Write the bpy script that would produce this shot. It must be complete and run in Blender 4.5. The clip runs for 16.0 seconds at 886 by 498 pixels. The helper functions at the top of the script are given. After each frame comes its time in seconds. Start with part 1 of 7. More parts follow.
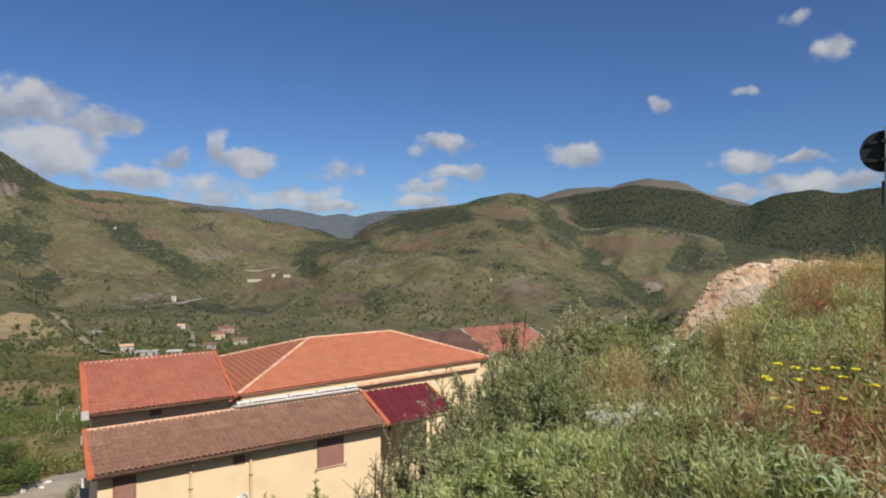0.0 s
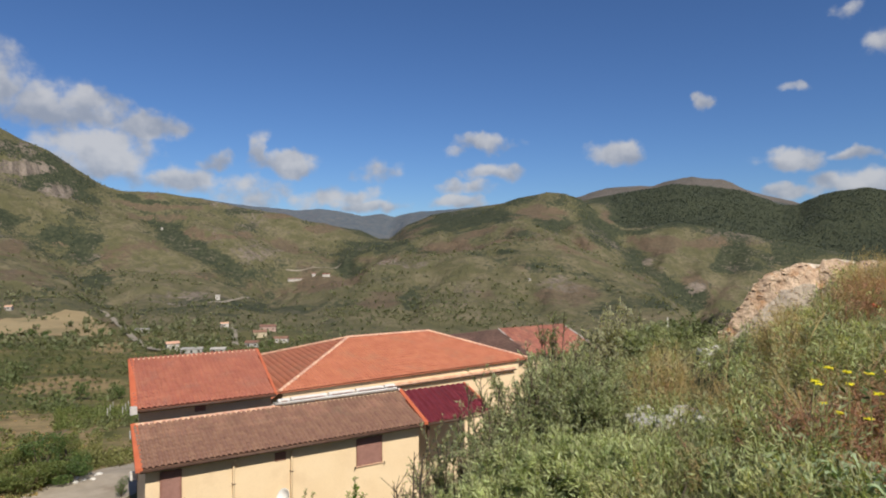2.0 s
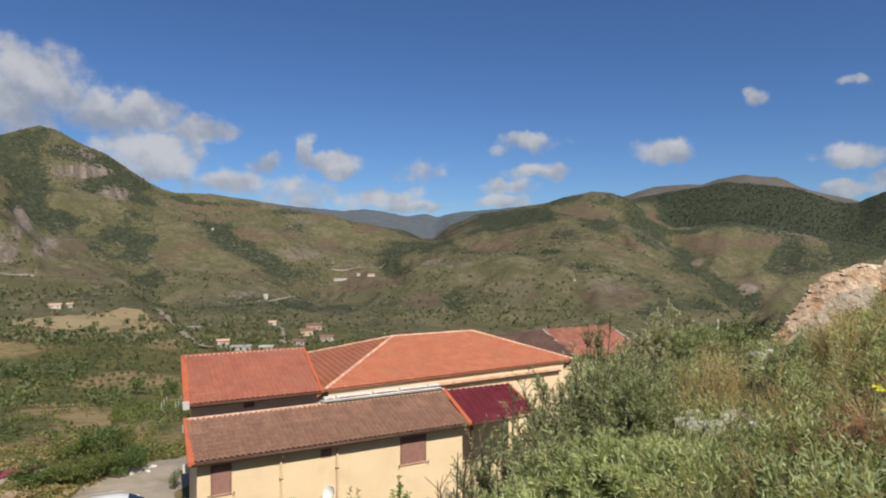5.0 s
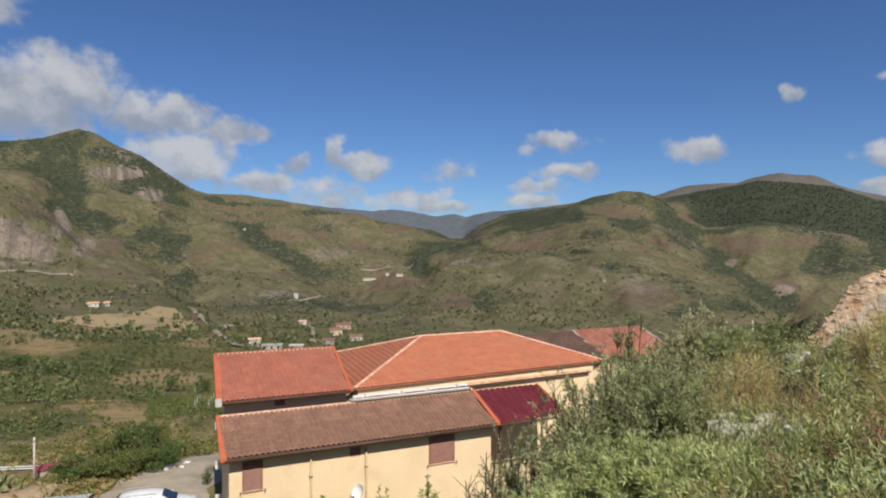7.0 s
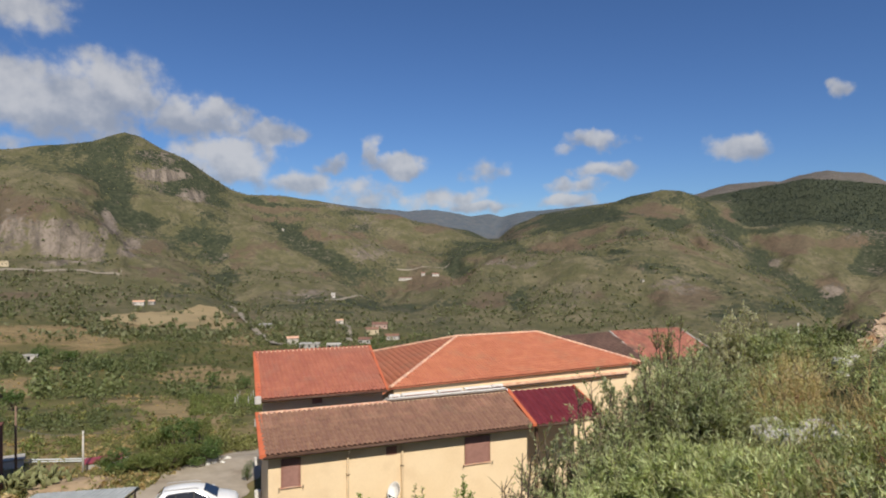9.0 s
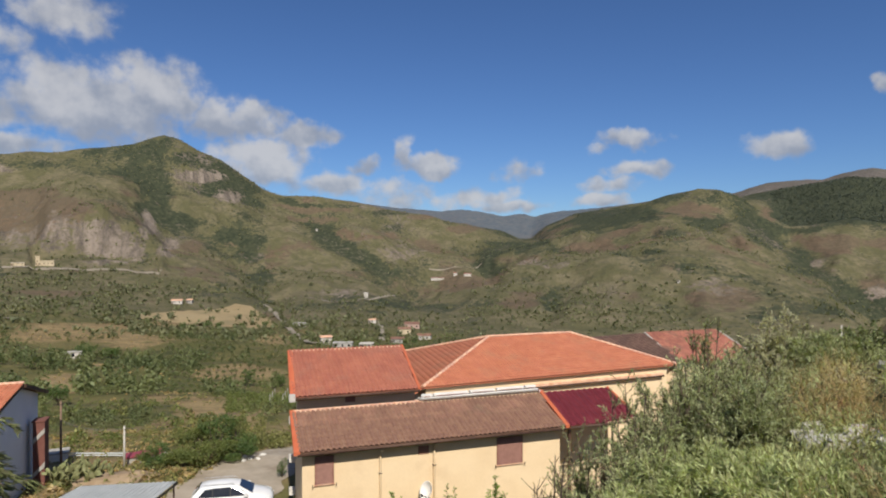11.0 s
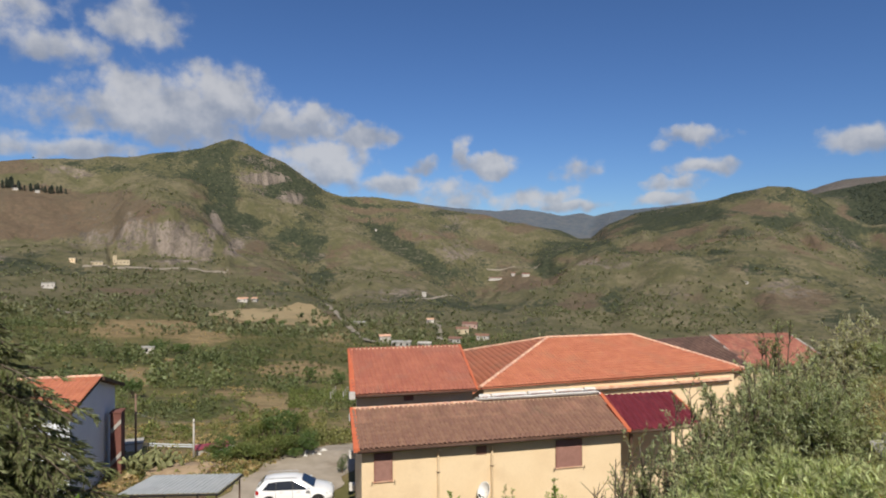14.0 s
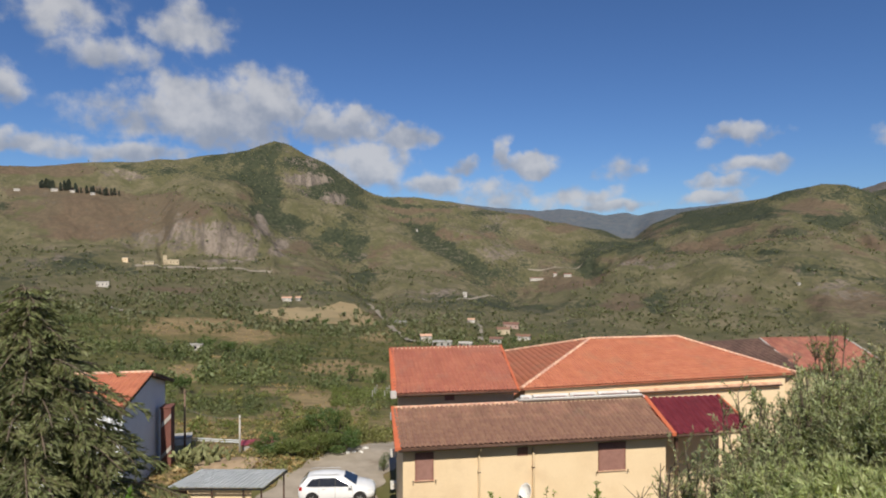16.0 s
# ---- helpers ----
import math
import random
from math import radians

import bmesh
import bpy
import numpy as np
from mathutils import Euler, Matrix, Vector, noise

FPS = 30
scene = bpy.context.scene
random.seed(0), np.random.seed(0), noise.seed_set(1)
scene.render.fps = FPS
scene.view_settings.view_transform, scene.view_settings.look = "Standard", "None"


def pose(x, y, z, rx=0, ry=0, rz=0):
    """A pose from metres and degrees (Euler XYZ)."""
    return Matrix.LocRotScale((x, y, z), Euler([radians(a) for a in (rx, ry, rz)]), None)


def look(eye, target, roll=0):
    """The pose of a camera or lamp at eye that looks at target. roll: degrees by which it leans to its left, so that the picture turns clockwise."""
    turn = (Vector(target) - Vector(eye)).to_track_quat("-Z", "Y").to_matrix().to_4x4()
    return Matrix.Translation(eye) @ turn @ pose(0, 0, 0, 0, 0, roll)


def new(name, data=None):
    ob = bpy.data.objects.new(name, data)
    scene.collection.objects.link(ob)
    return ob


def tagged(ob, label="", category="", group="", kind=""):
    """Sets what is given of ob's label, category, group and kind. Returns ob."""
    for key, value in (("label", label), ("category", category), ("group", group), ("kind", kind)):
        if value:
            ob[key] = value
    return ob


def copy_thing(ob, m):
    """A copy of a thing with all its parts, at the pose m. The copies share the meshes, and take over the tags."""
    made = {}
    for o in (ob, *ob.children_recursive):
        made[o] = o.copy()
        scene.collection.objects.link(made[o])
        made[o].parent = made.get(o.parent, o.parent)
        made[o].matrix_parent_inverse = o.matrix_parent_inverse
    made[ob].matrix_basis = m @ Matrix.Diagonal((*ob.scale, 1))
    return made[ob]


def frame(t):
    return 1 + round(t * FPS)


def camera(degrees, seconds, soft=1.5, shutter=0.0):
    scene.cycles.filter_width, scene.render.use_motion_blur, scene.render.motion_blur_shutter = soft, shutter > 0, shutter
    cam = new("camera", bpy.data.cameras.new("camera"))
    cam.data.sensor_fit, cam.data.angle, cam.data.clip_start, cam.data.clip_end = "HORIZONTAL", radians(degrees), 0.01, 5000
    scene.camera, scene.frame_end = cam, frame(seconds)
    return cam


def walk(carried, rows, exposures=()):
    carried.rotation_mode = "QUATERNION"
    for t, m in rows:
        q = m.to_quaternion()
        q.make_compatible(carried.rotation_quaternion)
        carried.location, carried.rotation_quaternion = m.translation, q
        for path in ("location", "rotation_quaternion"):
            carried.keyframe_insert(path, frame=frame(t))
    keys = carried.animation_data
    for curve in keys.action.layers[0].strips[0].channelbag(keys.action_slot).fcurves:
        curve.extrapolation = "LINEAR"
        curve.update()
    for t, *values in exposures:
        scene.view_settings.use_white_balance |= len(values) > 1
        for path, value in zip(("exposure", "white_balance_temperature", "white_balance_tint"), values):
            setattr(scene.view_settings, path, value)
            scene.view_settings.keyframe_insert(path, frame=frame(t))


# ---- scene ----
EYE = 14.6
cam = camera(69.99, 16.0, soft=2.0)
PAN = ((0, 0.01), (0.5, 0.89), (1, 1.89), (1.5, 2.56), (2, 3.45), (2.5, 4.28), (3, 5.12), (3.5, 5.78), (4, 6.26),
       (5.2, 7.65), (6.5, 9.27), (7, 9.98), (7.5, 10.76), (8, 11.58), (8.5, 12.44), (9, 13.21), (10.2, 14.97), (11.5, 16.81),
       (12, 17.55), (12.5, 18.53), (13, 19.67), (13.5, 20.45), (14, 21.34), (14.5, 22.28), (15, 23.39), (15.5, 24.26),
       (16, 25.04))
walk(cam, [(t, pose(0, 0, EYE, 90 - 0.0756, 0, yaw)) for t, yaw in PAN], exposures=((0, 0.18), (16, 0.18)))

# ---------------------------------------------------------------- light
SUN_AZ, SUN_EL = 210.0, 46.0          # bearing to the left of straight ahead, and height
sun_way = Vector((-math.sin(radians(SUN_AZ)) * math.cos(radians(SUN_EL)),
                  math.cos(radians(SUN_AZ)) * math.cos(radians(SUN_EL)), math.sin(radians(SUN_EL))))
sun = new("sun", bpy.data.lights.new("sun", "SUN"))
sun.data.energy, sun.data.angle, sun.data.color = 5.0, radians(0.53), (1.0, 0.93, 0.82)
sun.matrix_world = look(sun_way * 100, (0, 0, 0))


class Nodes:
    """Short hand for building a node tree."""

    def __init__(self, tree):
        self.tree = tree
        tree.nodes.clear()

    def add(self, kind, ins=(), **props):
        n = self.tree.nodes.new(kind)
        for k, v in props.items():
            setattr(n, k, v)
        for k, v in dict(ins).items():
            self.put(n.inputs[k], v)
        return n

    def put(self, socket, v):
        if isinstance(v, bpy.types.NodeSocket):
            self.tree.links.new(v, socket)
        elif isinstance(v, bpy.types.Node):
            self.tree.links.new(v.outputs[0], socket)
        else:
            if socket.type == "RGBA" and len(v) == 3:
                v = (*v, 1)
            socket.default_value = v

    def math(self, op, a, b=0.0, c=0.0, clamp=False):
        n = self.add("ShaderNodeMath", {0: a, 1: b, 2: c}, operation=op, use_clamp=clamp)
        return n.outputs[0]

    def vec(self, op, a, b=(0, 0, 0)):
        n = self.add("ShaderNodeVectorMath", {0: a, 1: b}, operation=op)
        return n.outputs["Value"] if op in ("LENGTH", "DOT_PRODUCT", "DISTANCE") else n.outputs[0]

    def ramp(self, x, lo, hi):
        n = self.add("ShaderNodeMapRange", {"Value": x, "From Min": lo, "From Max": hi}, interpolation_type="SMOOTHSTEP")
        return n.outputs[0]

    def mix(self, f, a, b, blend="MIX"):
        n = self.add("ShaderNodeMix", data_type="RGBA", blend_type=blend)
        self.put(n.inputs[0], f), self.put(n.inputs[6], a), self.put(n.inputs[7], b)
        return n.outputs[2]

    def noise(self, co, scale, detail=4.0, rough=0.55, warp=0.0):
        n = self.add("ShaderNodeTexNoise", {"Vector": co, "Scale": scale, "Detail": detail, "Roughness": rough, "Distortion": warp})
        return n.outputs[0]


def build_sky():
    world = bpy.data.worlds.new("sky")
    scene.world = world
    world.use_nodes = True
    n = Nodes(world.node_tree)
    sky = n.add("ShaderNodeTexSky", sky_type="NISHITA", sun_disc=False, sun_elevation=radians(SUN_EL),
                sun_rotation=radians(-SUN_AZ), air_density=1.0, dust_density=0.15, ozone_density=4.5, altitude=900)
    way = n.add("ShaderNodeTexCoord").outputs["Generated"]
    xyz = n.add("ShaderNodeSeparateXYZ", {0: way})
    bearing = n.math("MULTIPLY", n.math("ARCTAN2", n.math("MULTIPLY", xyz.outputs[0], -1), xyz.outputs[1]), 57.29578)
    rise = n.math("MULTIPLY", n.math("ARCSINE", xyz.outputs[2]), 57.29578)
    flat = n.add("ShaderNodeCombineXYZ", {0: bearing, 1: rise}).outputs[0]
    # cloud edges are torn by noise in degrees
    w1 = n.add("ShaderNodeTexNoise", {"Vector": flat, "Scale": 0.38, "Detail": 4.0, "Roughness": 0.5})
    torn = n.vec("ADD", flat, n.vec("MULTIPLY", n.vec("SUBTRACT", w1.outputs[1], (0.5, 0.5, 0.5)), (3.4, 2.2, 0)))
    fine = n.noise(flat, 0.5, 6, 0.52)
    height = n.add("ShaderNodeSeparateXYZ", {0: torn}).outputs[1]
    cover, crown = None, 0.5
    for az, el, w, h, dense in (*CLOUD_BANK, *CLOUD_PUFFS):
        d = n.vec("LENGTH", n.vec("MULTIPLY", n.vec("SUBTRACT", torn, (az, el, 0)), (1 / w, 1 / h, 0)))
        k = n.math("MULTIPLY", n.ramp(d, 1.4, 0.2), dense)
        crown = n.math("ADD", n.math("MULTIPLY", crown, n.math("SUBTRACT", 1.0, k)),
                       n.math("MULTIPLY", n.math("MULTIPLY_ADD", height, 0.55 / h, 0.5 - 0.55 * el / h), k))
        cover = k if cover is None else n.math("MAXIMUM", cover, k)
    body = n.math("MULTIPLY_ADD", n.math("SUBTRACT", fine, 0.5), 1.7, cover)
    # unseen cloud added behind and above the camera, thick enough to brighten shaded sides
    fill_cloud = n.math("MULTIPLY", n.ramp(n.noise(flat, 0.05, 5, 0.6), 0.46, 0.64),
                   n.math("GREATER_THAN", n.math("ABSOLUTE", n.math("SUBTRACT", bearing, 10)), 70))
    alpha = n.math("MAXIMUM", n.math("MULTIPLY", n.ramp(body, 0.10, 0.85), n.ramp(cover, 0.0, 0.3)), fill_cloud)
    puff = n.noise(n.vec("ADD", flat, (0.5, -1.3, 0.0)), 0.30, 5, 0.5)
    soft = n.noise(flat, 0.30, 5, 0.5)
    light = n.ramp(n.math("ADD", crown, n.math("MULTIPLY", n.math("SUBTRACT", puff, soft), 1.9)), 0.0, 0.95)
    cloud = n.mix(light, (4.3, 4.7, 5.6), (8.0, 8.0, 8.2))
    deep = n.mix(1.0, sky.outputs[0], (0.73, 0.93, 1.22), "MULTIPLY")
    look_up = n.mix(n.math("MULTIPLY", alpha, 0.88), deep, cloud)
    bg = n.add("ShaderNodeBackground", {"Color": look_up, "Strength": 0.063})
    n.add("ShaderNodeOutputWorld", {"Surface": bg.outputs[0]})


# bearing, height, half width, half height (degrees), density
CLOUD_BANK = ((43.5, 9.8, 5.0, 2.0, 0.95), (46.4, 11.6, 6.0, 3.4, 1.0), (40.8, 12.3, 4.8, 3.2, 1.0), (52, 10.6, 5, 2.2, 0.6), (36.0, 10.9, 3.4, 2.0, 1.0), (33.0, 10.9, 3.2, 1.9, 1.0),
    (28.4, 10.0, 3.4, 1.4, 1.0), (47, 18.0, 3.8, 2.6, 0.8), (56, 17.8, 4.4, 2.2, 0.75), (53, 15.5, 5.0, 1.8, 0.7), (61, 12.2, 3.4, 1.8, 0.9), (31.5, 7.3, 4.0, 2.4, 1.0),
    (34.5, 7.4, 2.6, 2.0, 0.9), (25.2, 5.6, 3.2, 1.4, 1.0), (20.5, 4.9, 5.0, 1.5, 0.75), (59, 8.0, 6, 1.1, 0.85), (51, 7.9, 5, 0.9, 0.85), (19.6, 8.7, 1.2, 1.5, 0.8),
    (16.9, 7.4, 2.9, 1.2, 1.0))
CLOUD_PUFFS = ((23.0, 7.4, 1.4, 0.9, 0.6), (9.4, 6.9, 2.6, 1.3, 0.6), (13, 4.4, 5.5, 1.3, 0.7), (-0.4, 9.4, 3.2, 0.85, 0.8), (2.4, 8.8, 1.4, 0.6, 0.55), (-0.8, 6.9, 2.8, 1.0, 0.9),
    (1.4, 5.6, 3.2, 0.9, 0.75), (2.0, 4.3, 3.0, 0.8, 0.9), (10, 3.7, 3.4, 0.7, 0.9), (-11.9, 8.4, 2.9, 1.3, 0.95), (-19.0, 12.0, 1.2, 0.85, 0.85), (-25.6, 7.0, 2.8, 1.05, 0.95),
    (-29.8, 7.1, 1.8, 0.6, 0.85), (-31.6, 15.0, 1.9, 1.0, 0.7), (-29.2, 17.6, 1.1, 0.9, 0.6), (-31.0, 5.1, 5.0, 1.0, 1.0), (-25.0, 4.5, 2.2, 0.7, 0.7), (-25.6, 12.6, 1.2, 0.6, 0.5))
build_sky()

# ---------------------------------------------------------------- materials
def surface(name, low, high, scale=3.0, rough=0.8, bump=0.25, fine=40.0, spread=(0.3, 0.7), third=None, third_scale=0.6,
            metal=0.0, each=0.0, depth=0.02, see=0.0):
    """A rough or glossy surface whose colour wanders between two tones at one scale and towards a third at another; each: how much
    separate pieces differ; see: light that passes through a leaf."""
    m = bpy.data.materials.new(name)
    m.use_nodes = True
    n = Nodes(m.node_tree)
    co = n.add("ShaderNodeTexCoord").outputs["Object"]
    colour = n.mix(n.ramp(n.noise(co, scale), *spread), low, high)
    if third:
        colour = n.mix(n.ramp(n.noise(co, third_scale, 5, 0.62), 0.52, 0.68), colour, third)
    grain = n.noise(co, fine, 3)
    colour = n.mix(0.35, colour, n.mix(grain, (0.35, 0.35, 0.35), (1.0, 1.0, 1.0)), "MULTIPLY")
    if each:
        r = n.math("FRACT", n.math("ADD", n.add("ShaderNodeObjectInfo").outputs["Random"],
                                   n.add("ShaderNodeNewGeometry").outputs["Random Per Island"]))
        colour = n.add("ShaderNodeHueSaturation", {"Hue": n.math("MULTIPLY_ADD", r, 0.05 * each, 0.5 - 0.025 * each),
                                                    "Value": n.math("MULTIPLY_ADD", r, each, 1.0 - each / 2),
                                                    "Color": colour}).outputs[0]
    lump = n.math("MULTIPLY_ADD", n.noise(co, scale * 2, 4), 0.6, n.math("MULTIPLY", grain, 0.4))
    bp = n.add("ShaderNodeBump", {"Strength": bump, "Distance": depth, "Height": lump})
    bs = n.add("ShaderNodeBsdfPrincipled", {"Base Color": colour, "Metallic": metal, "Normal": bp.outputs[0],
                                            "Roughness": n.math("MULTIPLY_ADD", grain, 0.16, rough - 0.08)})
    out = bs.outputs[0]
    if see:
        thin = n.add("ShaderNodeBsdfTranslucent", {"Color": n.mix(1.0, colour, (1.2, 1.25, 0.5), "MULTIPLY")})
        out = n.add("ShaderNodeMixShader", {0: see, 1: out, 2: thin.outputs[0]}).outputs[0]
    n.add("ShaderNodeOutputMaterial", {"Surface": out})
    return m


def glassy(name, colour, rough=0.05):
    m = bpy.data.materials.new(name)
    m.use_nodes = True
    n = Nodes(m.node_tree)
    co = n.add("ShaderNodeTexCoord").outputs["Object"]
    bs = n.add("ShaderNodeBsdfPrincipled", {"Base Color": colour, "Specular IOR Level": 0.6,
                                            "Roughness": n.math("MULTIPLY_ADD", n.noise(co, 3.0), 0.08, rough)})
    n.add("ShaderNodeOutputMaterial", {"Surface": bs.outputs[0]})
    return m


def land_material():
    """Hillside: grass, dry grass, scrub and bare rock, mixed by the land cover stored on the ground and broken up by
    noise; bluish haze is painted on the far hills.
    """
    m = bpy.data.materials.new("hillside")
    m.use_nodes = True
    n = Nodes(m.node_tree)
    co = n.add("ShaderNodeTexCoord").outputs["Object"]
    cov = n.add("ShaderNodeAttribute", attribute_name="cover")
    c = n.add("ShaderNodeSeparateColor", {0: cov.outputs["Color"]})
    big = n.noise(co, 0.006, 7, 0.66, 0.5)
    mid = n.noise(co, 0.028, 6, 0.70, 0.4)
    small = n.noise(co, 0.13, 6, 0.70, 0.2)
    fine = n.noise(co, 0.9, 5, 0.68)
    side = n.vec("DOT_PRODUCT", co, (0.72, 0.69, 0.0))
    deep = n.vec("DOT_PRODUCT", co, (-0.69, 0.72, 0.3))
    face = n.add("ShaderNodeCombineXYZ", {0: n.math("MULTIPLY", side, 0.055), 1: n.math("MULTIPLY", deep, 0.010)}).outputs[0]
    streak = n.noise(face, 1.0, 6, 0.68, 0.6)
    swing = lambda x, k: n.math("MULTIPLY", n.math("SUBTRACT", x, 0.5), k)
    patch = n.math("ADD", swing(big, 1.0), n.math("ADD", swing(mid, 1.2), swing(small, 0.7)))
    upland = n.ramp(n.vec("LENGTH", co), 380, 620)
    lush = n.mix(n.ramp(mid, 0.35, 0.65), (0.098, 0.104, 0.036), (0.172, 0.146, 0.062))
    grass = n.mix(n.ramp(mid, 0.38, 0.62), (0.108, 0.103, 0.052), (0.172, 0.149, 0.090))
    grass = n.mix(upland, lush, grass)
    grass = n.mix(n.math("MULTIPLY", n.ramp(small, 0.45, 0.65), 0.7), grass, (0.080, 0.080, 0.048))
    dry = n.mix(n.ramp(small, 0.35, 0.65), (0.160, 0.122, 0.080), (0.108, 0.086, 0.058))
    dry = n.mix(n.ramp(big, 0.46, 0.58), dry, n.mix(n.ramp(small, 0.35, 0.65), (0.172, 0.122, 0.082), (0.110, 0.082, 0.056)))
    dry = n.mix(upland, n.mix(n.ramp(small, 0.35, 0.65), (0.345, 0.255, 0.130), (0.215, 0.155, 0.080)), dry)
    dry = n.mix(n.ramp(fine, 0.5, 0.62), dry, n.mix(upland, (0.20, 0.165, 0.085), (0.105, 0.086, 0.056)))
    scrub = n.mix(n.ramp(small, 0.4, 0.6), (0.034, 0.043, 0.027), (0.064, 0.070, 0.041))
    scrub = n.mix(upland, n.mix(n.ramp(small, 0.4, 0.6), (0.058, 0.068, 0.028), (0.105, 0.106, 0.046)), scrub)
    # rock streaks; their dark tone also paints the shadows between pale bands
    rock = n.mix(n.ramp(streak, 0.38, 0.6), (0.075, 0.066, 0.060), (0.27, 0.225, 0.185))
    rock = n.mix(n.math("MULTIPLY", n.ramp(small, 0.48, 0.62), 0.8), rock, (0.10, 0.088, 0.062))
    rock = n.mix(n.math("MULTIPLY", n.ramp(fine, 0.45, 0.65), 0.6), rock, (0.24, 0.19, 0.15))
    # aerial haze, put into the base colour of the farthest ranges
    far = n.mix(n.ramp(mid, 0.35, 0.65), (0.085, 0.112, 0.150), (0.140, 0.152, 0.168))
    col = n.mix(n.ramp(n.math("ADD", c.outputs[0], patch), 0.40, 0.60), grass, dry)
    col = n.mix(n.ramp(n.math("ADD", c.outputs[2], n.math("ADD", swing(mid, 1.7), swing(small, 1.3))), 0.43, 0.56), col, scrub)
    # terraces: broken bands that keep to one height
    level = n.add("ShaderNodeSeparateXYZ", {0: co}).outputs[2]
    band = n.math("SINE", n.math("MULTIPLY_ADD", level, 0.75, n.math("MULTIPLY", mid, 26.0)))
    ledge = n.math("MULTIPLY", n.math("MULTIPLY", n.ramp(band, 0.55, 0.85), n.ramp(big, 0.48, 0.60)), n.math("MULTIPLY", upland, n.ramp(level, 25.0, -10.0)))
    col = n.mix(n.math("MULTIPLY", ledge, 0.45), col, (0.066, 0.070, 0.040))
    wall = n.math("MULTIPLY", n.math("MULTIPLY", n.ramp(band, -0.80, -0.96), n.ramp(mid, 0.50, 0.60)), n.math("MULTIPLY", upland, n.ramp(level, 25.0, -10.0)))
    col = n.mix(n.math("MULTIPLY", wall, 0.5), col, (0.20, 0.165, 0.115))
    dots = n.add("ShaderNodeTexVoronoi", {"Vector": co, "Scale": 0.14, "Randomness": 1.0}).outputs[0]
    bush = n.math("MULTIPLY", n.ramp(dots, 0.42, 0.24), n.ramp(n.math("ADD", c.outputs[2], swing(mid, 1.2)), 0.16, 0.36))
    col = n.mix(n.math("MULTIPLY", bush, 0.85), col, scrub)
    col = n.mix(n.ramp(n.math("ADD", c.outputs[1], n.math("ADD", swing(small, 2.0), swing(mid, 1.0))), 0.46, 0.58), col, rock)
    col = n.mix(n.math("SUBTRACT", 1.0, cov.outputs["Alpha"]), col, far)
    col = n.mix(0.5, col, n.mix(fine, (0.41, 0.41, 0.41), (1.13, 1.13, 1.13)), "MULTIPLY")
    hgt = n.math("MULTIPLY_ADD", small, 3.6, n.math("MULTIPLY_ADD", fine, 0.5, n.math("MULTIPLY", mid, 9.0)))
    bp = n.add("ShaderNodeBump", {"Strength": n.math("MULTIPLY_ADD", n.ramp(n.vec("LENGTH", co), 60, 300), 0.5, 0.1), "Distance": 1.0, "Height": hgt})
    bs = n.add("ShaderNodeBsdfPrincipled", {"Base Color": col, "Roughness": 0.95, "Specular IOR Level": 0.1, "Normal": bp.outputs[0]})
    n.add("ShaderNodeOutputMaterial", {"Surface": bs.outputs[0]})
    return m


LAND = land_material()
PLASTER = surface("cream_plaster", (0.79, 0.60, 0.375), (0.83, 0.645, 0.415), 0.7, 0.9, 0.1, 30, third=(0.75, 0.565, 0.355), third_scale=0.4)
TILE_NEW = surface("orange_clay_tile", (0.395, 0.130, 0.067), (0.460, 0.162, 0.087), 1.2, 0.8, 0.2, 30, each=0.10, third=(0.37, 0.145, 0.08))
TILE_RED = surface("red_clay_tile", (0.300, 0.098, 0.062), (0.365, 0.127, 0.079), 1.0, 0.8, 0.2, 30, each=0.12, third=(0.31, 0.12, 0.08))
TILE_OLD = surface("weathered_clay_tile", (0.190, 0.102, 0.069), (0.268, 0.142, 0.097), 1.0, 0.85, 0.3, 24, each=0.22, third=(0.195, 0.115, 0.078), third_scale=0.7)
CAP = surface("mortared_ridge_tile", (0.55, 0.27, 0.17), (0.70, 0.46, 0.33), 3.0, 0.85, 0.3, 30, each=0.3)
VERGE = surface("orange_verge_metal", (0.50, 0.12, 0.05), (0.56, 0.15, 0.065), 2, 0.6, 0.05)
WOOD = surface("dark_eave_wood", (0.055, 0.028, 0.018), (0.10, 0.05, 0.03), 4, 0.7, 0.2)
SHUTTER = surface("brown_shutter", (0.25, 0.115, 0.085), (0.30, 0.145, 0.11), 5, 0.6, 0.1)
MAROON = surface("maroon_sheet", (0.25, 0.040, 0.055), (0.32, 0.06, 0.075), 2, 0.5, 0.05, third=(0.22, 0.045, 0.055))
WHITE = surface("white_paint", (0.72, 0.70, 0.66), (0.82, 0.80, 0.77), 3, 0.5, 0.05)
CARPAINT = surface("white_car_paint", (0.78, 0.79, 0.80), (0.82, 0.83, 0.84), 1.0, 0.22, 0.0)
GLASS = glassy("dark_glass", (0.012, 0.014, 0.018))
RUBBER = surface("black_rubber", (0.012, 0.012, 0.012), (0.025, 0.024, 0.023), 8, 0.85, 0.1)
ALLOY = surface("alloy", (0.45, 0.45, 0.46), (0.55, 0.55, 0.56), 5, 0.35, 0.05, metal=0.8)
RED_LAMP = glassy("red_lamp", (0.35, 0.01, 0.01))
LAMP = glassy("clear_lamp", (0.55, 0.57, 0.6))
ZINC = surface("grey_sheet_metal", (0.58, 0.62, 0.64), (0.66, 0.69, 0.71), 1.5, 0.7, 0.05, third=(0.54, 0.57, 0.59))
CONCRETE = surface("concrete", (0.34, 0.32, 0.29), (0.45, 0.43, 0.39), 2, 0.9, 0.3, third=(0.27, 0.25, 0.22))
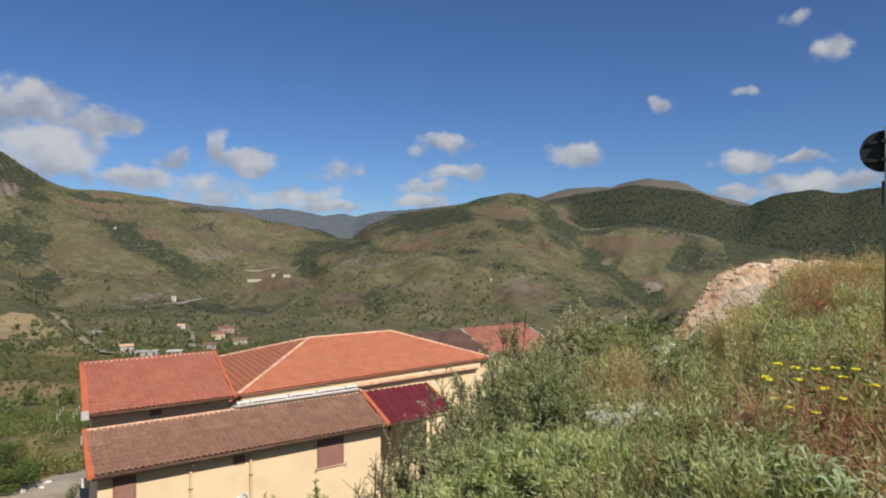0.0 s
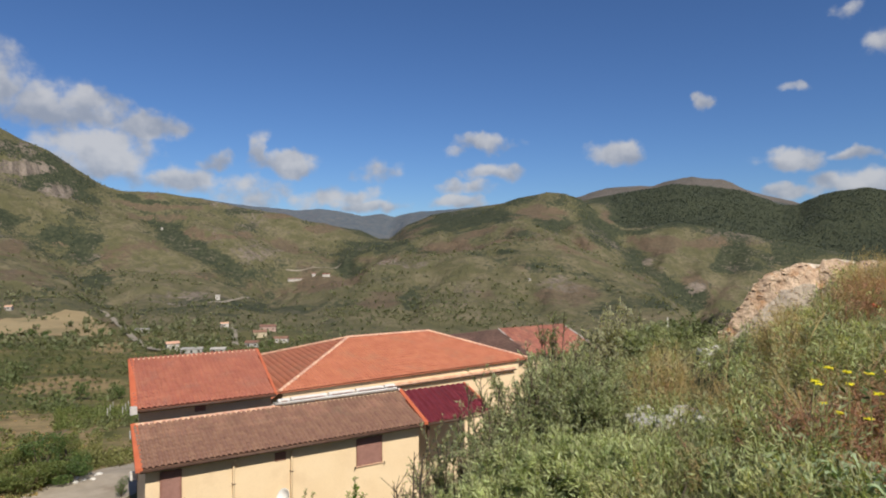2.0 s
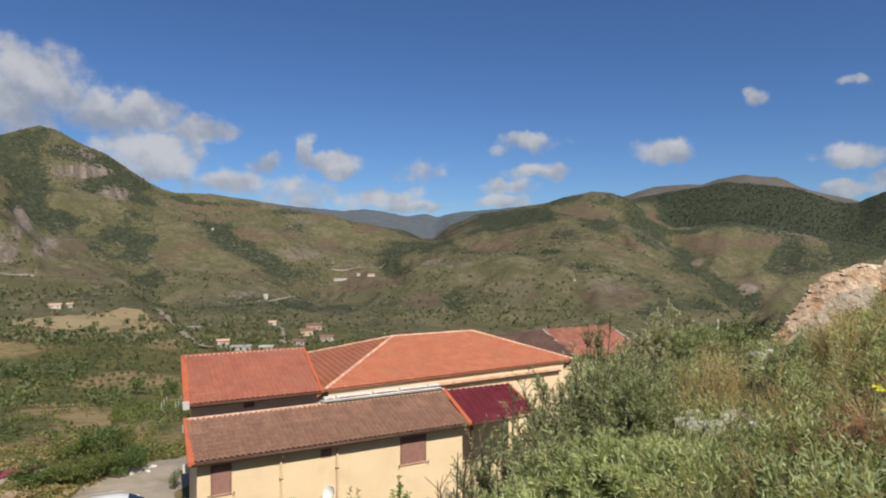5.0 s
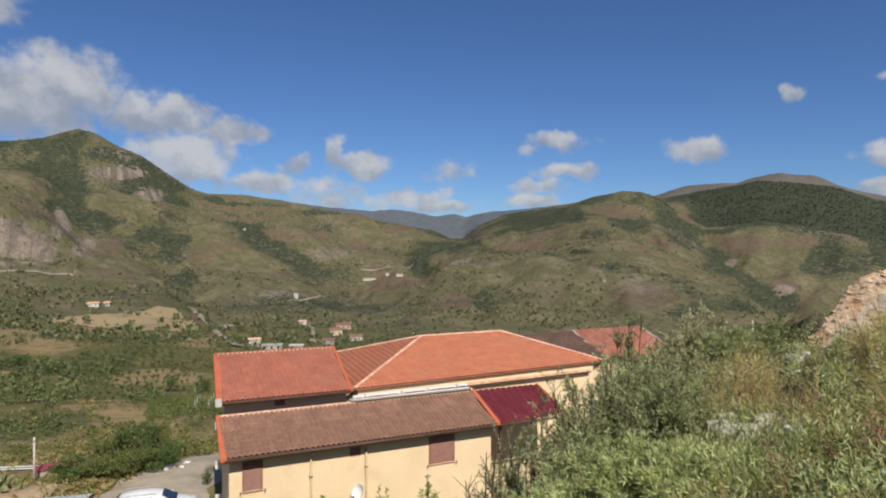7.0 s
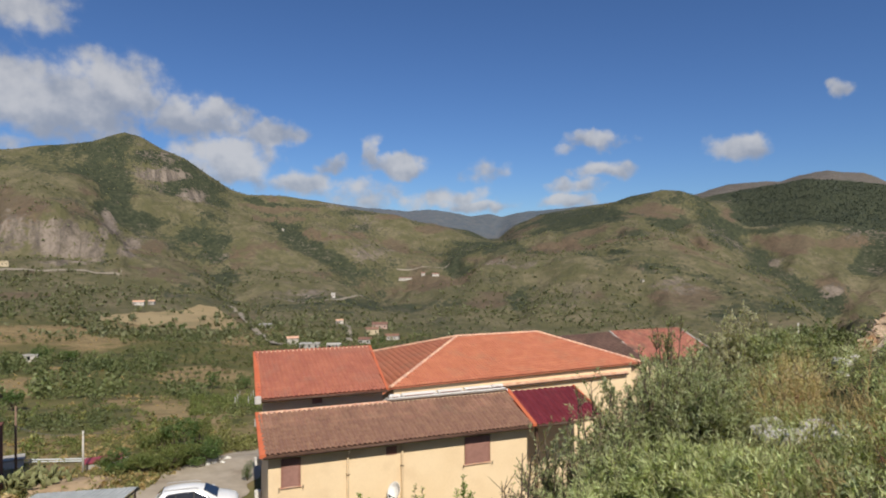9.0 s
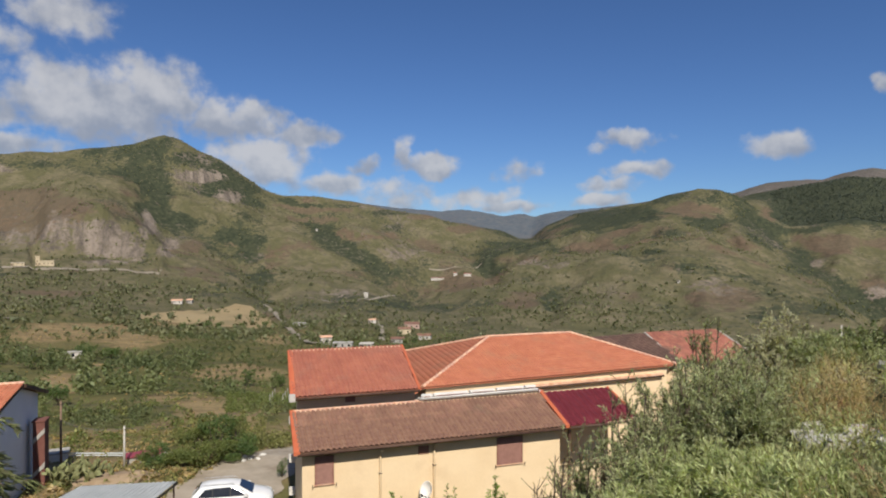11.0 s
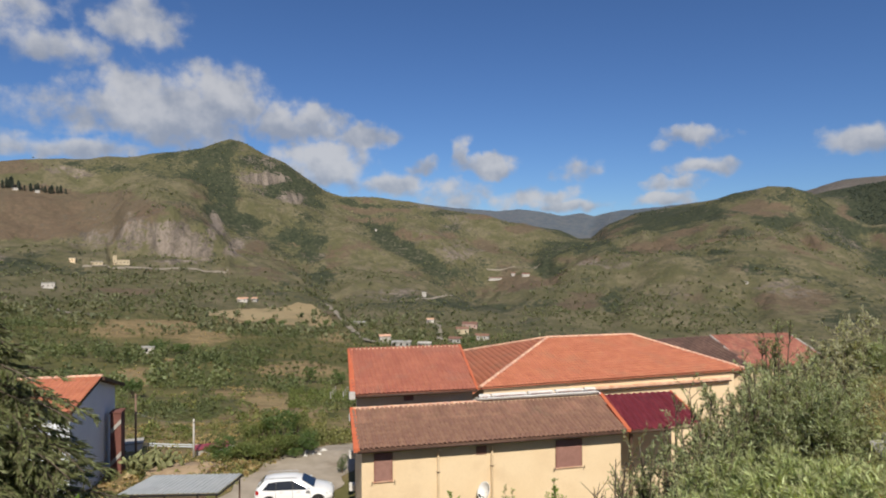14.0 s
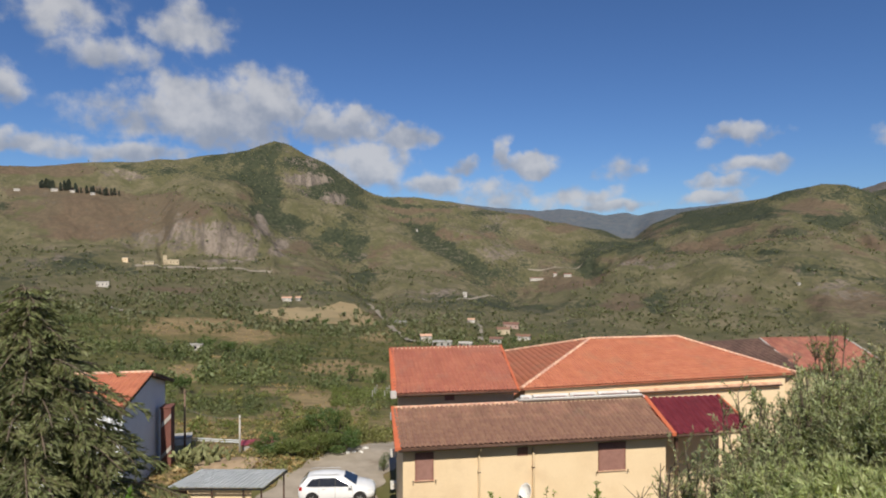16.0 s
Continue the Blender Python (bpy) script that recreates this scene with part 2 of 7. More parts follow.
ASPHALT = surface("worn_track", (0.31, 0.262, 0.20), (0.40, 0.34, 0.265), 0.8, 0.95, 0.3, 12, third=(0.25, 0.20, 0.145), third_scale=0.3)
BLUEWALL = surface("blue_grey_plaster", (0.76, 0.78, 0.81), (0.80, 0.82, 0.85), 1.0, 0.9, 0.1)
BRICKRED = surface("red_brown_render", (0.15, 0.055, 0.042), (0.20, 0.08, 0.06), 2, 0.85, 0.2)
STONE = surface("limestone", (0.46, 0.315, 0.21), (0.70, 0.53, 0.38), 7, 0.95, 1.0, 40, each=0.35, third=(0.50, 0.275, 0.135), third_scale=2.2, depth=0.06)
MORTAR = surface("old_lime_plaster", (0.52, 0.43, 0.335), (0.70, 0.59, 0.475), 3.5, 0.95, 0.9, 18, third=(0.32, 0.27, 0.22), third_scale=1.6, depth=0.06)
PALE = surface("pale_rubble", (0.50, 0.47, 0.43), (0.68, 0.65, 0.60), 6, 0.9, 0.5, each=0.4)
BARK = surface("bark", (0.10, 0.075, 0.05), (0.19, 0.145, 0.10), 12, 0.9, 0.6)
POLE = surface("pole_concrete", (0.46, 0.43, 0.38), (0.56, 0.53, 0.48), 3, 0.85, 0.2)
CABLE = surface("cable", (0.14, 0.14, 0.15), (0.18, 0.18, 0.19), 3, 0.6, 0.0)
DARKSIGN = surface("dark_grey_metal", (0.010, 0.011, 0.012), (0.016, 0.017, 0.018), 5, 0.7, 0.05)
GREENPOST = surface("green_grey_post", (0.17, 0.21, 0.18), (0.22, 0.26, 0.225), 5, 0.6, 0.05)


def leafy(name, low, high, each=0.6, see=0.45, scale=1.5):
    return surface(name, low, high, scale, 0.6, 0.0, 30, each=each, see=see)


OLIVE = leafy("grey_green_leaf", (0.315, 0.342, 0.178), (0.53, 0.555, 0.32), 0.95)
FRESH = leafy("fresh_green_leaf", (0.385, 0.425, 0.195), (0.61, 0.64, 0.345), 0.9)
SILVER = leafy("silvery_leaf", (0.39, 0.375, 0.24), (0.62, 0.59, 0.40), 0.9)
DEEP = leafy("deep_green_leaf", (0.082, 0.142, 0.043), (0.189, 0.261, 0.081), 0.7)
BRIGHT = leafy("bright_green_leaf", (0.154, 0.271, 0.047), (0.284, 0.425, 0.090), 0.6)
FIR = leafy("blue_green_needle", (0.122, 0.140, 0.054), (0.250, 0.265, 0.108), 0.7, 0.3)
SCRUB = leafy("dull_scrub_leaf", (0.118, 0.134, 0.052), (0.228, 0.230, 0.098), 0.6, 0.4, 0.05)
SCRUB_DARK = leafy("dark_scrub_leaf", (0.120, 0.152, 0.062), (0.245, 0.270, 0.112), 0.6, 0.4, 0.05)
STRAW = leafy("straw", (0.455, 0.327, 0.160), (0.683, 0.531, 0.289), 0.5)
RUSSET = leafy("russet_dry_weed", (0.44, 0.235, 0.15), (0.68, 0.40, 0.265), 0.6)
WEED = leafy("weed_green", (0.315, 0.318, 0.138), (0.54, 0.512, 0.255), 0.9)
THISTLE = leafy("pale_thistle_leaf", (0.308, 0.390, 0.224), (0.544, 0.626, 0.390), 0.5)
YELLOW = leafy("yellow_petal", (0.900, 0.739, 0.013), (0.900, 0.871, 0.026), 0.2, 0.2)
FARSCRUB = leafy("far_scrub_leaf", (0.150, 0.165, 0.085), (0.255, 0.255, 0.135), 0.5, 0.4, 0.05)
LEAFMID = leafy("mid_green_leaf", (0.125, 0.165, 0.045), (0.27, 0.30, 0.095), 0.6)
BRUSH = leafy("yellow_green_brush", (0.175, 0.185, 0.058), (0.325, 0.31, 0.115), 0.7, 0.4, 0.2)
# conifer green drawn towards blue-grey, with distance haze mixed into the colour
PINE = leafy("dark_pine", (0.056, 0.074, 0.058), (0.088, 0.110, 0.080), 0.25, 0.2)
RED = leafy("red_petal", (0.660, 0.066, 0.026), (0.792, 0.092, 0.040), 0.2, 0.2)


# ---------------------------------------------------------------- making things
def mesh_of(name, verts, faces, material, smooth=False):
    me = bpy.data.meshes.new(name)
    v = np.asarray(verts, dtype=np.float32)
    if isinstance(faces, np.ndarray):
        n, k = faces.shape
        me.vertices.add(len(v)), me.loops.add(n * k), me.polygons.add(n)
        me.vertices.foreach_set("co", v.ravel())
        me.loops.foreach_set("vertex_index", faces.astype(np.int32).ravel())
        me.polygons.foreach_set("loop_start", np.arange(0, n * k, k, dtype=np.int32))
        me.update(calc_edges=True)
    else:
        me.from_pydata([tuple(p) for p in v], [], faces)
    me.materials.append(material)
    if smooth:
        me.polygons.foreach_set("use_smooth", np.ones(len(me.polygons), dtype=bool))
    return me


def part(name, shape, material, parent, label="", smooth=False):
    """Links a bmesh or mesh as ONE mesh object under a thing or under a part."""
    if isinstance(shape, bmesh.types.BMesh):
        me = bpy.data.meshes.new(name)
        bmesh.ops.recalc_face_normals(shape, faces=shape.faces)
        shape.to_mesh(me)
        shape.free()
        me.materials.append(material)
        if smooth:
            me.polygons.foreach_set("use_smooth", np.ones(len(me.polygons), dtype=bool))
    else:
        me = shape
    ob = new(name, me)
    ob.parent = parent
    if label:
        ob["label"] = label
    return ob


def thing(name, m, label, category, group="", kind=""):
    ob = new(name)
    ob.empty_display_size = 0.2
    ob.matrix_world = m
    return tagged(ob, label, category, group, kind)


def box(lo, hi, bevel=0.0, bm=None):
    bm = bm or bmesh.new()
    made = bmesh.ops.create_cube(bm, size=1)["verts"]
    for v in made:
        v.co = Vector([(a + b) / 2 + c * (b - a) for a, b, c in zip(lo, hi, v.co)])
    if bevel:
        bmesh.ops.bevel(bm, geom=list({e for v in made for e in v.link_edges}), offset=bevel, segments=2, affect="EDGES")
    return bm


def tube(points, radii, sides=8, bm=None):
    """A round bar along points, one radius for each."""
    bm = bm or bmesh.new()
    rings = []
    pts = [Vector(p) for p in points]
    for i, p in enumerate(pts):
        d = (pts[min(i + 1, len(pts) - 1)] - pts[max(i - 1, 0)]).normalized()
        a = d.orthogonal().normalized()
        b = d.cross(a)
        r = radii[i] if hasattr(radii, "__len__") else radii
        rings.append([bm.verts.new(p + (a * math.cos(k * math.tau / sides) + b * math.sin(k * math.tau / sides)) * r) for k in range(sides)])
    for r0, r1 in zip(rings, rings[1:]):
        for k in range(sides):
            bm.faces.new((r0[k], r0[(k + 1) % sides], r1[(k + 1) % sides], r1[k]))
    bm.faces.new(rings[0][::-1]), bm.faces.new(rings[-1])
    return bm


def slab(outline, thick, bm=None):
    """A plate with the given upper outline, thick downwards."""
    bm = bm or bmesh.new()
    top = [bm.verts.new(p) for p in outline]
    low = [bm.verts.new(Vector(p) - Vector((0, 0, thick))) for p in outline]
    bm.faces.new(top), bm.faces.new(low[::-1])
    for i in range(len(top)):
        j = (i + 1) % len(top)
        bm.faces.new((top[i], low[i], low[j], top[j]))
    return bm


# ---------------------------------------------------------------- ground
def lattice(x, y, seed):
    xi, yi = np.floor(x).astype(np.int64), np.floor(y).astype(np.int64)
    fx, fy = x - xi, y - yi
    fx, fy = fx * fx * (3 - 2 * fx), fy * fy * (3 - 2 * fy)

    def h(a, b):
        k = (a * 374761393 + b * 668265263 + seed * 974634217) & 0xFFFFFFFF
        k = ((k ^ (k >> 13)) * 1274126177) & 0xFFFFFFFF
        return ((k ^ (k >> 16)) & 0xFFFF) / 65535.0

    return (h(xi, yi) * (1 - fx) + h(xi + 1, yi) * fx) * (1 - fy) + (h(xi, yi + 1) * (1 - fx) + h(xi + 1, yi + 1) * fx) * fy


def fractal(x, y, size, seed, octaves=5, ridged=False):
    """Noise in -1..1 whose largest features are size metres apart."""
    x, y = np.asarray(x, float), np.asarray(y, float)
    total, amp, norm = 0.0, 1.0, 0.0
    for k in range(octaves):
        v = lattice(x / size * 2 ** k + 17.3 * k, y / size * 2 ** k - 9.1 * k, seed + k) * 2 - 1
        total = total + amp * ((1 - 2 * np.abs(v)) if ridged else v)
        norm += amp
        amp *= 0.5
    return total / norm


def along(az, *pts):
    """A value that changes with the bearing az, through (bearing, value) pairs."""
    p = sorted(pts)
    return np.interp(az, [a for a, _ in p], [b for _, b in p])


def ease(t):
    t = np.clip(t, 0, 1)
    return t * t * (3 - 2 * t)


# crest lines: bearing to the left of straight ahead, height above the eye's level, both in degrees
KNOLL = ((180, -2), (62, -0.6), (56, -0.3), (51, -0.9), (49, -0.4), (48, 1.0), (46, 1.7), (44, 1.5), (42.2, 0.9), (40.8, -0.2), (39.6, -0.9), (36, -1.4), (30, -2.4),
         (24, -3.2), (20, -4.4), (17.5, -5.0), (15.2, -4.1), (12.3, -2.9), (9.3, -2.0), (6.3, -1.2), (3.3, -0.6), (-0.8, 0.3), (-4, 0.55), (-6.5, 0.45),
         (-8.9, -0.4), (-11.2, -1.5), (-13.8, -2.9), (-18, -5.4), (-25, -7.6), (-40, -8), (-180, -2))
RIDGE = ((180, 3), (75, 5.5), (60, 6.16), (57.9, 6.23), (54.2, 6.65), (50.5, 6.96), (47.1, 7.33), (44, 7.96), (42.1, 8.33), (40.7, 9.01), (39.9, 9.28),
         (38.8, 9.04), (37.3, 8.17), (35.4, 7.38), (33.4, 6.13), (31.9, 5.14), (30.4, 4.6), (27.3, 4.46), (24.2, 3.96), (21.2, 3.39), (17.6, 2.86),
         (14.1, 1.88), (11.2, 1.07), (8.8, 0.45), (7.3, 0.48), (5.3, 1.5), (2.3, 2.53), (-0.8, 3.55), (-3.4, 4.31), (-5.9, 4.7), (-7.4, 4.58),
         (-8.9, 4.0), (-10.9, 2.6), (-12.6, 1.5), (-13.8, 1.55), (-15.3, 1.85), (-16.9, 2.02), (-18.6, 1.8), (-20.4, 1.45), (-24.7, 0.5), (-28.8, -0.4), (-34, -1.2), (-40, -1.4), (-180, 3))
FOREST = ((180, 2), (60, 3), (20, 2.6), (14, 2.1), (11, 1.5), (9.2, 0.7), (8.2, 0.8), (6.8, 2.0), (4.3, 3.0), (1.2, 3.5), (-2.9, 4.02), (-6, 3.9), (-8.9, 4.1), (-13.8, 4.93), (-16.7, 5.35), (-19.5, 5.22),
          (-22.1, 4.47), (-24.7, 3.46), (-26, 3.5), (-27.6, 4.14), (-30.35, 4.52), (-32.6, 4.2), (-35, 4.5), (-40, 4.5), (-180, 2))
SUMMIT = ((180, 2), (60, 4), (24, 3.96), (21.7, 3.75), (16.6, 3.31), (14.6, 3.49), (12.2, 3.07), (10.7, 2.85), (8.8, 3.02), (7.9, 2.81), (6.5, 3.17),
          (4.7, 3.28), (2, 3.46), (-0.95, 3.79), (-3.4, 4.21), (-8.4, 4.42), (-10.9, 5.14), (-12.9, 5.3), (-14.8, 5.25), (-16.2, 5.61), (-18.1, 5.89),
          (-20.4, 5.62), (-22.1, 4.7), (-24.7, 3.92), (-26.2, 3.42), (-28, 2.5), (-40, 2.5), (-180, 2))


# folds of the slopes: a line of (bearing, height) in degrees, half width in degrees, rise in metres
FOLDS = ((((41.2, 3.9), (39.0, 2.6), (36.4, 1.4), (33.4, -0.8), (31.1, -4.1)), 1.3, -24), (((39.7, 8.0), (37.1, 6.0), (34.4, 3.4)), 0.9, 14),
         (((44.9, 3.2), (42.1, 1.0), (40.2, -1.1)), 0.7, 12), (((29.5, 3.7), (26.9, 1.3), (22.1, -1.4), (18.9, -4.1)), 1.0, -16),
         (((26.3, 2.9), (22.1, 0.4), (17.1, -3.0)), 0.9, 14), (((15.7, 1.8), (13.3, 0.0), (12.3, -2.5)), 0.9, -18),
         (((-10.4, 2.8), (-13.4, -0.3), (-16.2, -3.0), (-19.5, -6.3)), 1.0, -28), (((-21.5, 0.6), (-20.1, -2.0), (-18.1, -4.9)), 0.9, -20),
         (((-16.9, 1.5), (-16.2, -0.8), (-15.0, -3.2)), 0.9, 16), (((4.3, -2.1), (6.3, -4.6), (7.3, -7.6)), 0.9, -12))
FAR_FOLDS = ((((-5.9, 4.2), (-3.9, 2.0), (-0.8, 0.9)), 0.8, 12), (((-8.4, 3.4), (-7.4, 2.0), (-8.9, 0.6)), 0.7, -16), (((-0.8, -0.3), (-3.4, -3.1), (-5.9, -6.6)), 0.9, -10),
             (((-26.0, 2.8), (-24.7, 0.9), (-27.2, -0.9)), 1.5, -20), (((-19.5, 4.4), (-18.1, 3.1), (-15.3, 2.0)), 1.4, -16), (((-31.9, 3.5), (-30.7, 1.7), (-28.8, 0.0)), 1.5, -16))


def near_line(az, el, line):
    """Distance in degrees from (az, el) to a line of places; heights count more than half again."""
    best = np.full(np.shape(az), 99.0)
    for (a0, e0), (a1, e1) in zip(line, line[1:]):
        da, de = a1 - a0, e1 - e0
        t = np.clip(((az - a0) * da + (el - e0) * de) / (da * da + de * de), 0, 1)
        best = np.minimum(best, np.hypot(az - a0 - t * da, el - e0 - t * de))
    return best


def stations(az):
    """Distance and height of the ground's profile, bearing by bearing, outwards from the camera."""
    one = np.ones_like(az)
    rows = [(0.01 * one, 13.0 * one), (1.5 * one, 12.98 * one),
            (3 * one, along(az, (-180, 12.6), (180, 12.6), (-90, 12.6), (110, 12.6), (-40, 13.1), (-25, 12.95), (-10, 12.5), (10, 11.9), (60, 11.8))),
            (6 * one, along(az, (-180, 12.2), (180, 12.2), (-90, 12.2), (110, 12.2), (-40, 13.35), (-25, 13.0), (-13, 12.45), (-5, 11.4), (10, 9.8), (60, 9.2))),
            (9 * one, along(az, (-180, 12.0), (180, 12.0), (-90, 12.0), (110, 12.0), (-40, 13.8), (-28, 13.5), (-20, 12.95), (-13, 12.45), (-6, 11.0), (5, 8.4), (60, 7.0))),
            (13 * one, along(az, (-180, 12.0), (180, 12.0), (-90, 12.0), (110, 12.0), (-40, 14.1), (-30, 14.0), (-24, 13.3), (-18, 12.7), (-13, 12.2), (-6, 10.0), (3, 7.0), (60, 5.0))),
            (16.5 * one, along(az, (-180, 12.0), (180, 12.0), (-90, 12.0), (110, 12.0), (-40, 13.6), (-24, 11.8), (-13, 10.5), (0, 5.0), (60, 3.5))),
            (25 * one, along(az, (-180, 12.0), (180, 12.0), (-90, 12.0), (110, 12.0), (-40, 4), (-12, 1.5), (0, 0.2), (60, 0.3))), (33 * one, along(az, (-180, 11.0), (-90, 9.0), (-50, 0), (70, 0), (110, 9.0), (180, 11.0))), (46 * one, along(az, (-180, 10.0), (-90, 8.0), (-50, 0), (70, 0), (110, 8.0), (180, 10.0))),
            (58 * one, along(az, (-180, 9), (-90, 5), (-50, -2.4), (30, -2.4), (60, -1), (110, 5), (180, 9))), (92 * one, along(az, (-180, 7), (-90, 0), (-50, -9), (15, -9), (30, -8.6), (60, -6), (110, 0), (180, 7)))]
    rows += [(r * one, EYE + r * np.tan(np.radians(el))) for r, el in (
        (150, along(az, (-180, -5), (-90, -7), (-50, -12.4), (110, -7), (180, -5), (15, -12.4), (30, -12.6), (60, -9.6))), (240, along(az, (-180, -4), (-90, -6), (-50, -10.8), (110, -6), (180, -4), (15, -10.8), (30, -10.6), (60, -7.4))),
        (360, along(az, (-180, -3), (-90, -5), (-50, -9), (110, -5), (180, -3), (15, -9.0), (30, -8.4), (60, -5.4))), (520, along(az, (-180, -3), (180, -3), (-20, -9.5), (0, -8.8), (15, -7.6), (30, -6.6), (60, -3.6))),
        (720, along(az, (-180, -2), (180, -2), (-30, -6), (-10, -5.6), (5, -5.0), (15, -5.8), (30, -4.4), (60, -2.2))))]
    k, c, f, s = along(az, *KNOLL), along(az, *RIDGE), along(az, *FOREST), along(az, *SUMMIT)
    before = along(az, (-180, -2), (180, -2), (-30, -6), (-10, -5.6), (5, -5.0), (15, -5.8), (30, -4.4), (60, -2.2))
    foot = np.where((az > 40.2) & (az < 49.2), -1.75, before + (k - before) * 0.86)
    fold = along(az, (180, 0.1), (49.5, 0.1), (48, -0.3), (42, -0.3), (40, 0.1), (20, 0.2), (17, 0.9), (10, 0.8), (2, 0.5), (-8, 0.7), (-14, 1.2), (-20, 0.5), (-30, 0.4), (-180, 0.1))
    deg = lambda r, el: (r * one, EYE + r * np.tan(np.radians(el)))
    broad = sum(along(az + o, *RIDGE) for o in (-6, -4, -2, 0, 2, 4, 6)) / 7
    rows += [deg(945, foot), deg(985, k), deg(1120, np.minimum(k, c) - fold), deg(1400, 0.42 * k + 0.58 * np.minimum(broad, c + 0.5)), deg(1560, c), deg(1850, np.minimum(c, f) - 1.0), deg(2450, f),
             deg(2950, np.minimum(f, s) - 0.8), deg(3900, s), deg(4300, s - 1.5), deg(4900, -1.2 * one)]
    return np.stack([a for a, _ in rows]), np.stack([b for _, b in rows])


def height(x, y):
    """Height of the ground at any place."""
    x, y = np.asarray(x, float), np.asarray(y, float)
    r, az = np.hypot(x, y), np.degrees(np.arctan2(-x, y))
    R, Z = stations(az.ravel())
    rr = r.ravel()
    el = (Z - EYE) / R
    z = np.zeros_like(rr)
    for i in range(len(R) - 1):
        on = (rr >= R[i]) & (rr < R[i + 1]) if i else rr < R[1]
        t = np.clip((rr - R[i]) / (R[i + 1] - R[i]), 0, 1)
        if R[i + 1][0] < 100:
            z = np.where(on, Z[i] + (Z[i + 1] - Z[i]) * t, z)
        else:
            z = np.where(on, EYE + rr * (el[i] + (el[i + 1] - el[i]) * (0.55 * ease(t) + 0.45 * t)), z)
    z = z.reshape(r.shape)
    wild = ease((r - 60) / 120)
    hill = ease((r - 400) / 500)
    z = z + wild * (1.3 * fractal(x, y, 40, 3) + 2.4 * fractal(x, y, 130, 5)) + hill * (r * 0.0035) * fractal(x, y, 260, 7, 5, True)
    slope = ease((r - 600) / 220) * (1 - 0.85 * np.exp(-((r - 1540) / 160) ** 4)) * (0.25 + 0.75 * ease((1750 - r) / 250)) * (1 - 0.9 * np.exp(-((r - 2450) / 260) ** 4)) * ease((3000 - r) / 500)
    slope = slope * np.where(az < 17, 1 - 0.8 * np.exp(-((r - 990) / 60) ** 4), 1.0)
    # ravines run down the slopes, towards the valley
    wind = 60 * fractal(x, y, 300, 41, 3)
    ravine = fractal(np.radians(az) * 1250 + wind, r * 0.42 + wind, 150, 43, 4, True)
    z = z + slope * (0.016 * r * fractal(x, y, 330, 13, 4, True) + 0.009 * r * ravine + 0.007 * r * fractal(x, y, 120, 17, 3, True) + 0.0035 * r * fractal(x, y, 55, 19, 2, True))
    el = np.degrees(np.arctan2(z - EYE, np.maximum(r, 1)))
    keep = ease((r - 560) / 120) * ease((3300 - r) / 300) * (1 - 0.8 * np.exp(-((r - 1555) / 60) ** 4))
    bend, rag = 0.9 * fractal(x, y, 160, 45, 3), fractal(x, y, 60, 47, 3)
    for line, wide, rise in (*FOLDS, *FAR_FOLDS):
        on = (r > 1900) if wide > 1.35 else (r < 1900)
        z = z + np.where(on, keep, 0) * 0.6 * rise * np.exp(-(np.maximum(near_line(az + bend, el + 0.6 * rag, line) + 0.35 * rag, 0) / wide) ** 2)
    cliff = ease((az - 40.2) / 1.5) * ease((49.2 - az) / 1.5) * ease((r - 930) / 25) * ease((1120 - r) / 90)
    z = z + cliff * 9 * fractal(np.radians(az) * 1000, r * 0.25, 42, 27, 4, True)
    near = ease((20 - r) / 8)
    return z + near * 0.10 * fractal(x, y, 1.6, 11)


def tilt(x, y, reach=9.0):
    """How steeply the ground climbs towards the right; slopes that fall to the right are coloured darker, as scrub and
    as shade.
    """
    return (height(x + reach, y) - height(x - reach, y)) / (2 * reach)


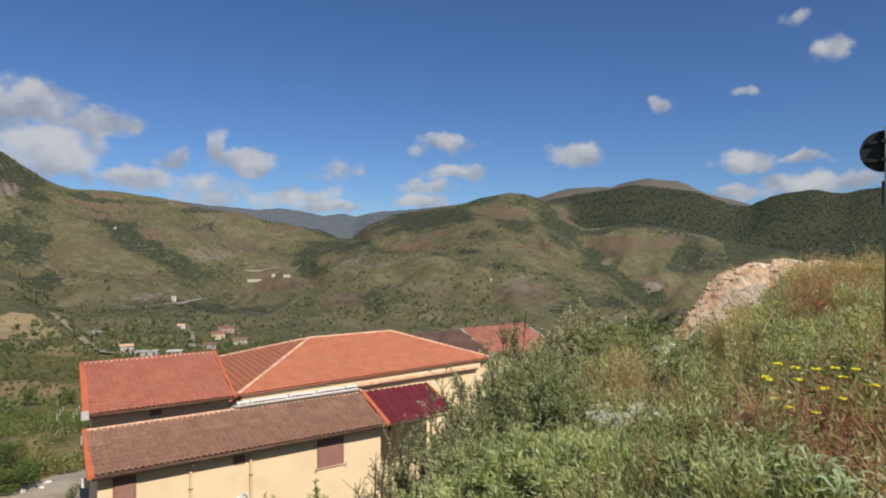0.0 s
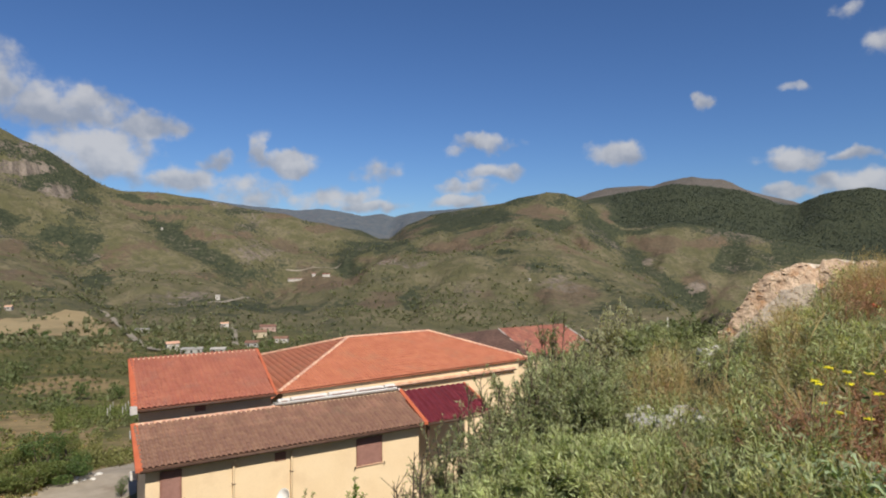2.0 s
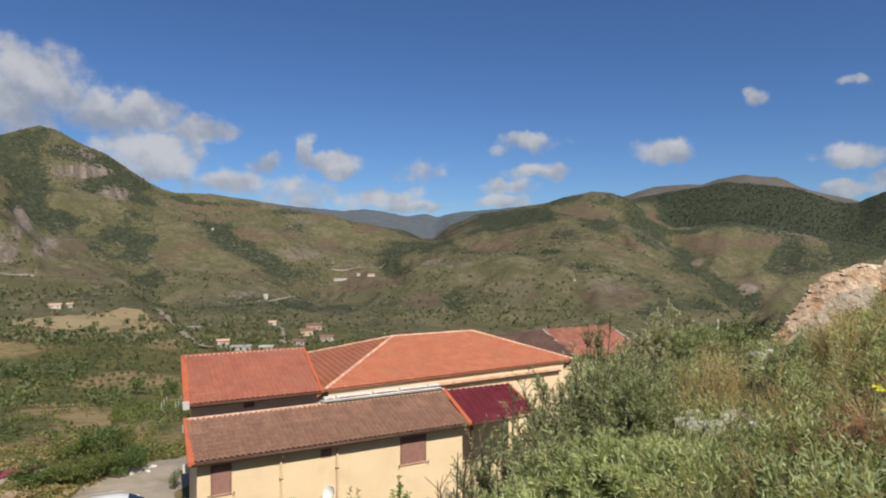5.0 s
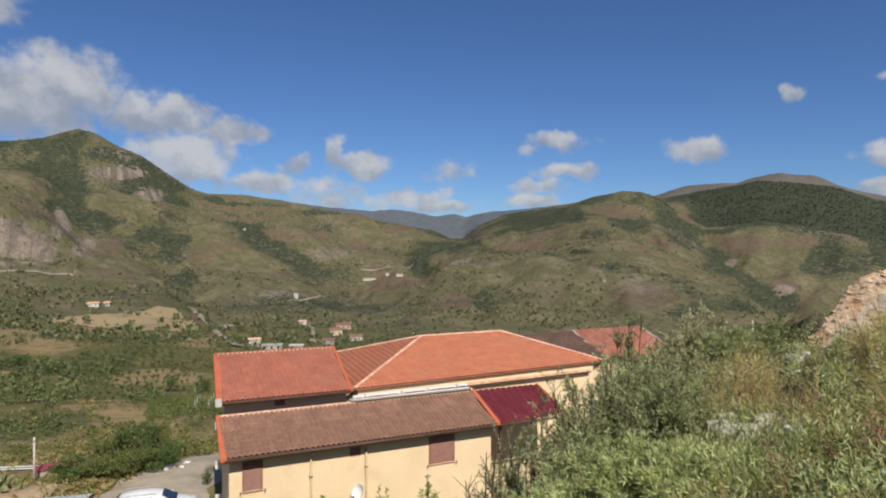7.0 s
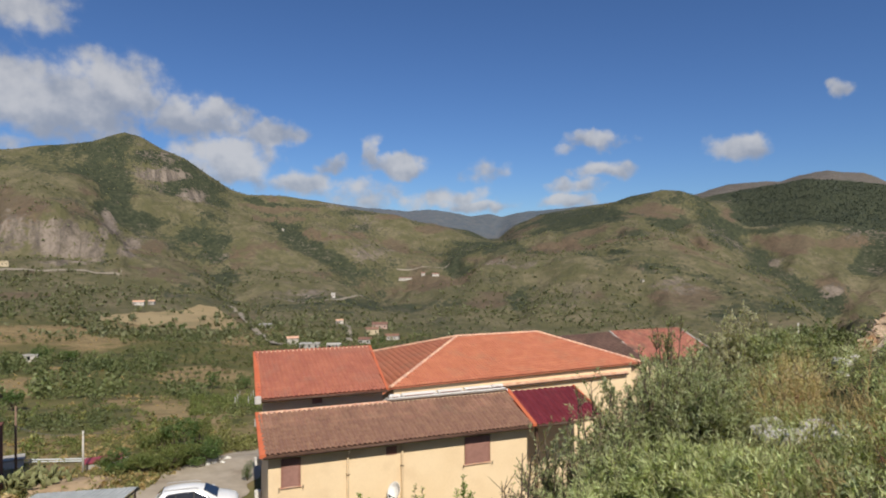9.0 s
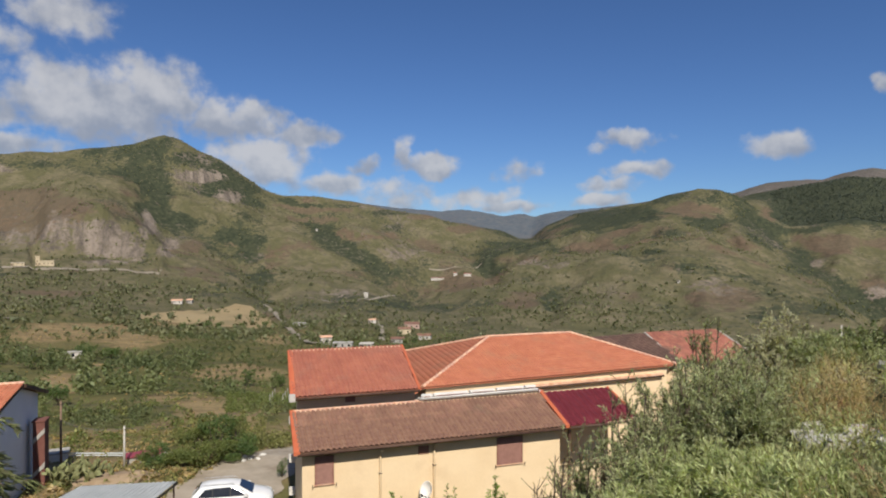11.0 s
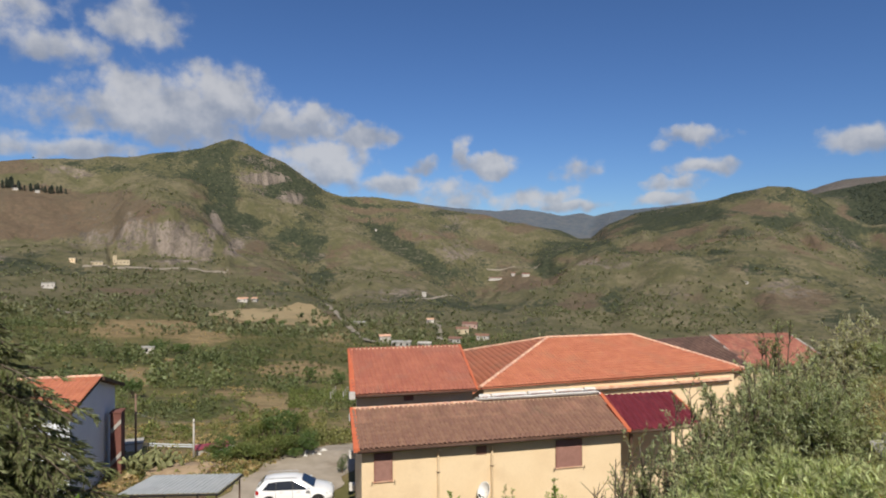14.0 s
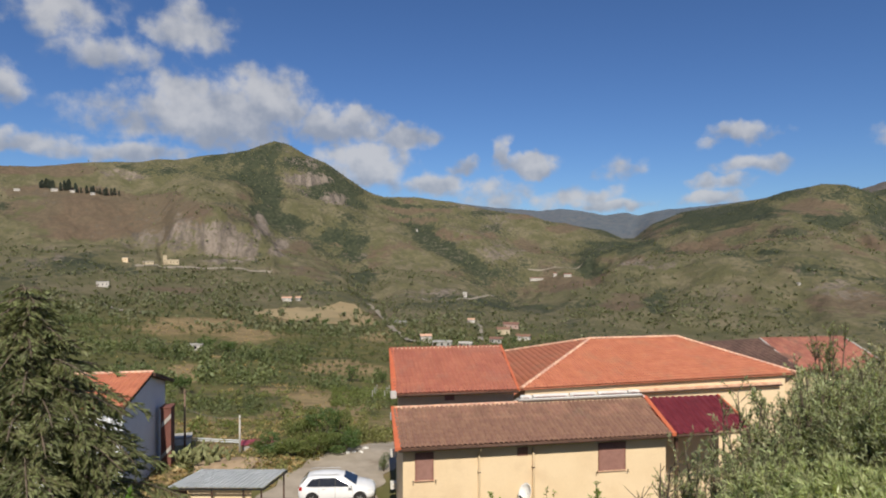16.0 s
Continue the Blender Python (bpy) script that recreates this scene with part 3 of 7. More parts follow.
def build_ground():
    az = np.concatenate([np.arange(-180, -42, 4.0), np.arange(-42, 66, 0.21), np.linspace(66, 180, 30)])
    span = lambda a, b, n: np.exp(np.linspace(math.log(a), math.log(b), n, endpoint=False))
    r = np.concatenate([[0.0, 0.3, 0.6], span(0.9, 60, 90), span(60, 560, 110), span(560, 1700, 200), span(1700, 4900, 80), [4900]])
    A, Rr = np.meshgrid(np.radians(az), r, indexing="ij")
    X, Y = -np.sin(A) * Rr, np.cos(A) * Rr
    X, Y = X + 0.23 * np.exp(-2 * Rr), Y + 0.17 * np.exp(-2 * Rr)
    Z = height(X, Y)
    na, nr = X.shape
    verts = np.stack([X, Y, Z], -1).reshape(-1, 3)
    i, j = np.meshgrid(np.arange(na - 1), np.arange(nr - 1), indexing="ij")
    a = (i * nr + j).ravel()
    faces = np.stack([a, a + nr, a + nr + 1, a + 1], -1)
    me = mesh_of("ground", verts, faces, LAND, True)
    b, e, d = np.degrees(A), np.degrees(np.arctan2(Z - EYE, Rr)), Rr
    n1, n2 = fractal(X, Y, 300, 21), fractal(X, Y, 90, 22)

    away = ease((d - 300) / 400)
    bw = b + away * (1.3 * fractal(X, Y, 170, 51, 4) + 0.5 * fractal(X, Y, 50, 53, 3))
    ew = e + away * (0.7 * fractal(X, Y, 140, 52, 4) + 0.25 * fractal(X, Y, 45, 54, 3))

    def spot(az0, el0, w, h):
        """Weight of a patch of land, placed by its direction from the camera; its outline wanders."""
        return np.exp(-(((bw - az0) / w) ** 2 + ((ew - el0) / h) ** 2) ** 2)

    dry = 0.22 + 0.30 * n1 + 0.45 * fractal(X, Y, 70, 23) + 0.08 * ease((700 - d) / 200) + 0.1 * ease((d - 500) / 600)
    scrub = 0.30 + 0.10 * ease((d - 550) / 200) + 0.55 * n2 - 0.35 * fractal(X, Y, 210, 24) - 0.20 * ease((520 - d) / 150)
    rock = 0.10 + 0.10 * n2 + 0.5 * np.clip(fractal(X, Y, 130, 25) - 0.05, 0, 1) * ease((d - 450) / 200)
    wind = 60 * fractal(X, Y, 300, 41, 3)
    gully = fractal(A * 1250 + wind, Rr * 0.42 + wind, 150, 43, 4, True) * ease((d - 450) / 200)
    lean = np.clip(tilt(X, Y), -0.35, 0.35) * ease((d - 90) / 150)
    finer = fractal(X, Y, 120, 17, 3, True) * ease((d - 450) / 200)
    # scrub colour in gullies and on right-falling sides doubles as painted relief shade
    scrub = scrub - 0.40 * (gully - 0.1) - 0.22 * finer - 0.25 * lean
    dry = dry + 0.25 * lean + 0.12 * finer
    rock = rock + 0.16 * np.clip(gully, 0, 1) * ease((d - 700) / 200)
    ragged = 0.35 + 0.65 * ease((fractal(X, Y, 24, 26, 4) + 0.25) / 0.4)
    ragged = np.where(d > 420, 1.0, ragged)
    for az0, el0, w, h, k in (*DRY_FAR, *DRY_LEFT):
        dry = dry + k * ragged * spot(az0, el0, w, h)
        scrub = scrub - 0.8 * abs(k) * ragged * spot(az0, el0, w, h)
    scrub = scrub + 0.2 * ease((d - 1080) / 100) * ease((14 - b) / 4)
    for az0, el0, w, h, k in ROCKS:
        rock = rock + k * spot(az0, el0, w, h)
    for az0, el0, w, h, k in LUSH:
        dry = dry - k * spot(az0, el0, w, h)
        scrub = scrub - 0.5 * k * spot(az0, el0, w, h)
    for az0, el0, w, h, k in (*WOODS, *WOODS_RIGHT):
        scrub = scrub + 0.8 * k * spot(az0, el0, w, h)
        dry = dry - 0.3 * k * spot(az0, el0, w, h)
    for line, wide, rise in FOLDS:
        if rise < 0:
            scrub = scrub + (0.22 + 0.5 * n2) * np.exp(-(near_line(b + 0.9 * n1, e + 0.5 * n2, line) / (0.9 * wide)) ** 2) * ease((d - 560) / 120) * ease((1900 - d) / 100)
    wooded = ease((d - 1590) / 80) * ease((2700 - d) / 100) * ease((-10 - bw) / 3)
    scrub, dry, rock = scrub + 0.9 * wooded, dry - 0.5 * wooded, rock - 0.3 * wooded
    bare = ease((d - 2700) / 300) * ease((-4 - b) / 4)
    dry, scrub, rock = dry + 0.5 * bare, scrub - 0.6 * bare, rock + 0.25 * bare
    yardland = ease((d - 34) / 6) * ease((110 - d) / 40)
    dry = dry + 0.35 * yardland
    scrub = scrub - 0.12 * yardland
    # near ground coloured darker, as the shade in the gaps between weeds
    close = ease((30 - d) / 10)
    dry, scrub = dry * (1 - close) + 0.30 * close, scrub * (1 - close) + 0.42 * close
    # weight of the painted haze by distance; a little greys the bare summit
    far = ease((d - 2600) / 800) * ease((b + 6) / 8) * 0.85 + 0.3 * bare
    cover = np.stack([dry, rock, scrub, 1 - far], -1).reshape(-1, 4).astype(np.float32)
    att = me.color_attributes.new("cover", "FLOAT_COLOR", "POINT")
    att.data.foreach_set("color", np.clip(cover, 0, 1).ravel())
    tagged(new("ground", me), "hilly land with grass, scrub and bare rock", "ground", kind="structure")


# land cover, fitted to the camera's view: bearing, height, half width, half height (degrees), strength
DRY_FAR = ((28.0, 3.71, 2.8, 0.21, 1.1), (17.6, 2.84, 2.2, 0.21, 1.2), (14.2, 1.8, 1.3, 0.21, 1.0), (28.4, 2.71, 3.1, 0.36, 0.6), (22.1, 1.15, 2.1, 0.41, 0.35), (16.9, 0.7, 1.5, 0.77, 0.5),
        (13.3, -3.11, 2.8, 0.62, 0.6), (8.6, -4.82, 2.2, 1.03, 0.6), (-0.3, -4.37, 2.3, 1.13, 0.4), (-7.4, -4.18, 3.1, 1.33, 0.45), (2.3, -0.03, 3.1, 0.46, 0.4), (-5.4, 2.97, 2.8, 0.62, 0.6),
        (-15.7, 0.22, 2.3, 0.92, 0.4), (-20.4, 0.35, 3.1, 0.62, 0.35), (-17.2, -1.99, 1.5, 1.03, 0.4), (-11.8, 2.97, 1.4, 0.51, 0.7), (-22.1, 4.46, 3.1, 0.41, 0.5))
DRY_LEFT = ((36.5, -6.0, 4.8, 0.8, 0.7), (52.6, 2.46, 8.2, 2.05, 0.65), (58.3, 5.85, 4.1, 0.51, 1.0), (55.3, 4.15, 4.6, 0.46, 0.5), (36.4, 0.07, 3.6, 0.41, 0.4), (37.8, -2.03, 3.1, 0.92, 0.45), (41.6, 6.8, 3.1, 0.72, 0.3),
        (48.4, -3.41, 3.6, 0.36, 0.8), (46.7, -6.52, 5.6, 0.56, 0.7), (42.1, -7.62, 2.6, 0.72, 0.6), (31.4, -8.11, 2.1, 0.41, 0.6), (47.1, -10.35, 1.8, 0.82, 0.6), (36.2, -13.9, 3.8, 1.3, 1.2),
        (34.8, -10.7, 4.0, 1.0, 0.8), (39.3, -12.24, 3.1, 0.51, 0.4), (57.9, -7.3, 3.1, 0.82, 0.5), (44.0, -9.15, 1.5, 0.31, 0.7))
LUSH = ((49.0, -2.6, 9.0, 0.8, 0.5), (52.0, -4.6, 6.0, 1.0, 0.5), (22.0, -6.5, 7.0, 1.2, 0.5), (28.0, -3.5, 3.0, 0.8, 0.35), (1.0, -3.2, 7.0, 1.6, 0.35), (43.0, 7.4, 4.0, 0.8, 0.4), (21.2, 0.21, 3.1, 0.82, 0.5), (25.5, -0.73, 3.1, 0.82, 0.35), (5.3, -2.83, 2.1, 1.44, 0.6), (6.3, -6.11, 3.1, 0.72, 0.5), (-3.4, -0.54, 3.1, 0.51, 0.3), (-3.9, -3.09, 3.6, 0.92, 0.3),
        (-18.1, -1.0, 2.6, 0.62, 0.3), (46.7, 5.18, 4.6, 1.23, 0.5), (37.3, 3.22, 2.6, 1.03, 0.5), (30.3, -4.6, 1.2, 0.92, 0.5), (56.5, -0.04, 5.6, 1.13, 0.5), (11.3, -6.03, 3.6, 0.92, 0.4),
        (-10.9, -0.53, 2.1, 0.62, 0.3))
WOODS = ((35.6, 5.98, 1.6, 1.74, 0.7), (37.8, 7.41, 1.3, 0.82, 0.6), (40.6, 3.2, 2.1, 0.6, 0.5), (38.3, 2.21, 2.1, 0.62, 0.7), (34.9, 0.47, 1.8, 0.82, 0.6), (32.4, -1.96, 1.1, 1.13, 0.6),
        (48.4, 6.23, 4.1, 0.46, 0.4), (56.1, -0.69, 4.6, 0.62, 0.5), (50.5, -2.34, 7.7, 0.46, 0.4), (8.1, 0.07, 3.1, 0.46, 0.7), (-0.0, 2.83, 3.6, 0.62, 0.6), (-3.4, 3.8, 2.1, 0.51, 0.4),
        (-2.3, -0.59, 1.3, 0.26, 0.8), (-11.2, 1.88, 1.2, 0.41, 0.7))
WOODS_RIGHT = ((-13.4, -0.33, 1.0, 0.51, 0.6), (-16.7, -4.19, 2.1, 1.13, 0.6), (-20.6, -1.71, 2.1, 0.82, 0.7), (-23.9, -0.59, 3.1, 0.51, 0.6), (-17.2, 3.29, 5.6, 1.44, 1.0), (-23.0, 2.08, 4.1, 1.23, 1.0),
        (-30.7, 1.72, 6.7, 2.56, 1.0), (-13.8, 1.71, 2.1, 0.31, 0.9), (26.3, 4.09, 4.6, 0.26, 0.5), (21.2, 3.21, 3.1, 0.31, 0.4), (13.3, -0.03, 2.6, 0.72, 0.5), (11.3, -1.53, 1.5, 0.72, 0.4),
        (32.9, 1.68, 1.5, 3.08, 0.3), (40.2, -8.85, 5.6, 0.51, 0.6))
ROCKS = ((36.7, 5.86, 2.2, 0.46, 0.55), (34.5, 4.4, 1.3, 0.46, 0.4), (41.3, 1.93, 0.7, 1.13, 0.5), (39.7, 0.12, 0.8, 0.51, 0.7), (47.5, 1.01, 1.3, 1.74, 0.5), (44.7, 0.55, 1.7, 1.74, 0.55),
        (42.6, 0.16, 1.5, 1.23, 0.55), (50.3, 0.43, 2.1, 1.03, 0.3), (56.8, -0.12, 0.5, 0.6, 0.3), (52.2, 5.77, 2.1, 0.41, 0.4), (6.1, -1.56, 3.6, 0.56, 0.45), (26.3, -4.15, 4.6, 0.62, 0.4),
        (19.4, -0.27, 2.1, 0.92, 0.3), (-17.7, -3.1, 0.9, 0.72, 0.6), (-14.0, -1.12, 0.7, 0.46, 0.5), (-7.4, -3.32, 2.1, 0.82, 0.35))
build_ground()

# ---------------------------------------------------------------- the long house
HOUSE_TURN = 35.0
cu, su = math.cos(radians(HOUSE_TURN)), math.sin(radians(HOUSE_TURN))


def spot_uv(u, v, z=0.0):
    """World place of u metres along the house's front and v metres away through it."""
    return Vector((u * cu - v * su, u * su + v * cu, z))


def pose_uv(u, v, z=0.0, turn=0.0):
    p = spot_uv(u, v, z)
    return pose(p.x, p.y, p.z, 0, 0, HOUSE_TURN + turn)


TILE_SECTION = ((-0.5, 0.0), (-0.37, 0.0), (-0.31, 0.6), (-0.16, 0.92), (0.0, 1.0), (0.16, 0.92), (0.31, 0.6), (0.37, 0.0), (0.5, 0.0))


def tile_shape(width, length, rise):
    """One clay tile, a round cover beside a flat pan: x across, y up the slope, lying on z = 0."""
    v, f = [], []
    n = len(TILE_SECTION)
    butt = min(0.04, rise)
    for y, z0, low in ((0, butt, 0), (length, 0.0, 0), (0, butt, 0.75 * butt)):
        v += [(x * width, y, z0 + rise * z - low) for x, z in TILE_SECTION]
    for k in range(n - 1):
        f.append((k, k + 1, n + k + 1, n + k))
        f.append((k, 2 * n + k, 2 * n + k + 1, k + 1))
    return v, f


def tiled_slope(parent, corners, material, width=0.235, gauge=0.34, singles=0, name="tiles", rise=0.045):
    """Lays tiles over a sloping outline (first two corners are the eave). The first ones are pieces of their own."""
    c = [Vector(p) for p in corners]
    ex = (c[1] - c[0]).normalized()
    nrm = (c[1] - c[0]).cross(c[-1] - c[0]).normalized()
    if nrm.z < 0:
        nrm = -nrm
    ey = nrm.cross(ex)
    flat = [((p - c[0]).dot(ex), (p - c[0]).dot(ey)) for p in c]

    def inside(x, y):
        hit = False
        for (x0, y0), (x1, y1) in zip(flat, flat[1:] + flat[:1]):
            if (y0 > y) != (y1 > y) and x < x0 + (y - y0) * (x1 - x0) / (y1 - y0):
                hit = not hit
        return hit

    part("roof_deck", slab([p - nrm * 0.02 for p in c], 0.06), material, parent)
    v, f = tile_shape(width, gauge * 1.12, rise)
    me = mesh_of("tile", v, f, material, True)
    rot = Matrix((ex, ey, nrm)).transposed().to_4x4()
    rng = random.Random(4)
    vv, ff, used = [], [], 0
    xs, ys = [p[0] for p in flat], [p[1] for p in flat]
    for row in range(int((max(ys) - min(ys)) / gauge) + 1):
        for col in range(int((max(xs) - min(xs)) / width) + 1):
            x, y = min(xs) + (col + 0.5) * width, min(ys) + row * gauge
            if not inside(x, y + gauge / 2):
                continue
            m = Matrix.Translation(c[0] + ex * x + ey * (y - 0.03) + nrm * 0.012) @ rot @ pose(0, 0, rng.uniform(0, 0.008), 0, 0, rng.uniform(-1, 1))
            if used < singles:
                ob = part("tile", me, material, parent)
                ob.matrix_local = m
                used += 1
            else:
                k = len(vv)
                vv += [m @ Vector(p) for p in v]
                ff += [tuple(k + i for i in q) for q in f]
    if vv:
        tagged(part(name, mesh_of(name, vv, ff, material, True), material, parent), kind="stuff")


def ridge_caps(parent, a, b, material, size=0.12, name="ridge_cap"):
    """A row of half-round cap tiles from a to b."""
    a, b = Vector(a), Vector(b)
    d = (b - a).normalized()
    side = d.cross(Vector((0, 0, 1))).normalized()
    up = side.cross(d)
    count = max(2, int((b - a).length / 0.36))
    step = (b - a).length / count
    vv = []
    for y, s in ((0, size * 1.08), (step * 1.12, size * 0.92)):
        vv += [(s * math.cos(t), y, s * math.sin(t) * 0.8 - 0.01) for t in [math.pi * j / 6 for j in range(7)]]
    me = mesh_of(name, vv, [(j, j + 1, 8 + j, 7 + j) for j in range(6)] + [tuple(range(7))], material)
    rot = Matrix((side, d, up)).transposed().to_4x4()
    for i in range(count):
        part(name, me, material, parent).matrix_local = Matrix.Translation(a + (b - a) * (i / count)) @ rot


def shuttered_window(parent, u, v, z, w, h):
    """A window with a closed slatted shutter, sill and catches, on the front wall."""
    win = part("window", box((u, v - 0.05, z), (u + w, v + 0.03, z + h), 0.01), SHUTTER, parent, "closed brown slatted shutter")
    rail = [box((u - 0.03, v - 0.07, z), (u + 0.05, v - 0.03, z + h)), box((u + w - 0.05, v - 0.07, z), (u + w + 0.03, v - 0.03, z + h)),
            box((u - 0.03, v - 0.07, z + h - 0.06), (u + w + 0.03, v - 0.03, z + h))]
    for r in rail:
        part("frame", r, SHUTTER, win)
    for i in range(int(h / 0.05) - 1):
        zz = z + 0.03 + i * 0.05
        part("slat", slab([(u + 0.05, v - 0.062, zz), (u + w - 0.05, v - 0.062, zz), (u + w - 0.05, v - 0.045, zz + 0.042), (u + 0.05, v - 0.045, zz + 0.042)], 0.010), SHUTTER, win)
    part("sill", box((u - 0.06, v - 0.08, z - 0.06), (u + w + 0.06, v + 0.02, z - 0.005), 0.01), CAP, win)
    for uu in (u - 0.12, u + w + 0.12):
        part("shutter_catch", tube([(uu, v - 0.12, z - 0.12), (uu, v - 0.12, z + 0.02)], 0.022, 6), WOOD, win)


def drainpipe(parent, u, v, z0, z1):
    pipe = part("drainpipe", tube([(u, v - 0.09, z0), (u, v - 0.09, z1), (u, v - 0.45, z1 + 0.28)], 0.05, 10), PLASTER, parent, smooth=True)
    for k in range(3):
        z = z0 + (z1 - z0) * (k + 0.5) / 3
        part("bracket", box((u - 0.065, v - 0.15, z), (u + 0.065, v + 0.01, z + 0.04)), WOOD, pipe)


def build_long_house():
    base = (9.0, 33.0)
    h = thing("house", pose_uv(*base), "long cream house with stepped clay-tiled roofs on the slope", "house")
    L = lambda u, v, z: Vector((u - base[0], v - base[1], z))
    bx = lambda u0, v0, z0, u1, v1, z1, b=0.0: box(L(u0, v0, z0), L(u1, v1, z1), b)
    # front block, with its wall cut for the recessed porch at the far end
    part("wall", bx(3.1, 27.92, -0.5, 15.7, 30.8, 5.82), PLASTER, h, "cream rendered wall")
    part("upper_wall", bx(3.25, 31.42, 5.9, 9.2, 31.72, 7.45), PLASTER, h)
    part("rear_wall", bx(4.5, 31.73, 0, 9.2, 36.5, 7.45), PLASTER, h)
    part("main_wall", slab([L(10.6, 33.96, 6.84), L(27.4, 34.62, 6.92), L(27.4, 44, 6.9), L(10.6, 44, 6.9)], 7.4), PLASTER, h)
    part("terrace_floor", bx(9.22, 30.85, 5.2, 15.7, 33.9, 6.2), CONCRETE, h)
    # lean-to roof
    e0, e1, t1, t0 = L(2.86, 27.4, 5.88), L(15.72, 27.4, 5.84), L(15.98, 30.7, 6.78), L(2.98, 30.7, 6.78)
    part("fascia", bx(2.86, 27.43, 5.70, 15.72, 27.5, 5.86), WOOD, h, "dark wooden fascia and gutter")
    part("soffit", slab([L(2.9, 27.5, 5.80), L(15.7, 27.5, 5.80), L(15.7, 28.0, 5.93), L(2.9, 28.0, 5.93)], 0.05), WOOD, h)
    part("gutter", tube([L(2.84, 27.36, 5.80), L(15.74, 27.36, 5.77)], 0.065, 8), WOOD, h, smooth=True)
    part("verge_trim", slab([L(2.68, 27.32, 5.96), L(2.95, 27.32, 5.96), L(3.1, 30.8, 6.90), L(2.83, 30.8, 6.90)], 0.16), VERGE, h, "orange verge trim")
    part("far_verge_trim", slab([L(15.70, 27.32, 5.94), L(15.92, 27.32, 5.94), L(16.2, 30.75, 6.92), L(15.98, 30.75, 6.92)], 0.14), VERGE, h, "orange verge trim")
    ridge_caps(h, L(3.0, 30.75, 6.83), L(9.4, 30.75, 6.83), CAP, 0.10, "wall_flashing")
    tiled_slope(h, (e0, e1, t1, t0), TILE_OLD, singles=300, name="weathered_tiles", rise=0.075)
    # upper left roof
    a0, a1, b1, b0 = L(2.98, 30.9, 7.46), L(9.30, 30.9, 7.43), L(9.76, 36.0, 8.80), L(3.32, 36.0, 8.84)
    part("upper_fascia", bx(3.0, 30.93, 7.28, 9.26, 31.0, 7.44), WOOD, h, "dark wooden fascia")
    part("upper_soffit", slab([L(3.1, 31.0, 7.40), L(9.2, 31.0, 7.40), L(9.2, 31.6, 7.55), L(3.1, 31.6, 7.55)], 0.05), WOOD, h)
    part("upper_gutter", tube([L(2.95, 30.86, 7.38), L(9.3, 30.86, 7.35)], 0.06, 8), WOOD, h, smooth=True)
    part("upper_verge", slab([L(2.86, 30.84, 7.55), L(3.12, 30.84, 7.55), L(3.46, 36.05, 8.94), L(3.2, 36.05, 8.92)], 0.16), VERGE, h, "orange verge trim")
    part("upper_far_verge", slab([L(9.22, 30.84, 7.54), L(9.34, 30.84, 7.54), L(9.82, 36.05, 8.94), L(9.7, 36.05, 8.92)], 0.10), VERGE, h)
    part("back_slope", slab([b0, b1, L(9.9, 37.6, 8.3), L(3.6, 37.6, 8.3)], 0.08), TILE_RED, h)
    tiled_slope(h, (a0, a1, b1, b0), TILE_RED, name="red_tiles", rise=0.06)
    ridge_caps(h, b0, b1, CAP, 0.11)
    # main hipped roof
    f0, f1 = L(10.3, 33.7, 6.82), L(28.1, 34.4, 6.95)
    r0, r1 = L(17.0, 40.0, 8.53), L(23.3, 40.0, 8.53)
    g0, g1 = L(11.2, 45.0, 6.85), L(29.0, 46.0, 6.9)
    part("main_fascia", slab([f0 + Vector((0.05, 0.06, -0.03)), f1 + Vector((-0.05, 0.06, -0.03)), f1 + Vector((-0.05, 0.14, -0.03)), f0 + Vector((0.05, 0.14, -0.03))], 0.08), WOOD, h, "dark wooden fascia")
    part("main_soffit", slab([f0 + Vector((0.2, 0.15, -0.1)), f1 + Vector((-0.2, 0.15, -0.1)), f1 + Vector((-0.7, 0.24, -0.1)), f0 + Vector((0.2, 0.24, -0.1))], 0.03), WOOD, h)
    tiled_slope(h, (f0, f1, r1, r0), TILE_NEW, name="orange_tiles")
    tiled_slope(h, (r0 + (g0 - r0) * 1.13, r0 + (f0 - r0) * 1.13, r0), TILE_NEW, name="side_tiles", rise=0.012)
    part("end_slope", slab([f1, g1, r1], 0.08), TILE_NEW, h)
    part("rear_slope", slab([g1, g0, r0, r1], 0.08), TILE_NEW, h)
    for p, q in ((f0, r0), (r0, r1), (r1, f1), (r0, g0)):
        ridge_caps(h, p + Vector((0, 0, 0.04)), q + Vector((0, 0, 0.04)), CAP, 0.12)
    # cornice below the main eave, towards the far end
    cor = part("cornice", slab([L(15.9, 33.96, 6.40), L(27.0, 34.40, 6.44), L(27.0, 34.63, 6.46), L(15.9, 34.19, 6.42)], 0.16), CAP, h, "salmon cornice")
    part("cornice_gutter", tube([L(15.9, 33.92, 6.25), L(27.0, 34.36, 6.28)], 0.05, 8), WOOD, cor, smooth=True)
    # parapet with rolled awnings over the lean-to
    part("parapet", bx(9.25, 30.72, 6.3, 15.85, 30.98, 6.93, 0.01), PLASTER, h)
    part("parapet_cap", bx(9.2, 30.6, 6.93, 15.9, 31.02, 6.98), CONCRETE, h)
    for k, (u0, u1) in enumerate(((9.35, 9.95), (10.0, 11.9), (11.98, 13.4), (13.5, 15.1), (15.15, 15.8))):
        aw = part("awning_case", bx(u0, 30.66, 7.02 + 0.015 * k, u1, 30.9, 7.16 + 0.012 * k, 0.03), WHITE, h, "white rolled awning case")
        part("awning_slot", bx(u0 + 0.15, 30.64, 7.045 + 0.015 * k, u1 - 0.15, 30.657, 7.075 + 0.015 * k), SHUTTER, aw)
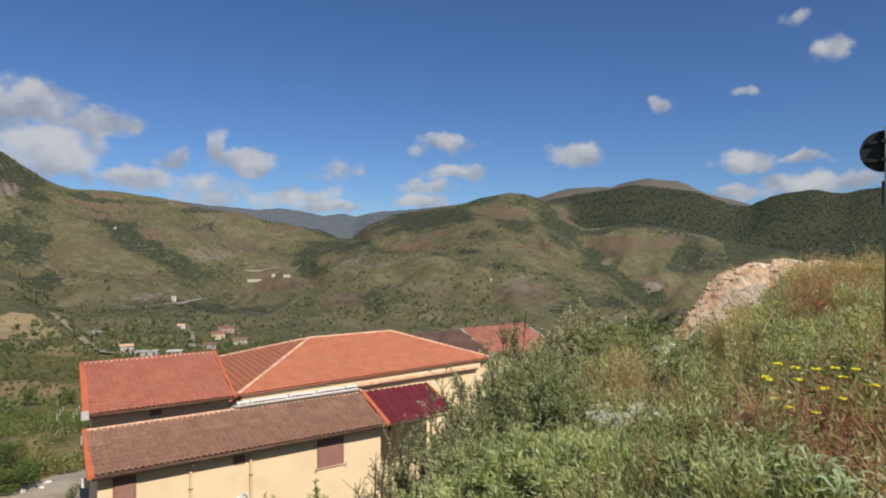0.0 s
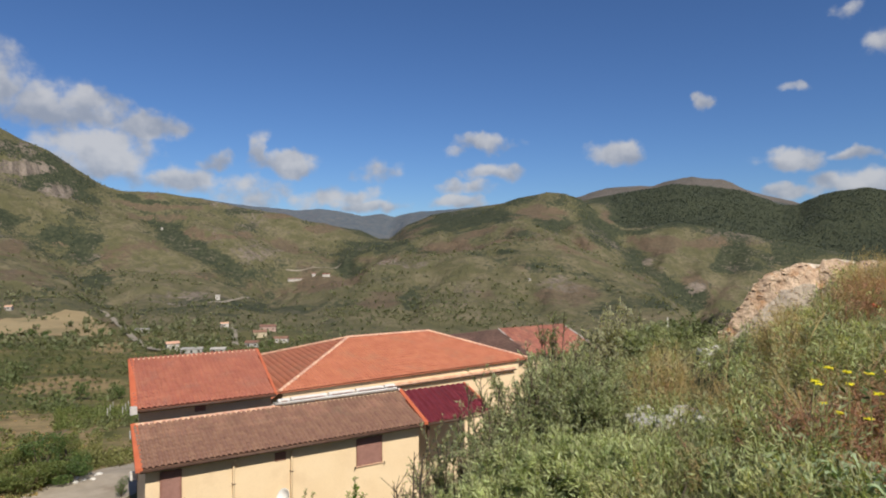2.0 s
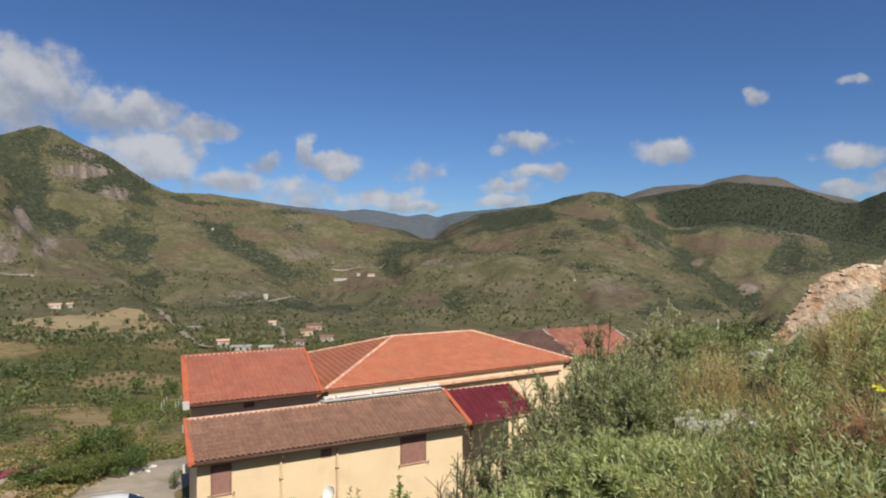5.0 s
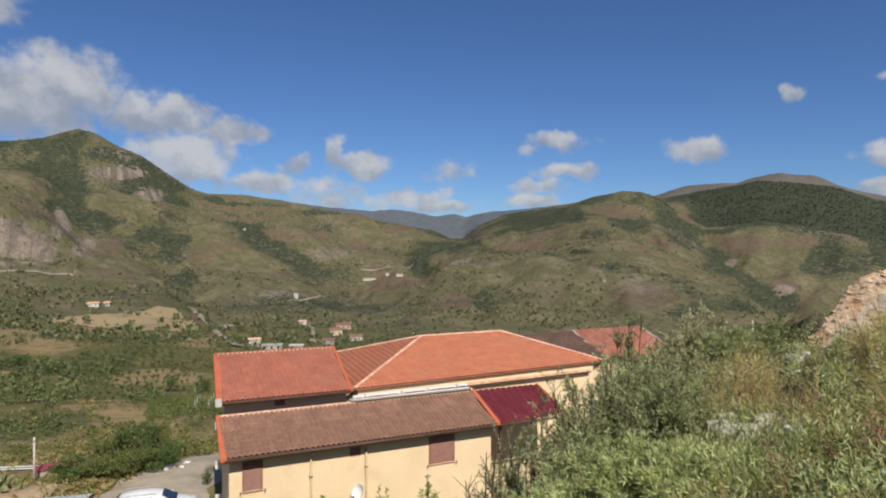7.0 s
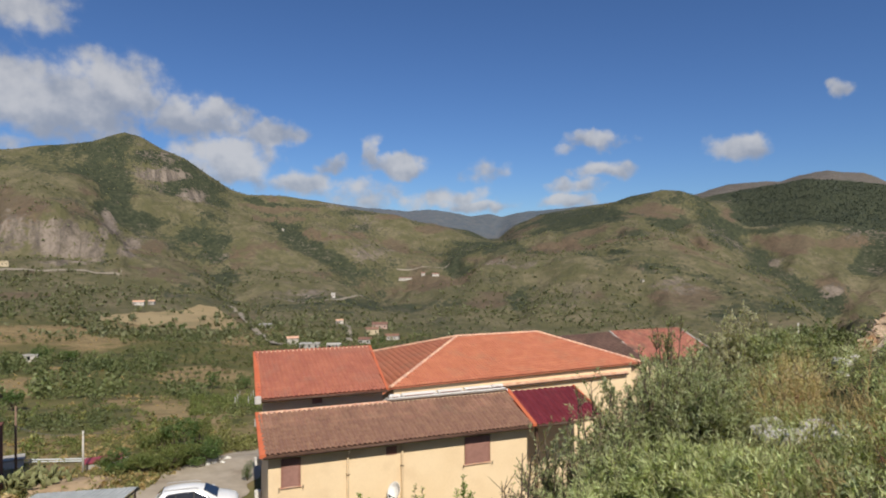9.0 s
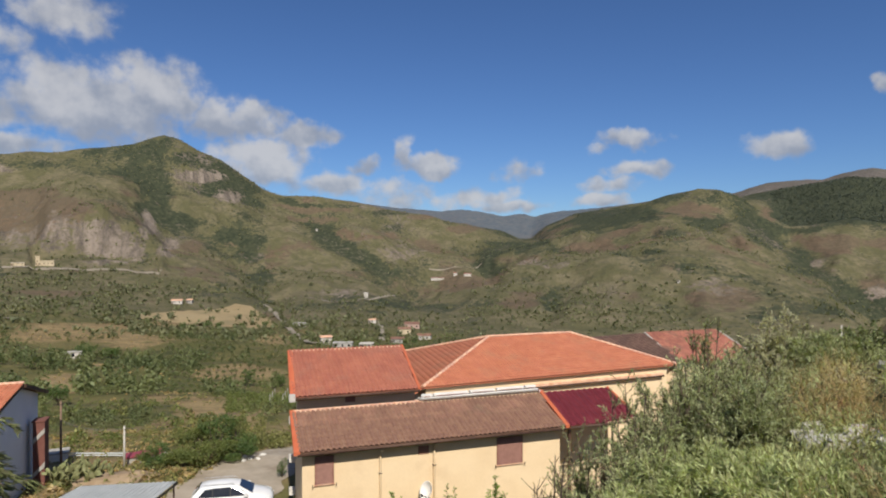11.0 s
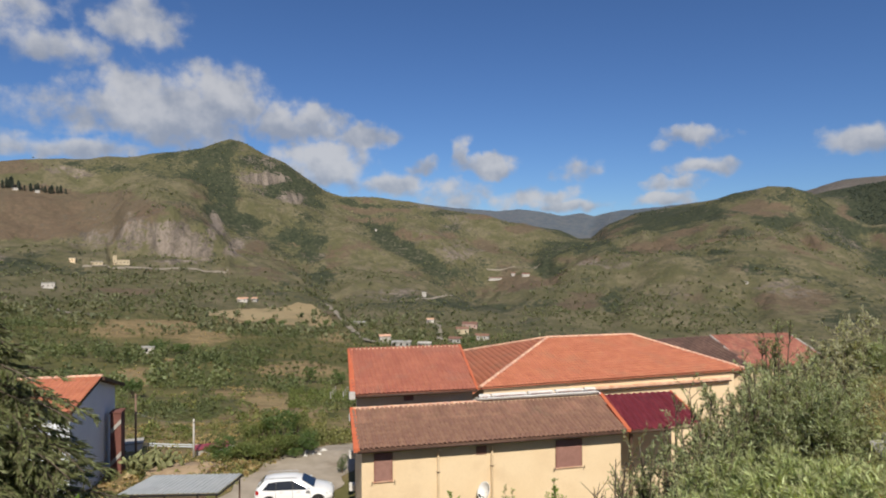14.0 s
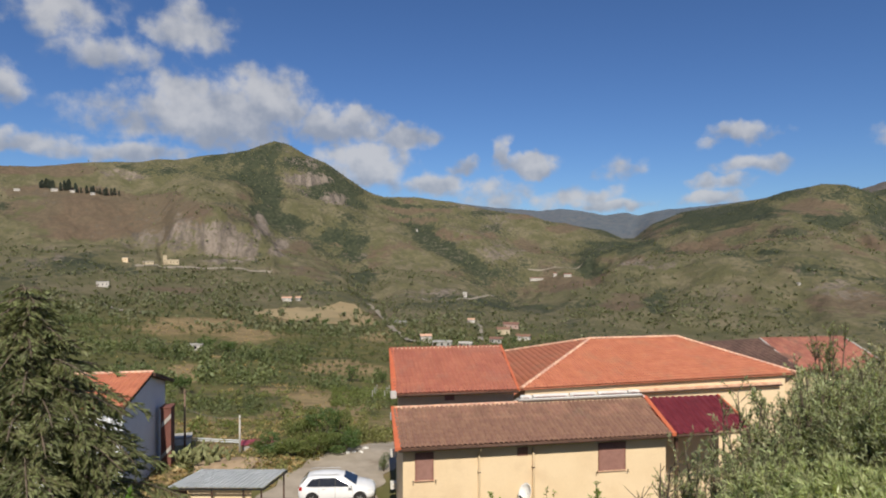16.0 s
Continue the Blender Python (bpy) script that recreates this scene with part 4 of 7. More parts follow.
    part("awning_rail", tube([L(9.3, 30.62, 7.0), L(15.85, 30.62, 7.02), L(16.0, 30.6, 6.95), L(15.95, 30.55, 6.86)], 0.03, 8), WHITE, h, smooth=True)
    # maroon sheet roof over the porch
    m0, m1, n1, n0 = L(15.95, 27.4, 5.84), L(20.0, 27.4, 5.84), L(20.2, 30.7, 6.76), L(16.2, 30.7, 6.78)
    bm = bmesh.new()
    cols = 44
    rows = []
    for s in range(2):
        p, q = (m0, m1) if s == 0 else (n0, n1)
        rows.append([bm.verts.new(p.lerp(q, i / cols) + Vector((0, 0, 0.045 if i % 4 in (0, 1) else 0.0))) for i in range(cols + 1)])
    for i in range(cols):
        bm.faces.new((rows[0][i], rows[0][i + 1], rows[1][i + 1], rows[1][i]))
    bmesh.ops.solidify(bm, geom=bm.faces[:], thickness=0.02)
    porch = part("porch_roof", bm, MAROON, h, "maroon corrugated metal porch roof")
    part("edge_trim", slab([m1 + Vector((0, 0, 0.07)), m1 + Vector((0.12, 0, 0.07)), n1 + Vector((0.12, 0, 0.07)), n1 + Vector((0, 0, 0.07))], 0.12), VERGE, porch)
    part("porch_gutter", tube([m0 + Vector((0, -0.05, -0.06)), m1 + Vector((0, -0.05, -0.06))], 0.06, 8), WOOD, porch, smooth=True)
    for uu in (16.1, 18.0, 19.85):
        part("porch_post", bx(uu - 0.07, 27.6, 0, uu + 0.07, 27.74, 5.84), WOOD, h)
    part("porch_wall", bx(15.72, 30.2, 0, 20.0, 30.6, 5.9), PLASTER, h)
    shuttered_window(h, 3.66 - base[0], 27.92 - base[1], 4.28, 0.78, 1.22)
    shuttered_window(h, 12.3 - base[0], 27.92 - base[1], 4.19, 1.3, 1.3)
    for u0, v0, z0 in ((8.35, 27.92, 5.12), (5.6, 31.42, 6.92)):
        part("vent_window", bx(u0, v0 - 0.04, z0, u0 + 0.5, v0 + 0.02, z0 + 0.36), SHUTTER, h, "small brown vent window")
    drainpipe(h, 6.55 - base[0], 27.92 - base[1], 0, 5.35)
    drainpipe(h, 9.1 - base[0], 27.92 - base[1], 0, 5.45)
    for z in (2.9, 4.45, 6.25, 7.3):
        part("ledge", bx(2.80, 30.6, z, 3.09, 30.9, z + 0.34, 0.02), PALE, h, "small projecting stone ledge")


def build_dish():
    d = thing("satellite_dish", pose_uv(8.72, 27.45, 2.98), "white satellite dish on a wall bracket", "satellite dish")
    bm = bmesh.new()
    rings = []
    for k in range(7):
        rr = 0.42 * k / 6
        rings.append([bm.verts.new((rr * math.cos(t) * 0.92, 0.22 * (k / 6) ** 2, rr * math.sin(t))) for t in [math.tau * j / 24 for j in range(24)]] if k else [bm.verts.new((0, 0, 0))])
    for j in range(24):
        bm.faces.new((rings[0][0], rings[1][j], rings[1][(j + 1) % 24]))
    for a, b in zip(rings[1:], rings[2:]):
        for j in range(24):
            bm.faces.new((a[j], b[j], b[(j + 1) % 24], a[(j + 1) % 24]))
    bmesh.ops.transform(bm, matrix=pose(0, 0, 0.55, 155, 0, -66), verts=bm.verts)
    bmesh.ops.solidify(bm, geom=bm.faces[:], thickness=0.015)
    part("reflector", bm, WHITE, d, smooth=True)
    part("mast", tube([(0, 0.55, -0.25), (0, 0.05, -0.25), (0, 0, 0.55)], 0.03, 8), DARKSIGN, d, smooth=True)
    part("feed_arm", tube([(0, 0, 0.25), (-0.45, -0.35, 0.55)], 0.018, 6), DARKSIGN, d)
    part("feed_horn", tube([(-0.42, -0.33, 0.5), (-0.5, -0.38, 0.62)], (0.05, 0.04), 10), DARKSIGN, d, smooth=True)
    d2 = thing("aerial_bracket", pose_uv(7.75, 27.8, 2.5), "dark bracket on the cream wall", "bracket")
    part("arm", tube([(0, 0.2, 0), (0, -0.1, 0), (0, -0.1, 0.55)], 0.025, 6), DARKSIGN, d2)
    part("head", box((-0.09, -0.16, 0.5), (0.09, -0.04, 0.62), 0.02), DARKSIGN, d2)


build_long_house()
build_dish()


# ---------------------------------------------------------------- plants
def on_slope(az, el, nearest=2.0):
    """The first place where the ground is met in the given bearing and height (degrees), seen from the camera."""
    r = np.exp(np.linspace(math.log(nearest), math.log(4500), 1500))
    x, y = -math.sin(radians(az)) * r, math.cos(radians(az)) * r
    z = height(x, y)
    hit = np.nonzero(np.degrees(np.arctan2(z - EYE, r)) >= el)[0]
    i = hit[0] if len(hit) else len(r) - 1
    return Vector((x[i], y[i], z[i]))


def polar(az, r, up=0.0):
    x, y = -math.sin(radians(az)) * r, math.cos(radians(az)) * r
    return Vector((x, y, float(height(np.array([x]), np.array([y]))[0]) + up))


def unit(v):
    return v / np.maximum(np.linalg.norm(v, axis=-1, keepdims=True), 1e-9)


def leaf_quads(p, d, length, width, rng):
    """Narrow leaves: one kite of four corners at each p, pointing along d."""
    n = len(p)
    d = unit(d)
    side = unit(np.cross(d, rng.normal(size=(n, 3))))
    L, W = np.broadcast_to(length, n)[:, None], np.broadcast_to(width, n)[:, None]
    lift = np.cross(side, d) * W * 0.35
    v = np.stack([p, p + d * L * 0.45 + side * W / 2 + lift, p + d * L, p + d * L * 0.45 - side * W / 2 + lift], 1)
    return v.reshape(-1, 3), np.arange(4 * n).reshape(-1, 4)


def thin_tubes(a, b, ra, rb):
    """Three-sided twigs from points a to points b."""
    n = len(a)
    d = unit(b - a)
    s = unit(np.cross(d, np.array([0.31, 0.52, 0.79])))
    t = np.cross(d, s)
    ring = [s, -0.5 * s + 0.87 * t, -0.5 * s - 0.87 * t]
    v = np.stack([a + q * ra for q in ring] + [b + q * rb for q in ring], 1).reshape(-1, 3)
    k = np.arange(n)[:, None] * 6
    f = np.concatenate([k + np.array([[0, 1, 4, 3]]), k + np.array([[1, 2, 5, 4]]), k + np.array([[2, 0, 3, 5]])])
    return v, f


def shrub_shape(seed, tall, wide, stems, twigs, leaves, leaf_len, leaf_wide, upright=0.5, twig_len=0.35, low=0.25, bend=0.3):
    """Stems that spread from the foot, twigs on their upper part, leaves along the twigs: bark and foliage as two meshes' data."""
    rng = np.random.default_rng(seed)
    ang = rng.uniform(0, math.tau, stems)
    lean = np.sqrt(rng.uniform(0.02, 1, stems))
    tip = np.stack([np.cos(ang) * lean * wide, np.sin(ang) * lean * wide, tall * (1 - 0.55 * lean ** 2) * rng.uniform(0.72, 1.08, stems)], 1)
    foot = tip * np.array([0.10, 0.10, 0.0])
    knee = foot + (tip - foot) * np.array([0.35, 0.35, 0.55]) + rng.normal(size=(stems, 3)) * 0.08 * wide

    def on(k, t):
        t = t[:, None]
        return foot[k] * (1 - t) ** 2 + 2 * knee[k] * t * (1 - t) + tip[k] * t * t

    segs = []
    for i in range(4):
        t0, t1 = np.full(stems, i / 4), np.full(stems, (i + 1) / 4)
        k = np.arange(stems)
        thick = 0.012 * tall
        segs.append(thin_tubes(on(k, t0), on(k, t1), thick * (1 - i / 4.7), thick * (1 - (i + 1) / 4.7)))
    k = rng.integers(0, stems, stems * twigs)
    t = low + (1 - low) * rng.uniform(0, 1, len(k)) ** 0.7
    p0 = on(k, t)
    d = unit(tip[k] - knee[k]) * 0.6 + unit(rng.normal(size=(len(k), 3))) * 0.9 + np.array([0, 0, upright])
    ln = twig_len * rng.uniform(0.5, 1.3, len(k))[:, None] * (1.15 - 0.5 * t[:, None])
    p1 = p0 + unit(d) * ln
    p1[:, 2] -= bend * ln[:, 0] * rng.uniform(0, 0.6, len(k))
    segs.append(thin_tubes(p0, p1, 0.004 * tall / 2, 0.002 * tall / 2))
    j = rng.integers(0, len(k), len(k) * leaves)
    s = rng.uniform(0.02, 1.05, len(j))[:, None] ** 0.6
    p = p0[j] + (p1[j] - p0[j]) * s
    ld = unit(p1[j] - p0[j]) * 0.8 + unit(rng.normal(size=(len(j), 3))) * 0.8 + np.array([0, 0, 0.15])
    lv, lf = leaf_quads(p, ld, leaf_len * rng.uniform(0.6, 1.25, len(j)), leaf_wide * rng.uniform(0.7, 1.2, len(j)), rng)
    bv, bf, n = [], [], 0
    for v, f in segs:
        bv.append(v), bf.append(f + n)
        n += len(v)
    return np.concatenate(bv), np.concatenate(bf), lv, lf


def shrub(name, m, leaf, label, category="shrub", group="", **shape):
    ob = thing(name, m, label, category, group)
    bv, bf, lv, lf = shrub_shape(**shape)
    part("branchwork", mesh_of("branchwork", bv, bf, BARK), BARK, ob)
    part("foliage", mesh_of("foliage", lv, lf, leaf), leaf, ob)
    return ob


def at(p, turn=0.0):
    return pose(p.x, p.y, p.z, 0, 0, turn)


def build_near_shrubs():
    # fresh green shrubs right below the viewpoint
    for i, (az, r, top, wide) in enumerate(((-1.5, 6.6, 12.2, 1.0), (-5.0, 6.9, 12.55, 0.9), (-7.5, 6.0, 12.5, 1.0), (-12.0, 6.2, 12.62, 0.85), (-15.0, 6.0, 12.6, 0.6), (1.5, 6.9, 11.9, 0.7))):
        p = polar(az, r, -0.05)
        shrub("green_shrub", at(p, 40 * i), FRESH, "fresh green narrow-leaved shrub on the slope", group="green shrubs", seed=10 + i, tall=top - p.z, wide=wide,
              stems=50, twigs=24, leaves=15, leaf_len=0.080, leaf_wide=0.0125, upright=0.9, twig_len=0.27)
    # grey-green shrubs behind them
    for i, (az, r, top, wide) in enumerate(((3.2, 8.4, 12.0, 0.8), (1.5, 8.9, 12.5, 0.85), (-1.5, 8.6, 12.95, 1.0), (-5.0, 9.0, 13.2, 0.95), (-8.5, 9.4, 13.15, 0.9), (-6.2, 11.3, 13.45, 0.9), (-2.6, 7.6, 12.6, 0.8), (-9.8, 8.2, 12.95, 0.7))):
        p = polar(az, r, -0.05)
        shrub("olive_shrub", at(p, 55 * i), OLIVE, "tall grey-green shrub with narrow leaves", group="grey-green shrubs", seed=30 + i, tall=top - p.z, wide=wide,
              stems=44, twigs=24, leaves=15, leaf_len=0.062, leaf_wide=0.0140, upright=0.75, twig_len=0.33, low=0.2)
    # silvery shrubs against the valley
    for i, (az, r, top, wide) in enumerate(((-12.5, 12.2, 13.45, 0.85), (-15.8, 11.6, 13.2, 0.8), (-10.5, 11.0, 13.1, 0.7))):
        p = polar(az, r, -0.05)
        shrub("silvery_shrub", at(p, 70 * i), SILVER if i != 1 else OLIVE, "silvery green shrub at the edge of the slope", group="silvery shrubs", seed=50 + i, tall=top - p.z,
              wide=wide, stems=40, twigs=22, leaves=14, leaf_len=0.066, leaf_wide=0.0165, upright=0.8, twig_len=0.32, low=0.15)
    p = polar(-17.6, 12.4, -0.05)
    shrub("dark_bramble", at(p), SCRUB_DARK, "dark green bramble beside the ruined wall", seed=61, tall=0.6, wide=0.9, stems=40, twigs=16, leaves=10, leaf_len=0.06, leaf_wide=0.035)
    # sprawling leafless twigs in front of the house wall
    p = polar(6.2, 8.0)
    ob = thing("bare_shrub", at(p), "nearly leafless twiggy shrub on the slope", "shrub")
    bv, bf, lv, lf = shrub_shape(seed=71, tall=12.45 - p.z, wide=0.42, stems=20, twigs=14, leaves=2, leaf_len=0.05, leaf_wide=0.012, twig_len=0.34, low=0.45)
    part("branchwork", mesh_of("branchwork", bv, bf, BARK), BARK, ob)
    part("foliage", mesh_of("foliage", lv, lf, STRAW), STRAW, ob)
    # oleanders below the house wall and bright shoots near the camera
    for i, (u, v, top) in enumerate(((4.0, 26.2, 4.40), (6.9, 26.3, 4.1), (9.3, 26.4, 4.0), (11.6, 26.2, 4.2))):
        q = spot_uv(u, v)
        p = Vector((q.x, q.y, float(height(np.array([q.x]), np.array([q.y]))[0]) - 0.1))
        shrub("garden_bush", at(p, 90 * i), BRIGHT if i % 2 else OLIVE, "rounded green garden bush against the house", group="garden bushes", seed=80 + i, tall=top - p.z, wide=0.75,
              stems=30, twigs=30, leaves=14, leaf_len=0.085, leaf_wide=0.032, twig_len=0.28, low=0.4)
    for i, (az, r, el) in enumerate(((52.5, 9.5, -20.3), (55.5, 9.0, -20.6), (58.5, 9.4, -20.8))):
        p = polar(az, r)
        shrub("broadleaf_sapling", at(p, 80 * i), BRIGHT, "bright green broad-leaved sapling", group="saplings", seed=90 + i, tall=EYE + r * math.tan(radians(el)) - p.z, wide=0.4,
              stems=14, twigs=9, leaves=7, leaf_len=0.16, leaf_wide=0.07, low=0.5)


def build_fir():
    """A broad drooping conifer: whorls of limbs, each a flat drooping spray of branchlets set with needles."""
    p = polar(58.3, 20.0, -0.1)
    tall, rng = 13.75 - p.z, np.random.default_rng(5)
    ob = thing("conifer", at(p), "broad dark green conifer with drooping feathery limbs", "tree")
    part("trunk", tube([(0, 0, 0), (0.03, 0, tall * 0.5), (0, 0, tall * 0.98)], (0.24, 0.13, 0.012), 9), BARK, ob, smooth=True)
    limbs, twigs, needles = [], [], []
    up = np.array([0, 0, 1.0])
    levels = 36
    for level in range(levels):
        h = 0.10 + 0.88 * (level / (levels - 1)) ** 0.92
        reach = 6.3 * (1 - h) ** 0.85 + 0.25
        count = 8 if h < 0.8 else 6
        for k in range(count):
            ang = level * 2.4 + k * math.tau / count + rng.normal() * 0.22
            R = reach * rng.uniform(0.62, 1.18)
            out, side = np.array([math.cos(ang), math.sin(ang), 0.0]), np.array([-math.sin(ang), math.cos(ang), 0.0])
            sway, rise, droop = rng.normal() * 0.12, rng.uniform(0.10, 0.34), rng.uniform(0.30, 0.52)
            on = lambda s: np.array([0, 0, h * tall + rng.normal() * 0.02]) + (out + side * sway * s) * R * s + up * R * (rise * s - droop * s * s * s)
            s = np.linspace(0, 1, 8)
            line = np.array([on(t) for t in s])
            limbs.append((line[:-1], line[1:]))
            for t in np.arange(0.14, 1.0, 0.17 / max(R, 0.5)):
                for sd in (-1, 1):
                    ln = min(1.15, (0.16 + 0.36 * R * (1.02 - t) ** 0.75)) * rng.uniform(0.55, 1.15)
                    a = line[min(int(t * 7), 6)] + (line[min(int(t * 7) + 1, 7)] - line[min(int(t * 7), 6)]) * ((t * 7) % 1)
                    d = out * rng.uniform(0.5, 0.95) + side * sd * rng.uniform(0.55, 0.9) - up * rng.uniform(0.05, 0.45)
                    d = d / np.linalg.norm(d)
                    mid, end = a + d * ln * 0.55, a + d * ln - up * ln * rng.uniform(0.08, 0.34)
                    twigs.append((np.array([a, mid]), np.array([mid, end])))
                    n = int(8 + 26 * ln)
                    q = rng.uniform(0.04, 1.0, n)[:, None]
                    pos = np.where(q < 0.55, a + (mid - a) * q / 0.55, mid + (end - mid) * (q - 0.55) / 0.45)
                    cross = np.cross(d, up)
                    needles.append((pos - up * np.abs(rng.normal(size=(n, 1))) * 0.02, d + cross * rng.choice([-1, 1], (n, 1)) * 0.42 + rng.normal(size=(n, 3)) * 0.18 - up * 0.32))
    bv, bf = thin_tubes(np.concatenate([a for a, _ in limbs]), np.concatenate([b for _, b in limbs]), 0.022, 0.016)
    tv, tf = thin_tubes(np.concatenate([a for a, _ in twigs]), np.concatenate([b for _, b in twigs]), 0.006, 0.004)
    part("branchwork", mesh_of("branchwork", np.concatenate([bv, tv]), np.concatenate([bf, tf + len(bv)]), BARK), BARK, ob)
    lp, ld = np.concatenate([a for a, _ in needles]), np.concatenate([b for _, b in needles])
    v, f = leaf_quads(lp, ld, 0.21 * rng.uniform(0.6, 1.3, len(lp)), 0.034, rng)
    part("needles", mesh_of("needles", v, f, FIR), FIR, ob)


def clump_data(centres, size, tall, count, rng, leaf=2.6):
    """Loose crowns for far shrubs and trees: count ragged leaf sprays round each centre."""
    n = len(centres)
    way = unit(rng.normal(size=(n, count, 3)) + np.array([0, 0, 0.35]))
    lobes = unit(rng.normal(size=(n, 4, 3)))[np.arange(n)[:, None], rng.integers(0, 4, (n, count))]
    off = (way * 0.62 + lobes * 0.45) * rng.uniform(0.55, 1.0, (n, count, 1))
    p = centres[:, None, :] + off * np.stack([size, size, tall], -1)[:, None, :] * 0.9 + np.array([0, 0, 1.0]) * (tall * 0.72)[:, None, None]
    big = (size * leaf / math.sqrt(count))[:, None] * rng.uniform(0.7, 1.3, (n, count))
    d = unit(way + rng.normal(size=way.shape) * 0.6)
    v, f = leaf_quads(p.reshape(-1, 3) - d.reshape(-1, 3) * big.reshape(-1, 1) * 0.5, d.reshape(-1, 3), big.ravel() * 1.3, big.ravel() * 0.75, rng)
    return v, f


def scatter(name, count, lo, hi, az0, az1, leaf, label, size, spray, seed, keep, squat=0.85, grain=2.6):
    """Shrubs strewn over the hillsides as one object; keep(x, y, az, el, r) gives each place's chance."""
    rng = np.random.default_rng(seed)
    r = np.exp(rng.uniform(math.log(lo), math.log(hi), count))
    az = rng.uniform(az0, az1, count)
    x, y = -np.sin(np.radians(az)) * r, np.cos(np.radians(az)) * r
    z = height(x, y)
    el = np.degrees(np.arctan2(z - EYE, r))
    on = rng.uniform(0, 1, count) < keep(x, y, az, el, r)
    c = np.stack([x, y, z], -1)[on]
    s = size[0] + (size[1] - size[0]) * rng.uniform(0, 1, len(c)) ** 2.2
    v, f = clump_data(c, s, s * squat * rng.uniform(0.8, 1.3, len(c)), spray, rng, grain)
    tagged(new(name, mesh_of(name, v, f, leaf)), label, "scrub", kind="stuff")


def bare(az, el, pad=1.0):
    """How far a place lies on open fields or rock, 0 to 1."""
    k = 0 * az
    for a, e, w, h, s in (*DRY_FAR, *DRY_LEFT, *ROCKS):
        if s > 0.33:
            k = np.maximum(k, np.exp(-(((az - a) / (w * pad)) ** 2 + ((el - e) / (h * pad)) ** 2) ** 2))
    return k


def build_far_scrub():
    patchy = lambda x, y, d, seed: ease((fractal(x, y, d, seed, 4) + 0.22) / 0.5)
    yard = lambda az, r: np.where((r < 75) & (az < 37), 0, 0.15 + 0.85 * ease((r - 80) / 90))
    scatter("near_scrub", 3000, 60, 190, 14, 65, SCRUB_DARK, "dark green bushes below the yard", (0.4, 1.9), 120, 11,
            lambda x, y, az, el, r: (0.02 + 0.98 * patchy(x, y, 28, 51) ** 2.2) * (1 - 0.98 * bare(az, el)) * yard(az, r), grain=1.5)
    scatter("near_brush", 5600, 56, 210, 14, 65, BRUSH, "yellow-green brush below the yard", (0.3, 1.5), 50, 12,
            lambda x, y, az, el, r: (0.06 + 0.94 * patchy(x, y, 26, 53) ** 1.6) * (1 - 0.96 * bare(az, el)) * np.maximum(yard(az, r), 0.55 * (az > 37)), 0.7, 1.7)
    scatter("near_green", 2500, 56, 210, 14, 65, LEAFMID, "fresh green brush below the yard", (0.3, 1.5), 66, 15,
            lambda x, y, az, el, r: patchy(x, y, 22, 59) * (1 - 0.95 * bare(az, el)) * np.maximum(yard(az, r), 0.6 * (az > 37)), 0.8, 1.5)
    def off_track(x, y):
        u, v = x * cu + y * su, y * cu - x * su
        mid, half = np.interp(v, [22, 30, 37, 43, 48, 52], [-3, -2.2, -1, 1.2, 5, 11]), np.interp(v, [22, 56], [4.9, 2.2])
        return np.where((np.abs(u - mid) < half) | ((u > 2.5) & (v < 47)), 0, 1)

    scatter("yard_weeds", 4600, 40, 74, 33, 60, BRUSH, "lush green weeds round the yard", (0.12, 0.5), 18, 13,
            lambda x, y, az, el, r: off_track(x, y) * (0.15 + 0.85 * patchy(x, y, 9, 55)), 0.8, 1.3)
    scatter("yard_straw", 2600, 40, 74, 33, 60, STRAW, "dry grass round the yard", (0.12, 0.4), 22, 14,
            lambda x, y, az, el, r: off_track(x, y) * (0.1 + 0.9 * patchy(x, y, 12, 57)), 0.5)
    scatter("bank_brush", 1300, 50, 80, 24, 39, BRUSH, "grey-green brush on the bank beyond the track", (0.2, 0.9), 44, 16,
            lambda x, y, az, el, r: off_track(x, y) * (0.15 + 0.85 * patchy(x, y, 12, 58)), 0.7, 1.4)
    scatter("vines", 900, 95, 170, 28.5, 35, LEAFMID, "green vines on the slope", (0.4, 1.0), 44, 17,
            lambda x, y, az, el, r: np.where((el < -12.2) & (el > -14.0), 0.9, 0) * patchy(x, y, 20, 60), 1.1, 1.6)
    scatter("valley_scrub", 4600, 190, 420, 14, 65, SCRUB_DARK, "dark green scrub across the valley side", (0.5, 2.4), 54, 1,
            lambda x, y, az, el, r: (0.01 + 0.99 * patchy(x, y, 45, 31) ** 3.2) * (1 - 0.95 * bare(az, el)), grain=2.0)
    scatter("light_scrub", 6500, 190, 520, 14, 65, SCRUB, "olive green scrub and young trees", (0.3, 1.6), 44, 2,
            lambda x, y, az, el, r: (0.02 + 0.98 * patchy(x, y, 52, 33) ** 2.2) * (1 - 0.93 * bare(az, el)), grain=2.0)
    scatter("grey_scrub", 2300, 80, 520, 14, 65, SCRUB, "grey-green shrubs of the valley", (0.35, 1.3), 50, 3,
            lambda x, y, az, el, r: patchy(x, y, 60, 35) ** 2.5 * (1 - 0.95 * bare(az, el)), grain=1.9)
    scatter("dry_brush", 3600, 60, 420, 14, 65, STRAW, "dry straw-coloured brush", (0.2, 0.7), 40, 7,
            lambda x, y, az, el, r: (0.05 + 0.5 * patchy(x, y, 50, 43) + 0.6 * bare(az, el)) * np.maximum(yard(az, r), 0.5 * (az > 37)), 0.5)
